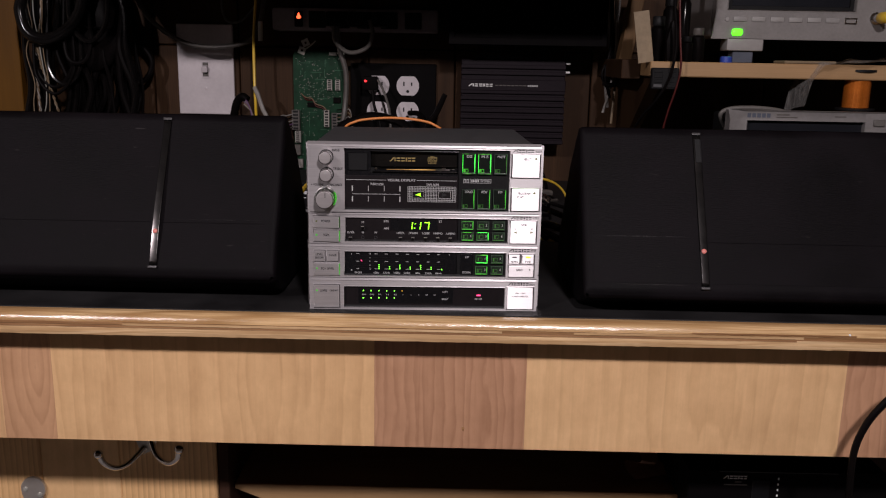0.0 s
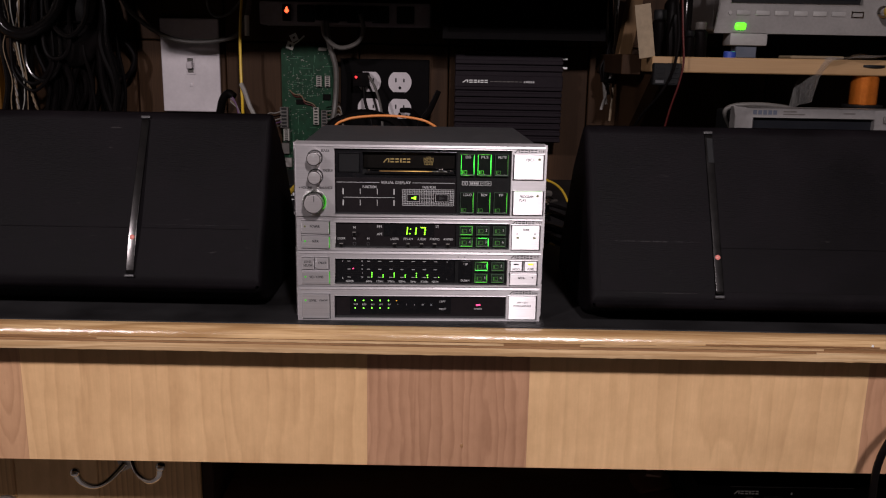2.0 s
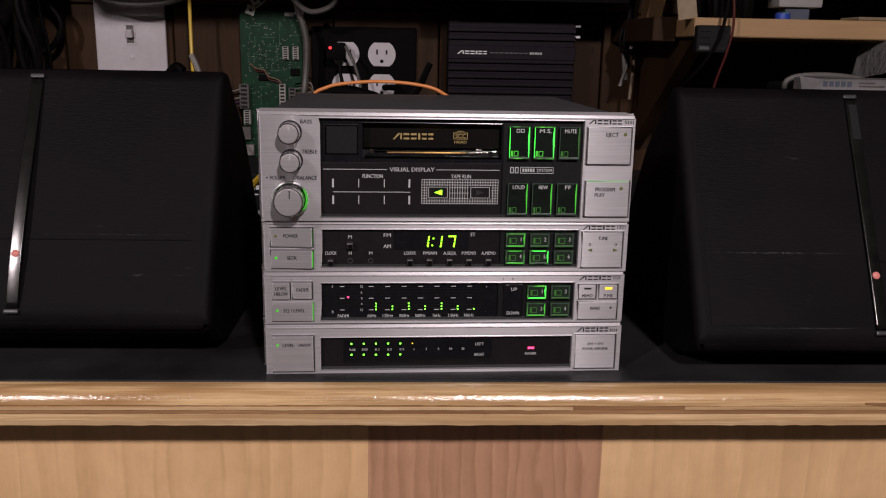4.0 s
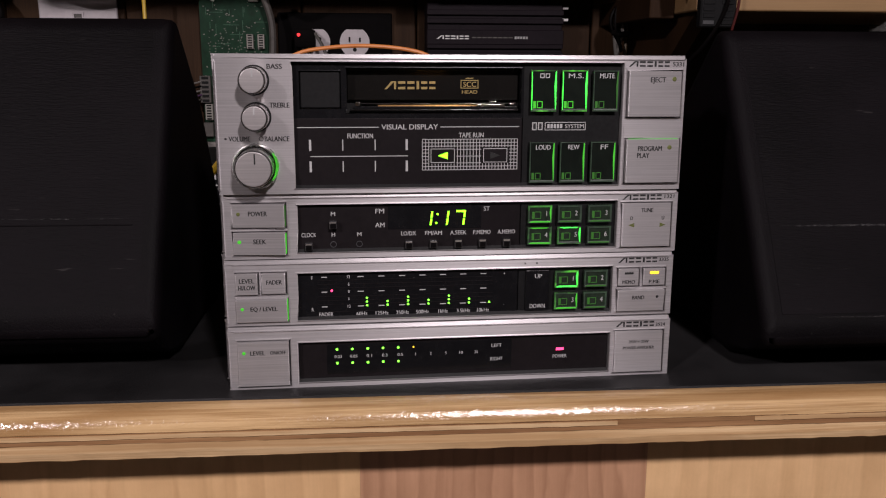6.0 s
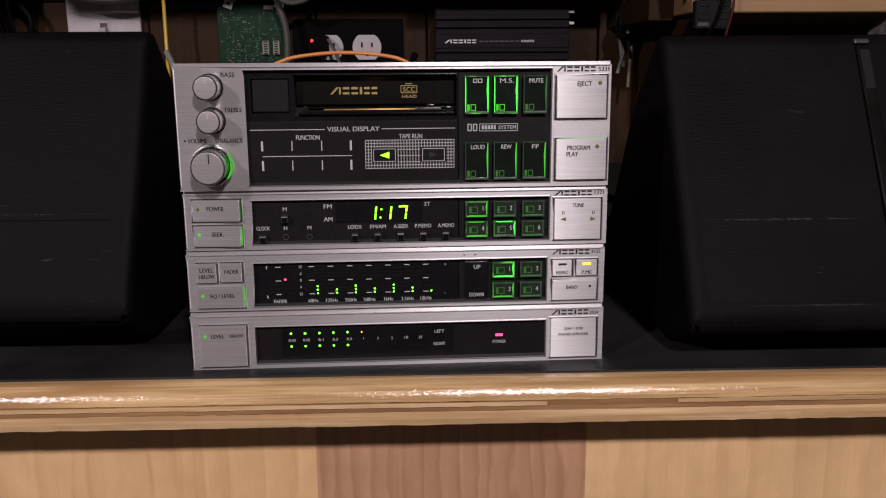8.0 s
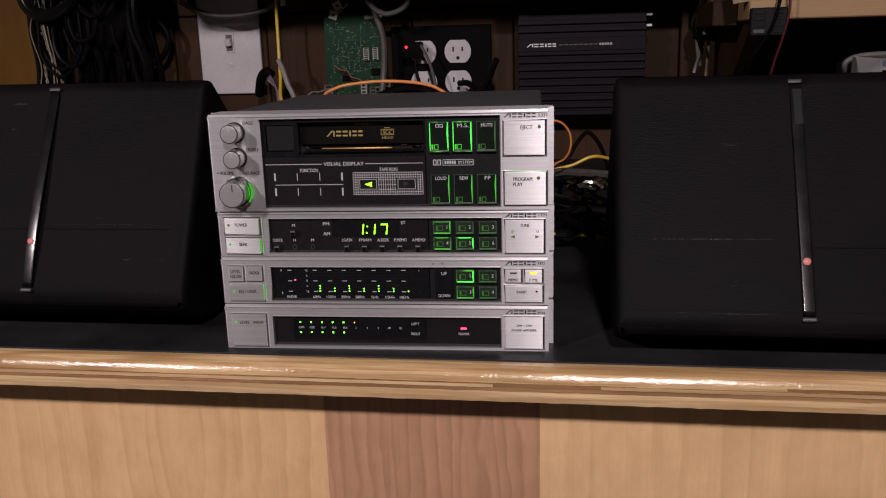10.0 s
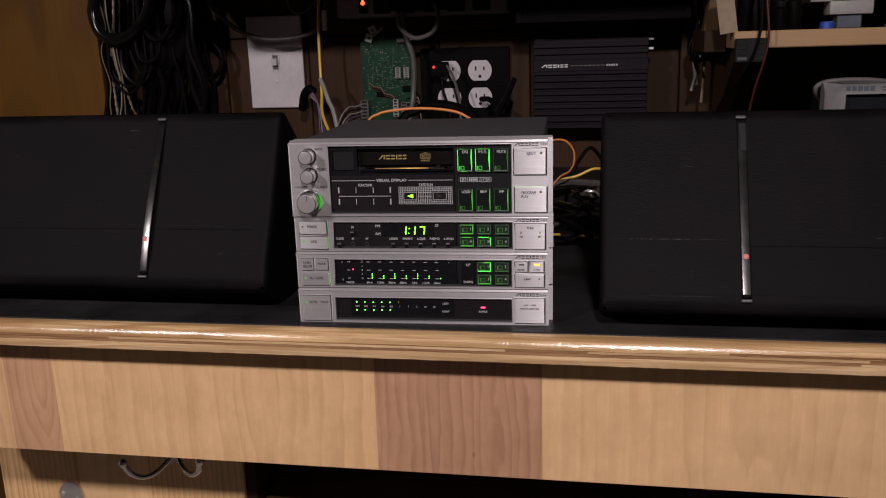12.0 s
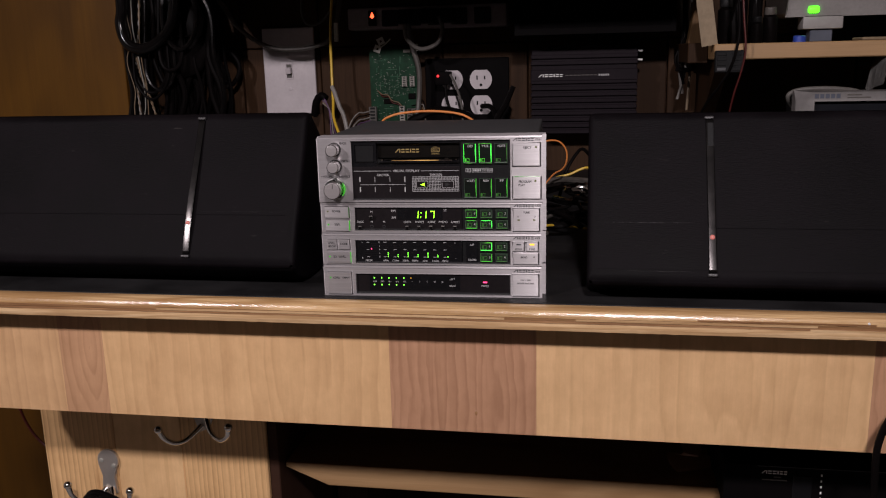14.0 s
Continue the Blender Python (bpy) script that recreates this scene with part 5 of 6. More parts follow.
# circuit board
pcb = thing("circuit_board", "green printed circuit board standing behind the stack", "circuit board", pose(-0.2385, 0.7395, 0.9002))
part("board", prism([(0.0, 0.002), (0.0, 0.196), (0.003, 0.2025), (0.080, 0.2025), (0.081, 0.150), (0.0815, 0.002)], 0.0, 0.0018, "xz"), SOLDER, pcb, "green solder mask")
random.seed(7)
for x, z, w, h, d, mat, nm in ((0.0585, 0.150, 0.008, 0.017, 0.006, IVORY, "connector"), (0.0715, 0.150, 0.008, 0.017, 0.006, IVORY, "connector"), (0.0535, 0.097, 0.0085, 0.027, 0.008, IVORY, "connector"), (0.066, 0.092, 0.010, 0.028, 0.006, CORD_GREY, "connector"), (0.004, 0.094, 0.013, 0.032, 0.009, CORD_GREY, "connector"), (0.007, 0.067, 0.009, 0.019, 0.009, IVORY, "connector"), (0.064, 0.1985, 0.012, 0.005, 0.004, IVORY, "connector"), (0.005, 0.046, 0.012, 0.017, 0.008, CORD_GREY, "terminal"), (0.008, 0.024, 0.013, 0.014, 0.010, CORD_WHITE, "terminal"), (0.030, 0.118, 0.016, 0.008, 0.002, RUBBER, "chip"), (0.070, 0.126, 0.012, 0.009, 0.003, RUBBER, "chip")):
    ob = part(nm, box(x - w / 2, x + w / 2, -d, -0.0002, z - h / 2, z + h / 2, 0.0006), mat, pcb)
    if nm == "connector" and h > 0.014:
        for k in range(6):
            zz = z - h / 2 + (k + 0.5) * h / 6
            part("pin", box(x - w * 0.3, x + w * 0.3, -d - 0.0006, -d, zz - h * 0.045, zz + h * 0.045), PIT, ob)
joints = bmesh.new()
for col in range(9):
    for row in range(random.randint(4, 9)):
        x, z = 0.010 + col * 0.0075 + random.uniform(-0.001, 0.001), 0.128 + row * 0.0034 + random.uniform(-0.0005, 0.0005)
        if z < 0.158 and random.random() < 0.75:
            box(x - 0.0006, x + 0.0006, -0.0008, -0.0002, z - 0.0006, z + 0.0006, bm=joints)
for _ in range(210):
    x, z = random.uniform(0.004, 0.076), random.uniform(0.01, 0.196)
    s = random.choice((0.0004, 0.0006, 0.0010))
    box(x - s, x + s, -0.0007, -0.0002, z - 0.0005, z + 0.0005, bm=joints)
tagged(part("solder_joints", joints, TIN, pcb, "tiny bright solder joints"), kind="stuff")
lines = bmesh.new()
for _ in range(46):
    x, z, w = random.uniform(0.004, 0.066), random.uniform(0.01, 0.194), random.uniform(0.004, 0.016)
    if random.random() < 0.5:
        box(x, min(0.079, x + w), -0.0004, -0.0001, z, z + 0.0006, bm=lines)
    else:
        box(x, x + 0.0006, -0.0004, -0.0001, z, min(0.2, z + w), bm=lines)
tagged(part("traces", lines, TRACE, pcb, "pale green circuit traces"), kind="stuff")
part("jumper_wire", tube([(0.012, -0.001, 0.136), (0.020, -0.004, 0.130), (0.030, -0.003, 0.128), (0.036, -0.004, 0.120), (0.048, -0.006, 0.116), (0.054, -0.008, 0.110)], 0.0009, 6), CORD_TAN, pcb, "thin tan jumper wire")
part("jumper_wire", tube([(0.014, -0.001, 0.133), (0.022, -0.004, 0.126), (0.031, -0.003, 0.125), (0.037, -0.004, 0.116), (0.048, -0.006, 0.113), (0.053, -0.008, 0.106)], 0.0009, 6), CORD_RED, pcb, "thin red jumper wire")
part("jumper_wire", tube([(0.062, -0.004, 0.078), (0.058, -0.010, 0.070), (0.060, -0.012, 0.060)], 0.0009, 6), CORD_RED, pcb)
for x, z, t in ((0.015, 0.203, 20), (0.021, 0.215, -25), (0.077, 0.204, 4)):
    clip = part("metal_clip", plate(-0.0055, 0.0055, -0.0055, 0.0055, -0.0012, 0.0004, [(-0.0018, 0.0018, -0.0018, 0.0018)], 0.0002), PALE_PIN, pcb, "small bent metal clip")
    clip.matrix_basis = pose(x, -0.003, z, 0, t, 0)
part("bare_lead", tube([(0.020, -0.003, 0.205), (0.028, -0.004, 0.210), (0.037, -0.004, 0.218)], 0.0011, 6), PALE_PIN, pcb)
for k in range(5):
    z = 0.103 - k * 0.0052
    cord("board_wire", [(-0.2395, 0.731, 0.9002 + z), (-0.247, 0.722, 0.9002 + z - 0.002), (-0.256, 0.712, 1.000 - k * 0.006), (-0.268, 0.70, 0.978 - k * 0.006), (-0.28, 0.66, 0.905 + 0.002 * k)], 0.0011, (CORD_WHITE, RUBBER, CORD_WHITE, CORD_VIOLET, CORD_GREY)[k], "thin wire from the circuit board's edge", 6, group="circuit board wires")
for k in range(4):
    z = 0.993 + k * 0.006
    cord("board_wire", [(-0.168, 0.732, z), (-0.158, 0.722, z + 0.002), (-0.146, 0.716, z + 0.008), (-0.138, 0.70, z - 0.02), (-0.13, 0.68, 0.905)], 0.0010, (CORD_WHITE, CORD_TAN, CORD_WHITE, RUBBER)[k], "thin wire from the circuit board's edge", 6, group="circuit board wires")

# power strip with its plugs and cables
strip = thing("power_strip", "grey power strip with glowing red switch on the wall", "power strip", pose(-0.136, 0.758, 1.1495))
part("housing", box(-0.128, 0.128, -0.050, 0, -0.0165, 0.0175, 0.004, 2), PLASTIC_STRIP, strip, smooth=True)
part("rocker_switch", box(-0.093, -0.080, -0.0535, -0.048, -0.011, 0.013, 0.0015, 2), SATIN, strip, "black rocker switch")
part("lamp", prism([(-0.0895, 0.003), (-0.0860, 0.0105), (-0.0825, 0.003), (-0.0860, 0.0005)], -0.0545, -0.0533), RED_ORANGE, strip, "red glowing switch lens")
for k in range(5):
    x = -0.058 + k * 0.037
    part("socket", box(x - 0.013, x + 0.013, -0.0515, -0.0495, -0.012, 0.013, 0.002, 2), SATIN, strip, "dark socket")
for x, w in ((-0.030, 0.011), (0.004, 0.012), (0.040, 0.011)):
    pl = part("plug", box(x - w, x + w, -0.080, -0.0505, -0.010, 0.012, 0.004, 2), RUBBER, strip, "black plug", True)
cord("grey_cable", [(-0.166, 0.690, 1.150), (-0.166, 0.688, 1.137), (-0.163, 0.69, 1.116), (-0.142, 0.69, 1.101), (-0.116, 0.69, 1.109), (-0.107, 0.69, 1.130), (-0.112, 0.69, 1.150)], 0.0034, CORD_GREY, "grey cable looped below the power strip")
cord("grey_cable", [(-0.164, 0.705, 1.140), (-0.161, 0.712, 1.108), (-0.151, 0.715, 1.069), (-0.153, 0.715, 1.017), (-0.158, 0.70, 0.975), (-0.16, 0.68, 0.905)], 0.0042, CORD_GREY, "grey cable hanging beside the circuit board")
cord("grey_cable", [(-0.495, 0.715, 1.199), (-0.473, 0.712, 1.175), (-0.456, 0.710, 1.149), (-0.424, 0.708, 1.123), (-0.386, 0.706, 1.108), (-0.337, 0.706, 1.107), (-0.297, 0.708, 1.118), (-0.283, 0.710, 1.144), (-0.277, 0.712, 1.178), (-0.275, 0.715, 1.199)], 0.0036, CORD_GREY, "grey cable sagging across the light switch")
cord("grey_cable", [(-0.341, 0.720, 1.199), (-0.344, 0.720, 1.165), (-0.335, 0.720, 1.145), (-0.312, 0.720, 1.148), (-0.289, 0.720, 1.175), (-0.285, 0.72, 1.199)], 0.0018, CORD_GREY, "thin grey cable looped under the shelf")
cord("yellow_wire", [(-0.284, 0.702, 1.199), (-0.286, 0.700, 1.180), (-0.291, 0.700, 1.127), (-0.292, 0.700, 1.076), (-0.289, 0.690, 1.024), (-0.279, 0.66, 0.992), (-0.25, 0.63, 0.95), (-0.20, 0.60, 0.905)], 0.0022, CORD_YELLOW, "yellow wire hanging from the overhead shelf")
cord("wire_sleeve", [(-0.2795, 0.696, 1.145), (-0.2800, 0.6955, 1.116)], 0.0036, PALE_PIN, "bright metal crimp sleeve on a wire", category="wire sleeve")
loom = thing("wire_loom", "black taped loom with loose thin wires", "wire loom")
part("sleeve", tube([(-0.330, 0.715, 0.999), (-0.322, 0.705, 1.021), (-0.312, 0.700, 1.031), (-0.303, 0.697, 1.026)], 0.0062, 12), RUBBER, loom, smooth=True)
for k, mat in enumerate((CORD_VIOLET, CORD_WHITE, CORD_VIOLET, CORD_TAN, CORD_WHITE)):
    d = k * 0.0035
    part("loose_wire", tube([(-0.308, 0.694, 1.028 - d * 0.6), (-0.301 + d * 0.4, 0.690, 1.022 - d), (-0.295 + d * 0.5, 0.688, 1.002 - d), (-0.292 + d, 0.68, 0.966), (-0.285, 0.67, 0.905)], 0.0010, 6), mat, loom, smooth=True)
cord("white_cable", [(-0.290, 0.69, 1.046), (-0.284, 0.685, 1.035), (-0.276, 0.680, 1.014), (-0.266, 0.675, 0.990), (-0.25, 0.66, 0.905)], 0.0034, CORD_WHITE, "white cable behind the loudspeaker")

# hank of cables hanging by the plywood sheet
cord("hose", [(-0.621, 0.655, 1.239), (-0.623, 0.655, 1.175), (-0.627, 0.654, 1.152), (-0.619, 0.652, 1.124), (-0.600, 0.652, 1.113), (-0.574, 0.652, 1.117), (-0.547, 0.654, 1.138), (-0.533, 0.656, 1.172), (-0.528, 0.658, 1.239)], 0.0088, HOSE, "glossy black hose hanging in a loop", 14, "hose")
twisted([(-0.595, 0.672, 1.239), (-0.605, 0.670, 1.138), (-0.617, 0.672, 1.104), (-0.619, 0.672, 1.061), (-0.617, 0.672, 0.990), (-0.615, 0.69, 0.93)], 0.0011, 18, CORD_TAN, CORD_WHITE, "twisted_wire", "tan and white twisted pair hanging down")
twisted([(-0.612, 0.668, 1.100), (-0.608, 0.668, 1.070), (-0.598, 0.668, 1.044), (-0.589, 0.668, 1.009), (-0.585, 0.69, 0.975), (-0.58, 0.68, 0.93)], 0.0010, 10, CORD_TAN, CORD_TAN, "twisted_wire", "tan twisted pair hanging down")
random.seed(5)
for k in range(3):
    x = -0.622 + 0.013 * k
    line = [(x + random.uniform(-0.006, 0.006), 0.664 + random.uniform(-0.003, 0.003), 1.16 - 0.036 * j + random.uniform(-0.006, 0.006)) for j in range(7)]
    cord("bare_strand", [(x, 0.668, 1.239)] + line + [(x + 0.01, 0.69, 0.915)], 0.0008, (CORD_TAN, PALE_PIN, CORD_TAN)[k], "thin bright bare strand among the hanging cables", 6, group="bare strands in the hank")
random.seed(11)
for k in range(46):
    x = -0.640 + (k % 16) * 0.0112 + random.uniform(-0.006, 0.006)
    y = 0.690 + 0.020 * (k // 16) + random.uniform(-0.008, 0.008)
    pinch = random.uniform(0.35, 0.8)
    w = [random.uniform(-0.011, 0.011) for _ in range(4)]
    pts = [(-0.56 + (x + 0.56) * pinch, y, 1.239), (-0.555 + (x + 0.555) * (0.8 + 0.2 * pinch) + w[0] * 0.5, y, 1.17), (x + w[1], y - 0.004, 1.10), (x + w[2], y, 1.04), (x + w[3] - 0.004, y + 0.002, 0.98), (x - 0.006, y - 0.01, 0.905)]
    cord("hanging_cable", pts, random.choice((0.0018, 0.0024, 0.003, 0.0042, 0.005)), RUBBER if k % 15 else HOSE, "black cable hanging in a hank from the rail", 8, group="hank of hanging cables")
for k in range(6):
    x, r, z = random.uniform(-0.60, -0.50), random.uniform(0.018, 0.034), random.uniform(1.06, 1.15)
    y = random.uniform(0.662, 0.684)
    pts = [(x - r * 0.7, y + 0.01, 1.239), (x - r, y, z + 0.03), (x - r * 0.8, y - 0.004, z - 0.01), (x, y - 0.006, z - r), (x + r * 0.8, y - 0.004, z - 0.008), (x + r, y, z + 0.035), (x + r * 0.6, y + 0.01, 1.239)]
    cord("cable_loop", pts, random.choice((0.0024, 0.0032, 0.004)), RUBBER if k % 5 else HOSE, "black cable looped up to the rail", 8, group="hank of hanging cables")
cord("cable_coil", [(-0.497, 0.725, 1.106), (-0.473, 0.724, 1.104), (-0.459, 0.724, 1.081), (-0.470, 0.724, 1.055), (-0.493, 0.725, 1.048), (-0.505, 0.73, 1.075)], 0.0040, RUBBER, "small black ring of cable", 10)
pouch = thing("cable_pouch", "black cloth bundle tied into the cable hank", "bundle", pose(-0.535, 0.690, 1.128))
bm = bmesh.new()
bmesh.ops.create_icosphere(bm, subdivisions=4, radius=1.0)
for v in bm.verts:
    v.co *= 1 + 0.12 * noise.noise(v.co * 2.2)
    v.co = Vector((v.co.x * 0.045, v.co.y * 0.018, v.co.z * 0.062))
part("cloth", bm, RUBBER, pouch, smooth=True)
part("tie", tube([(-0.044, -0.002, 0.01), (-0.02, -0.020, 0.004), (0.02, -0.021, 0.002), (0.045, -0.002, -0.006)], 0.0016, 6), HOSE, pouch)

# amplifier on the wall
amp = thing("finned_amplifier", "black finned car amplifier fixed to the wall", "amplifier", pose(0.1105, 0.7605, 1.0310))
part("chassis", box(-0.0805, 0.0805, -0.0555, 0, -0.066, 0.0640, 0.001), ANODIZED, amp)
fins = [z for z in [-0.062 + 0.0096 * k for k in range(13)] if not 0.016 < z < 0.036]
for z in fins:
    part("fin", box(-0.0810, 0.0810, -0.0600, -0.0475, z - 0.0029, z + 0.0029, 0.0006), ANODIZED, amp)
part("name_rail", box(-0.0812, 0.0812, -0.0610, -0.0475, 0.0165, 0.0335, 0.0008), ANODIZED, amp, "flat rail with white print")
maker_mark(-0.0700, 0.0226, 0.0380, 0.0042, PRINT_BRIGHT, amp, -0.0611)
bars([(-0.0280 + 0.0062 * k, -0.0232 + 0.0062 * k, 0.0240, 0.0253) for k in range(8)], -0.0611, CORD_GREY, amp)
bars([(0.0226 + 0.0033 * k, 0.0250 + 0.0033 * k, 0.0232, 0.0260) for k in range(5)], -0.0611, PRINT_WHITE, amp)
part("top_edge", box(-0.058, 0.050, -0.0560, 0.0, 0.0642, 0.0700, 0.001), ANODIZED, amp)
for z in (0.046, 0.0595):
    part("terminal", box(0.0812, 0.0885, -0.050, -0.044, z - 0.0016, z + 0.0016, 0.0005), BRIGHT_TIP, amp, "bright metal terminal")
tv = thing("black_screen_box", "black flat screen seen from below its edge", "screen")
part("housing", box(0.010, 0.240, 0.640, 0.7600, 1.1165, 1.1970, 0.002, 2), VOID, tv)
part("bezel", plate(0.010, 0.240, 1.1165, 1.197, 0.6360, 0.6399, [(0.018, 0.232, 1.126, 1.192)], 0.0005), VOID, tv)

# tied wires beside the shelf

def wall_wire(mat, r, pts):
    return cord("hanging_wire", pts, r, mat, "loose wire tied in a bundle on the wall", 7, group="tied wall wires")


wall_wire(CORD_WHITE, 0.0028, [(0.246, 0.705, 1.199), (0.254, 0.7, 1.136), (0.258, 0.698, 1.103), (0.253, 0.698, 1.068), (0.258, 0.7, 1.025)])
wall_wire(RUBBER, 0.0021, [(0.256, 0.7, 1.199), (0.259, 0.698, 1.153), (0.261, 0.695, 1.111), (0.246, 0.694, 1.077), (0.257, 0.695, 1.051)])
wall_wire(CORD_WHITE, 0.0021, [(0.262, 0.7, 1.199), (0.264, 0.7, 1.145), (0.263, 0.697, 1.094), (0.261, 0.695, 1.06), (0.251, 0.698, 1.017)])
wall_wire(CORD_TAN, 0.0021, [(0.25, 0.71, 1.199), (0.257, 0.706, 1.14), (0.268, 0.704, 1.07), (0.266, 0.704, 1.0)])
wall_wire(RUBBER, 0.0021, [(0.254, 0.69, 1.199), (0.256, 0.688, 1.12), (0.2495, 0.686, 1.075), (0.259, 0.688, 1.04)])
wall_wire(CORD_GREY, 0.0021, [(0.268, 0.7, 1.199), (0.266, 0.7, 1.1), (0.258, 0.7, 1.05)])
cord("wire_tie", [(0.248, 0.690, 1.062), (0.256, 0.684, 1.060), (0.266, 0.690, 1.061), (0.258, 0.702, 1.062)], 0.0035, RUBBER, "black tie round a bundle of wires", category="tie")

# side shelf with its instruments
shelf = thing("side_shelf", "pale pine shelf board on wooden brackets", "shelf")
part("shelf_board", box(0.2765, 1.10, 0.500, WALL_Y - 0.0005, 1.0765, 1.0960, 0.0012), SHELFWOOD, shelf)
part("side_post", box(-0.009, 0.009, -0.014, 0.014, 0.004, 0.13, 0.001, m=Matrix.Translation((0.262, 0.62, 1.090)) @ Matrix.Rotation(radians(9), 4, "Y")), OLDPINE, shelf, "slanting pine batten")
part("bracket", prism([(0.520, 1.0763), (0.758, 1.0763), (0.758, 0.930)], 0.284, 0.300, "yz"), WALLBOARD, shelf, "triangular wooden bracket")
part("end_block", box(0.250, 0.2760, 0.56, WALL_Y - 0.002, 1.072, 1.0985, 0.001), WALLBOARD, shelf, "dark brown wooden end block")
flap = part("paper_strip", box(-0.010, 0.010, -0.0006, 0.0006, -0.032, 0.034, 0.0, m=Matrix.Translation((0.2665, 0.508, 1.126)) @ Matrix.Rotation(radians(-9), 4, "Y")), PAPER_TAPE, shelf, "strip of masking tape")

scope = thing("oscilloscope", "light grey bench oscilloscope with green power lamp on a shelf", "oscilloscope", pose(0.3800, 0.585, 1.0962) @ Matrix.Scale(1.103, 4))
sz = 0.0325
part("case", box(0.0, 0.330, 0.012, 0.150, sz, sz + 0.165, 0.006, 3), SCOPE_GREY, scope)
part("front_panel", plate(0.0, 0.330, sz, sz + 0.165, 0.0, 0.0125, [(0.0150, 0.1740, sz + 0.033, sz + 0.150)], 0.003), SCOPE_GREY, scope, "light grey front panel", True)
part("screen", box(0.0145, 0.1745, 0.0060, 0.0100, sz + 0.0325, sz + 0.1505), LCD, scope, "dark screen")
part("screen_rim", plate(0.0150, 0.1740, sz + 0.033, sz + 0.150, 0.003, 0.0062, [(0.0205, 0.1690, sz + 0.038, sz + 0.146)], 0.0003), SATIN, scope)
for k in range(6):
    x = 0.0315 + 0.0232 * k
    part("soft_key", box(x - 0.0085, x + 0.0085, -0.0018, 0.001, sz + 0.0185, sz + 0.0245, 0.0012, 2), PALE_KEY, scope, "", True)
part("round_key", lathe([(-0.0018, 0.0024), (0.001, 0.0028)], 16, "y", (0.0150, 0, sz + 0.0212)), PALE_KEY, scope)
part("power_lamp", box(0.0225, 0.0355, -0.0018, 0.001, sz + 0.0010, sz + 0.0095, 0.0032, 3), SCOPE_LED, scope, "green glowing power key", True)
part("port", plate(0.1630, 0.1780, sz + 0.0175, sz + 0.0250, -0.0008, 0.001, [(0.1645, 0.1765, sz + 0.0190, sz + 0.0235)], 0.0002), CHROME, scope, "metal data port")
part("port_gap", box(0.1644, 0.1766, 0.0002, 0.0012, sz + 0.0189, sz + 0.0236), PIT, scope)
part("probe_jack", lathe([(-0.016, 0.0042), (-0.014, 0.0052), (-0.004, 0.0052), (-0.002, 0.0075), (0.001, 0.0075)], 20, "y", (0.2010, 0, sz + 0.0250)), CHROME, scope, "metal probe jack", True)
part("probe_plug", lathe([(-0.034, 0.004), (-0.030, 0.0068), (-0.0165, 0.0072), (-0.0145, 0.0060)], 18, "y", (0.2010, 0, sz + 0.0250)), CORD_YELLOW, scope, "yellow probe plug", True)
for k in range(3):
    part("dial", lathe([(-0.012, 0.0075), (-0.010, 0.0085), (0.001, 0.009)], 24, "y", (0.215 + k * 0.04, 0, sz + 0.085)), SCOPE_GREY, scope, "", True)
for x in (0.018, 0.262):
    part("foot", box(x, x + 0.046, 0.0, 0.030, sz - 0.0175, sz - 0.0003, 0.002, 2), PALE_KEY, scope, "pale plastic foot", True)
    part("foot_pad", box(x + 0.010, x + 0.036, 0.006, 0.026, 0.0, sz - 0.0177, 0.001), BLUEGREY, scope, "blue-grey foot pad")
part("rear_foot", box(0.05, 0.28, 0.12, 0.14, 0.0, sz + 0.001, 0.002), RUBBER, scope)

for k, (x, y, r, h, mat, lab) in enumerate(((0.297, 0.560, 0.0105, 0.060, RUBBER, "short black bottle"), (0.318, 0.585, 0.010, 0.095, RUBBER, "tall black bottle"), (0.336, 0.555, 0.008, 0.034, RUBBER, "small black jar"), (0.341, 0.600, 0.009, 0.110, HOSE, "glossy black tube"), (0.356, 0.575, 0.0095, 0.046, RUBBER, "black jar with grey lid"))):
    b = thing("bottle", lab + " standing on the side shelf", "bottle", pose(x, y, 1.0962), group="bottles on the shelf")
    part("body", lathe([(0, r * 0.9), (0.002, r), (h * 0.72, r), (h * 0.78, r * 0.7)], 20, "z"), mat, b, smooth=True)
    part("cap", lathe([(h * 0.785, r * 0.78), (h * 0.80, r * 0.82), (h * 0.98, r * 0.8), (h, r * 0.7)], 20, "z"), SATIN if k != 4 else CORD_GREY, b, smooth=True)
tagged(part("blue_cap", lathe([(1.0962, 0.008), (1.1035, 0.008), (1.1045, 0.006)], 20, "z", (0.388, 0.545, 0)), BLUE, None, smooth=True), "small blue plastic cap on the shelf", "cap")
tagged(part("film_packet", box(0.452, 0.520, 0.503, 0.545, 1.0962, 1.1000, 0.0012), PAPER_TAPE, None), "flat clear packet lying on the shelf edge", "packet")

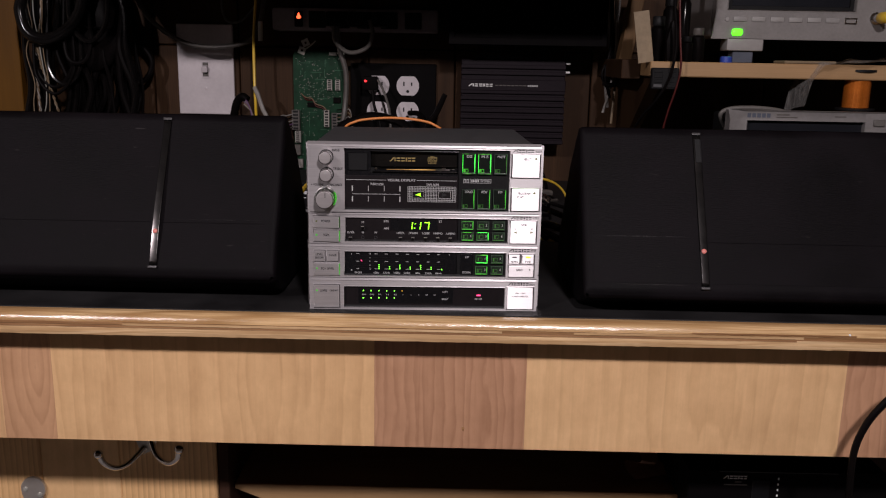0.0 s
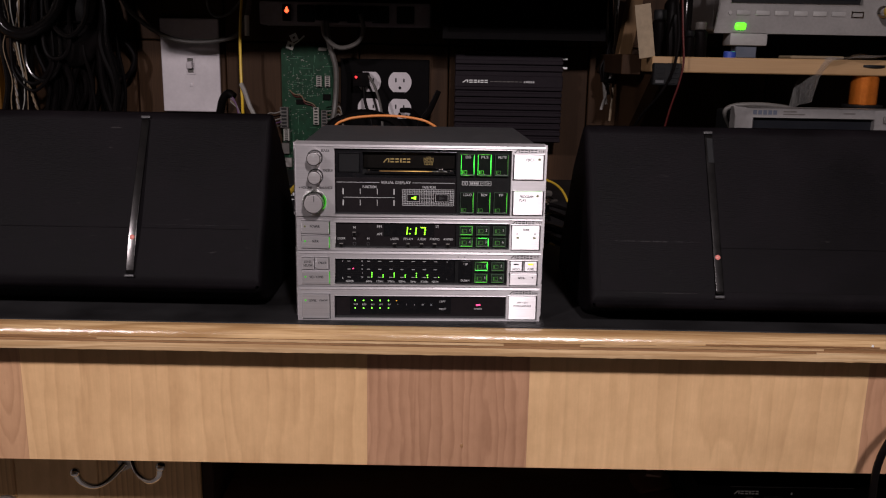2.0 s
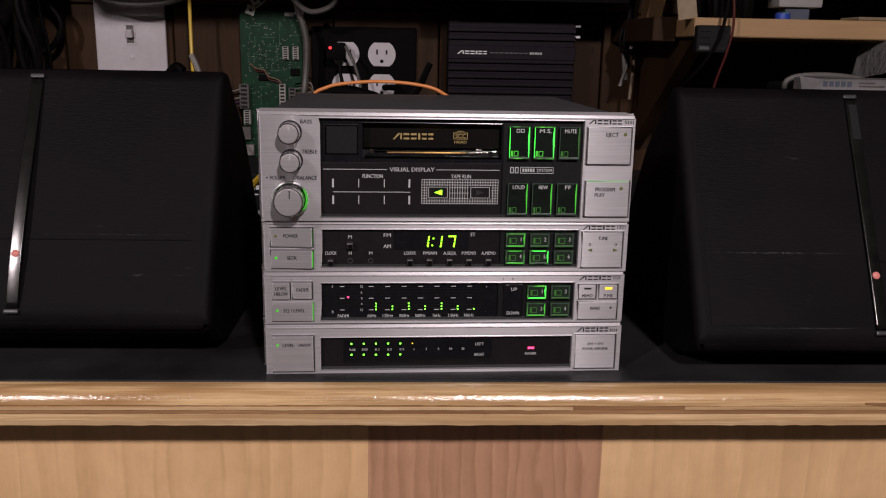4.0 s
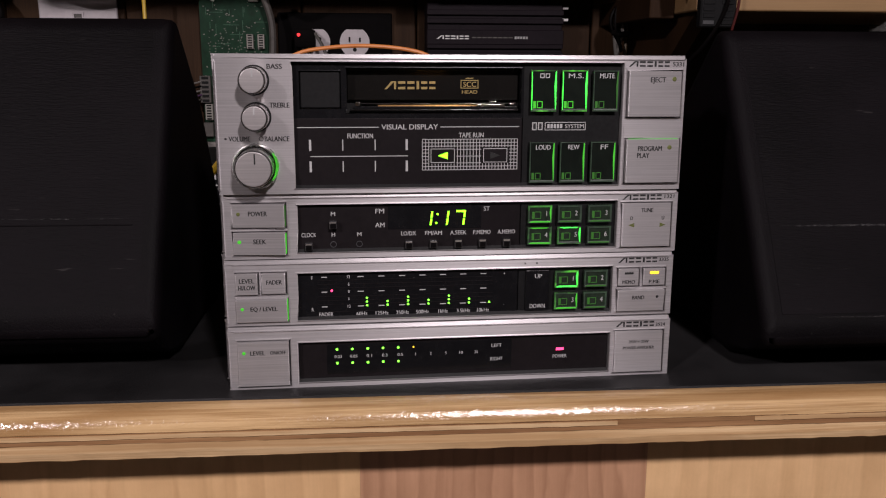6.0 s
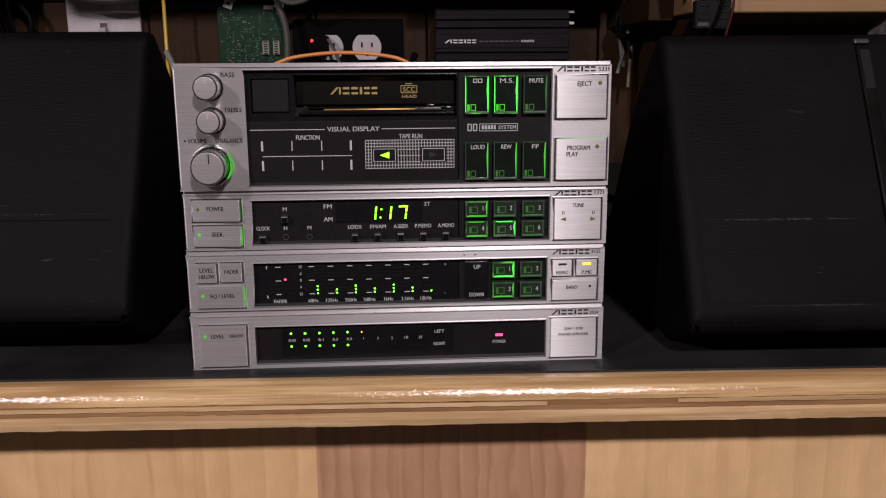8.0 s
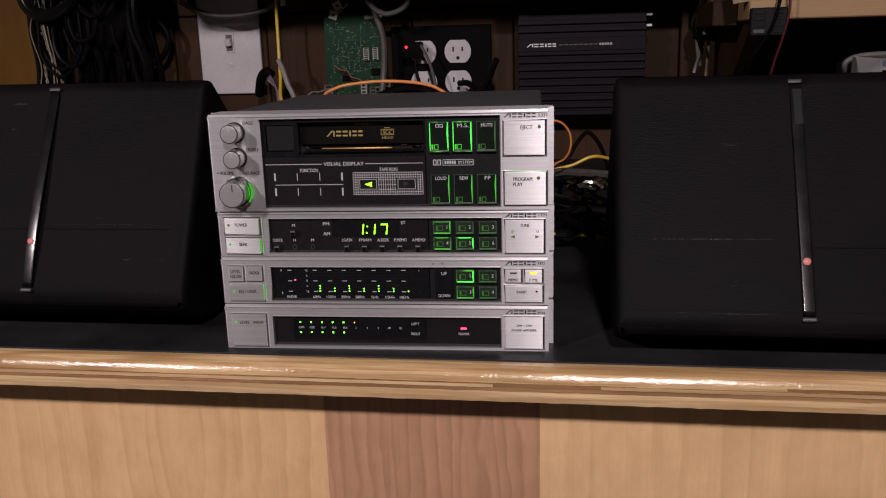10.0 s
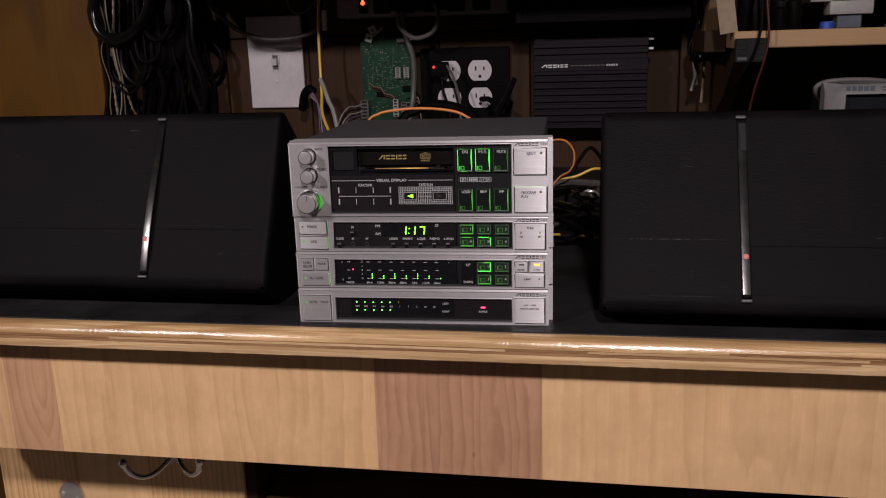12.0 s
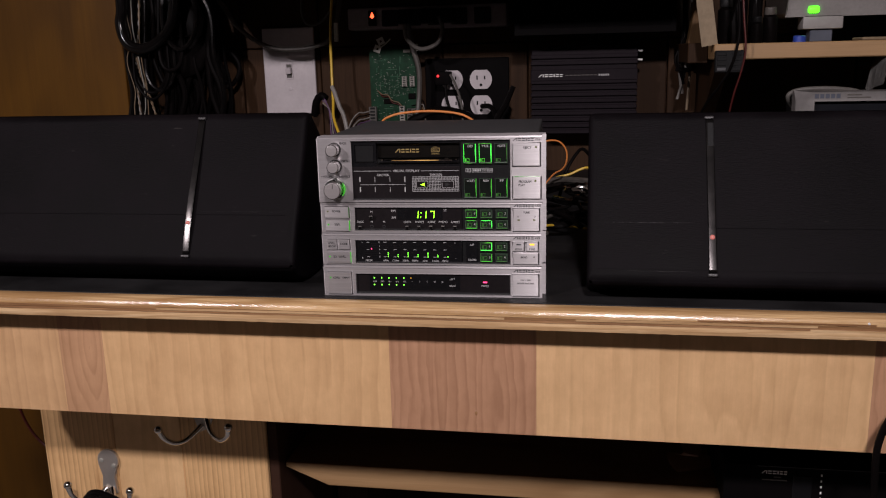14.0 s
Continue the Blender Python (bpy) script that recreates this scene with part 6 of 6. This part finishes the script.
term = thing("terminal_block", "dark terminal block hung on the shelf edge", "terminal block", pose(0.294, 0.4995, 1.0745))
part("body", box(-0.0175, 0.0175, -0.011, 0, -0.0140, 0.0135, 0.0012), SATIN, term)
for k in range(4):
    part("clamp", box(-0.0150, -0.004, -0.0118, -0.0105, -0.0115 + k * 0.0062, -0.0075 + k * 0.0062, 0.0004), SATIN if k else STEEL, term)
    part("clamp", box(0.003, 0.0145, -0.0118, -0.0105, -0.0115 + k * 0.0062, -0.0075 + k * 0.0062, 0.0004), SATIN, term)
cord("red_wire", [(0.301, 0.486, 1.245), (0.303, 0.486, 1.194), (0.308, 0.485, 1.131), (0.312, 0.485, 1.089), (0.308, 0.487, 1.060), (0.301, 0.492, 1.030), (0.296, 0.50, 0.99), (0.29, 0.51, 0.905)], 0.0013, CORD_RED, "red test wire hanging over the shelf edge")
cord("black_wire", [(0.293, 0.484, 1.245), (0.295, 0.484, 1.194), (0.303, 0.483, 1.124), (0.301, 0.482, 1.090), (0.295, 0.485, 1.067), (0.284, 0.495, 1.044), (0.271, 0.52, 1.019), (0.262, 0.55, 0.98), (0.26, 0.56, 0.905)], 0.0018, RUBBER, "black test wire hanging over the shelf edge")
clip = thing("test_clip", "black test clip lying against the bottles", "clip", pose(0.305, 0.515, 1.0962))
part("jaw", prism([(-0.006, 0.0), (0.007, 0.0), (0.010, 0.030), (0.004, 0.052), (-0.002, 0.052), (-0.008, 0.026)], -0.006, 0.006, "xz", 0.002), RUBBER, clip, smooth=True)

meter = thing("bench_meter", "pale grey bench meter with carrying handle behind the loudspeaker", "bench meter", pose(0.363, 0.430, 0.9002))
part("case", box(0.012, 0.246, 0.010, 0.110, 0.012, 0.131, 0.004, 2), SATIN, meter, "dark case")
part("front_panel", plate(-0.002, 0.257, 0.010, 0.1385, -0.006, 0.0098, [(0.020, 0.165, 0.030, 0.1265)], 0.002), PALE, meter, "pale front panel", True)
part("display", box(0.0195, 0.1655, 0.000, 0.006, 0.0295, 0.127), LCD, meter, "dark display")
bars([(0.020 + 0.006 * k, 0.0245 + 0.006 * k, 0.1300, 0.1352) for k in range(5)], -0.0061, BLUEGREY, meter)
bars([(0.056, 0.072, 0.1330, 0.1346), (0.056, 0.082, 0.1300, 0.1314), (0.128, 0.142, 0.1318, 0.1332)], -0.0061, CORD_GREY, meter)
for k in range(4):
    part("key", box(0.176 + 0.019 * k, 0.190 + 0.019 * k, -0.0085, -0.005, 0.1215, 0.1300, 0.001), PLASTIC_GREY, meter, "", True)
part("handle", tube([(0.012, 0.050, 0.112), (-0.002, 0.030, 0.128), (0.0, 0.026, 0.1355), (0.014, 0.024, 0.1395), (0.045, 0.024, 0.1400), (0.074, 0.026, 0.1365), (0.084, 0.030, 0.130)], 0.0028, 10), PLASTIC_GREY, meter, "grey carrying handle", True)
for x in (0.03, 0.21):
    part("foot", lathe([(0, 0.009), (0.0125, 0.010)], 16, "z", (x, 0.04, 0)), RUBBER, meter)
    part("foot", lathe([(0, 0.009), (0.0125, 0.010)], 16, "z", (x, 0.095, 0)), RUBBER, meter)

spool = thing("copper_spool", "spool of enamelled copper wire standing on the meter", "wire spool", pose(0.558, 0.520, 1.0365))
part("core", lathe([(0, 0.024), (0.0015, 0.0245), (0.003, 0.0245), (0.0035, 0.012)], 32, "z"), SATIN, spool, "dark flange", True)
part("winding", lathe([(0.0036, 0.0165)] + [(0.0036 + 0.0011 * k, 0.0168 + 0.0003 * (k % 2)) for k in range(42)] + [(0.050, 0.0165)], 32, "z"), COPPER, spool, "bright copper winding", True)
part("flange", lathe([(0.0502, 0.012), (0.0505, 0.0245), (0.0535, 0.0245), (0.0540, 0.010)], 32, "z"), SATIN, spool, "dark flange", True)
FILM, fn, fl, fb = material("crumpled_clear_film", 0.25, 0, (0.75, 0.73, 0.70))
fb.inputs["Alpha"].default_value = 0.22
fw = noise_tex(fn, fl, coords(fn, fl, (1, 1, 1)), 90, 3.0)
bump(fn, fl, fb, fw, 0.8, 0.004)
bag = bmesh.new()
cols, rws = 26, 12
grid = []
for i in range(cols + 1):
    s = i / cols
    row = []
    for j in range(rws + 1):
        w = j / rws
        # drapes from the shelf edge over the spool and down onto the meter
        x = 0.474 + 0.155 * s
        z = 1.042 + 0.056 * min(1.0, s * 7.0) ** 0.5 + 0.010 * s - 0.006 * w
        y = 0.475 + 0.070 * w
        n3 = noise.noise_vector(Vector((x * 38, y * 38, 2.7))) * 0.0055
        row.append(bag.verts.new((x + n3.x, y + n3.y, z + n3.z)))
    grid.append(row)
for i in range(cols):
    for j in range(rws):
        bag.faces.new((grid[i][j], grid[i + 1][j], grid[i + 1][j + 1], grid[i][j + 1]))
bmesh.ops.solidify(bag, geom=list(bag.faces), thickness=0.0003)
tagged(part("plastic_bag", bag, FILM, None, smooth=True), "crumpled clear plastic bag draped over the copper spool", "plastic bag")

# ---- loose things round the stack ----
cord("orange_wire", [(-0.098, 0.206, 0.985), (-0.090, 0.206, 1.022), (-0.078, 0.204, 1.0315), (-0.060, 0.202, 1.0350), (-0.038, 0.200, 1.0362), (-0.015, 0.200, 1.0345), (0.001, 0.200, 1.0300), (0.014, 0.202, 1.018), (0.03, 0.206, 0.985)], 0.0012, CORD_ORANGE, "orange wire arching behind the cassette deck")
cord("orange_wire", [(0.050, 0.262, 0.985), (0.072, 0.266, 0.997), (0.088, 0.268, 0.9985), (0.097, 0.270, 0.990), (0.0985, 0.272, 0.978), (0.094, 0.270, 0.968), (0.082, 0.266, 0.960), (0.06, 0.25, 0.93), (0.05, 0.24, 0.9025)], 0.0009, CORD_ORANGE, "orange wire looped beside the stack")
cord("yellow_wire", [(0.060, 0.30, 0.935), (0.081, 0.330, 0.948), (0.100, 0.335, 0.953), (0.122, 0.340, 0.960), (0.15, 0.36, 0.945), (0.17, 0.38, 0.905)], 0.0014, CORD_YELLOW, "yellow wire lying across the cable pile")
cord("yellow_wire", [(0.055, 0.20, 0.910), (0.078, 0.215, 0.916), (0.100, 0.23, 0.913), (0.13, 0.25, 0.905)], 0.0013, CORD_YELLOW, "yellow wire lying on the bench")
cord("yellow_wire", [(-0.145, 0.230, 0.945), (-0.132, 0.215, 0.962), (-0.118, 0.200, 0.974), (-0.10, 0.190, 0.978), (-0.085, 0.195, 0.97)], 0.0024, CORD_YELLOW, "yellow wire between loudspeaker and stack")
random.seed(23)
for k in range(16):
    x, y = random.uniform(0.07, 0.13), random.uniform(0.21, 0.34)
    a = random.uniform(0, 6.28)
    z = 0.906 + 0.0028 * k
    pts = []
    for j in range(5):
        d = (j - 2) * random.uniform(0.022, 0.034)
        pts.append((x + math.cos(a) * d + random.uniform(-0.008, 0.008), y + math.sin(a) * d * 0.8 + random.uniform(-0.008, 0.008), max(0.904, z + random.uniform(-0.004, 0.006) - 0.004 * abs(j - 2))))
    cord("piled_cable", pts, random.choice((0.002, 0.003, 0.0038)), (RUBBER, RUBBER, HOSE, CORD_GREY)[k % 4], "dark cable heaped behind the stack", 8, group="heap of cables")
cord("black_wire", [(0.088, 0.34, 0.925), (0.094, 0.36, 0.950), (0.106, 0.365, 0.972), (0.116, 0.365, 0.978), (0.13, 0.37, 0.955), (0.14, 0.38, 0.905)], 0.0020, RUBBER, "stiff black wire bent upright in the heap")
foil = bmesh.new()
bmesh.ops.create_icosphere(foil, subdivisions=3, radius=0.012)
for v in foil.verts:
    v.co = Vector((v.co.x * 1.3, v.co.y, v.co.z * 0.6)) * (1 + 0.4 * noise.noise(v.co * 160))
bmesh.ops.translate(foil, verts=foil.verts, vec=(0.112, 0.275, 0.945))
tagged(part("crumpled_foil", foil, CHROME, None), "crumpled bit of shiny foil on the cable heap", "foil")
rear = thing("rear_stereo_unit", "black stereo unit with silver edge behind the stack", "stereo unit", pose(-0.145, 0.290, 0.9002))
part("case", box(-0.045, 0.045, 0.004, 0.120, 0.002, 0.056, 0.001), SATIN, rear)
part("edge_bar", box(-0.046, 0.046, -0.002, 0.0038, 0.024, 0.0265, 0.0004), SILVER, rear, "thin silver edge")
part("lower_panel", box(-0.045, 0.045, 0.0, 0.0038, 0.004, 0.0236, 0.0004), GLOSS, rear)
part("upper_panel", box(-0.045, 0.045, 0.0, 0.0038, 0.0270, 0.0550, 0.0004), GLOSS, rear)
bars([(-0.006, -0.001, 0.0440, 0.0475), (0.000, 0.004, 0.0440, 0.0475), (-0.004, 0.002, 0.0395, 0.0405)], -0.0001, PRINT_WHITE, rear)
part("foot", box(-0.04, 0.04, 0.01, 0.11, 0.0, 0.0019), RUBBER, rear)

# ---- under the bench ----


def prong(pts, parent, tip=True):
    part("prong", tube(pts, lambda s: 0.0036 - 0.0012 * math.sin(3.0 * s), 12), CHROME, parent, "bent chrome prong", True)
    if tip:
        bm = bmesh.new()
        bmesh.ops.create_uvsphere(bm, u_segments=14, v_segments=10, radius=0.0044)
        bmesh.ops.translate(bm, verts=bm.verts, vec=pts[-1])
        part("ball_tip", bm, CHROME, parent, smooth=True)


hook = thing("coat_hook", "double-pronged chrome coat hook screwed to the pine panel", "coat hook")
part("plate", prism([(-0.283, 0.765), (-0.266, 0.765), (-0.264, 0.728), (-0.270, 0.712), (-0.282, 0.706), (-0.287, 0.722)], 0.1268, 0.1298, "xz", 0.0008), NICKEL, hook)
prong([(-0.279, 0.128, 0.714), (-0.2842, 0.122, 0.7085), (-0.2920, 0.114, 0.7023), (-0.2995, 0.105, 0.7030), (-0.3073, 0.099, 0.7105), (-0.3113, 0.096, 0.7215)], hook)
prong([(-0.273, 0.128, 0.729), (-0.2695, 0.122, 0.7215), (-0.2620, 0.113, 0.7130), (-0.2489, 0.104, 0.7096), (-0.2380, 0.099, 0.7165), (-0.2340, 0.096, 0.7285)], hook)
hook = thing("coat_hook", "chrome coat hook with a coiled black cable on it", "coat hook")
plate_line = [(-0.3930 + 0.0124 * math.cos(a), 0.6672 + 0.0124 * math.sin(a)) for a in [radians(d) for d in range(-35, 216, 18)]] + [(-0.4000, 0.648), (-0.4040, 0.628), (-0.3850, 0.628), (-0.3880, 0.648)]
part("plate", prism(plate_line, 0.1262, 0.1298, "xz", 0.0008), NICKEL, hook, "rounded chrome base plate")
for x, z in ((-0.4005, 0.6668), (-0.3865, 0.6610)):
    part("screw", lathe([(0.1248, 0.0010), (0.1252, 0.0024), (0.1262, 0.0026)], 14, "y", (x, 0, z)), PALE_PIN, hook)
prong([(-0.397, 0.126, 0.634), (-0.404, 0.116, 0.628), (-0.414, 0.103, 0.630), (-0.4205, 0.097, 0.640), (-0.4225, 0.095, 0.6520)], hook)
prong([(-0.391, 0.126, 0.634), (-0.383, 0.116, 0.627), (-0.367, 0.103, 0.628), (-0.3540, 0.097, 0.638), (-0.3505, 0.095, 0.6500)], hook)
for k in range(5):
    z = 0.6390 - 0.004 * (k % 3)
    cord("coiled_cable", [(-0.421 + 0.002 * k, 0.108, 0.58), (-0.413 + 0.001 * k, 0.104, z - 0.012), (-0.400, 0.102, z + 0.003 * (k % 2)), (-0.382, 0.102, z + 0.002 * k % 0.005), (-0.366 - 0.001 * k, 0.104, z - 0.012), (-0.356 - 0.002 * k, 0.108, 0.58)], 0.0024, HOSE, "black cable coiled over the coat hook", 8, group="coil on the coat hook")

changer = thing("disc_changer", "black compact disc changer on a block under the bench", "disc player", pose(0.2510, 0.100, 0.6716) @ Matrix.Scale(0.932, 4))
part("case", box(0.0, 0.200, 0.004, 0.20, 0.0, 0.049, 0.0012), VOID, changer)
part("front", box(-0.001, 0.201, 0.0, 0.0038, 0.0, 0.050, 0.0010), VOID, changer)
# light caught by the lid's front edge, put in as a thin steel strip
part("top_trim", box(0.030, 0.150, -0.0006, 0.0002, 0.0482, 0.0488), STEEL, changer, "light along the lid's edge drawn as a thin grey line")
part("slot_window", box(0.064, 0.082, -0.0008, 0.0002, 0.016, 0.040, 0.0004), GLOSS, changer, "gloss black window")
maker_mark(0.0340, 0.0405, 0.0240, 0.0036, PRINT_BRIGHT, changer, -0.0001)
bars([(0.046, 0.053, 0.0365, 0.0380), (0.035, 0.0585, 0.0335, 0.0348)], -0.0001, CORD_GREY, changer)
bars([(0.0895, 0.0910, 0.0405 - 0.0062 * k, 0.0428 - 0.0062 * k) for k in range(6)], -0.0001, PRINT_BRIGHT, changer)
part("plinth", box(0.008, 0.200, 0.01, 0.20, -0.7200, -0.0002, 0.001), DARKWOOD, changer)
BRIGHT_SCREW = material("bright_screw", 0.35, 0.2, (0.85, 0.85, 0.83))[0]
KRAFT = speckled("brown_paper", (0.52, 0.34, 0.25), (0.62, 0.42, 0.32), 90, 0.6, 0, 0.3, 0.001)
paper = bmesh.new()
grid = []
for j in range(19):
    v = j / 18
    left, right = 0.213 + 0.007 * math.sin(v * 8.5), 0.232 + 0.026 * v + 0.006 * math.sin(v * 11 + 1)
    row = []
    for i in range(9):
        w = i / 8
        q = Vector((left + (right - left) * w, 0.172 + 0.010 * math.cos(v * 12.5) + 0.03 * w * v, 0.7035 - 0.0377 * v - 0.006 * w))
        row.append(paper.verts.new(q + noise.noise_vector(q * 90) * 0.0016 * (1 - v)))
    grid.append(row)
for v in grid[-1]:
    v.co.z = 0.6660
for j in range(18):
    for i in range(8):
        paper.faces.new((grid[j][i], grid[j + 1][i], grid[j + 1][i + 1], grid[j][i + 1]))
bmesh.ops.solidify(paper, geom=list(paper.faces), thickness=0.0004)
tagged(part("crumpled_paper", paper, KRAFT, None, smooth=True), "crumpled brown paper standing on the low shelf's end", "paper")
cord("front_cable", [(0.40, -0.034, 0.876), (0.367, -0.033, 0.858), (0.355, -0.032, 0.845), (0.343, -0.030, 0.825), (0.336, -0.030, 0.801), (0.337, -0.029, 0.762), (0.339, -0.026, 0.724), (0.345, -0.02, 0.60), (0.36, -0.02, 0.10), (0.37, -0.02, 0.004)], 0.0027, RUBBER, "black cable hanging down before the bench front")
cord("red_wire", [(-0.60, 0.25, 0.778), (-0.596, 0.25, 0.70), (-0.584, 0.25, 0.648), (-0.564, 0.25, 0.618), (-0.535, 0.25, 0.598), (-0.50, 0.25, 0.50), (-0.49, 0.26, 0.004)], 0.0018, CORD_RED, "thin red wire hanging under the bench")
tagged(part("screw_head", lathe([(EDGE_Y - 0.0108, 0.0007), (EDGE_Y - 0.0096, 0.0012)], 10, "y", (0.325, 0, 0.8935)), BRIGHT_SCREW, None, smooth=True), "tiny bright screw in the bench edge", "screw")
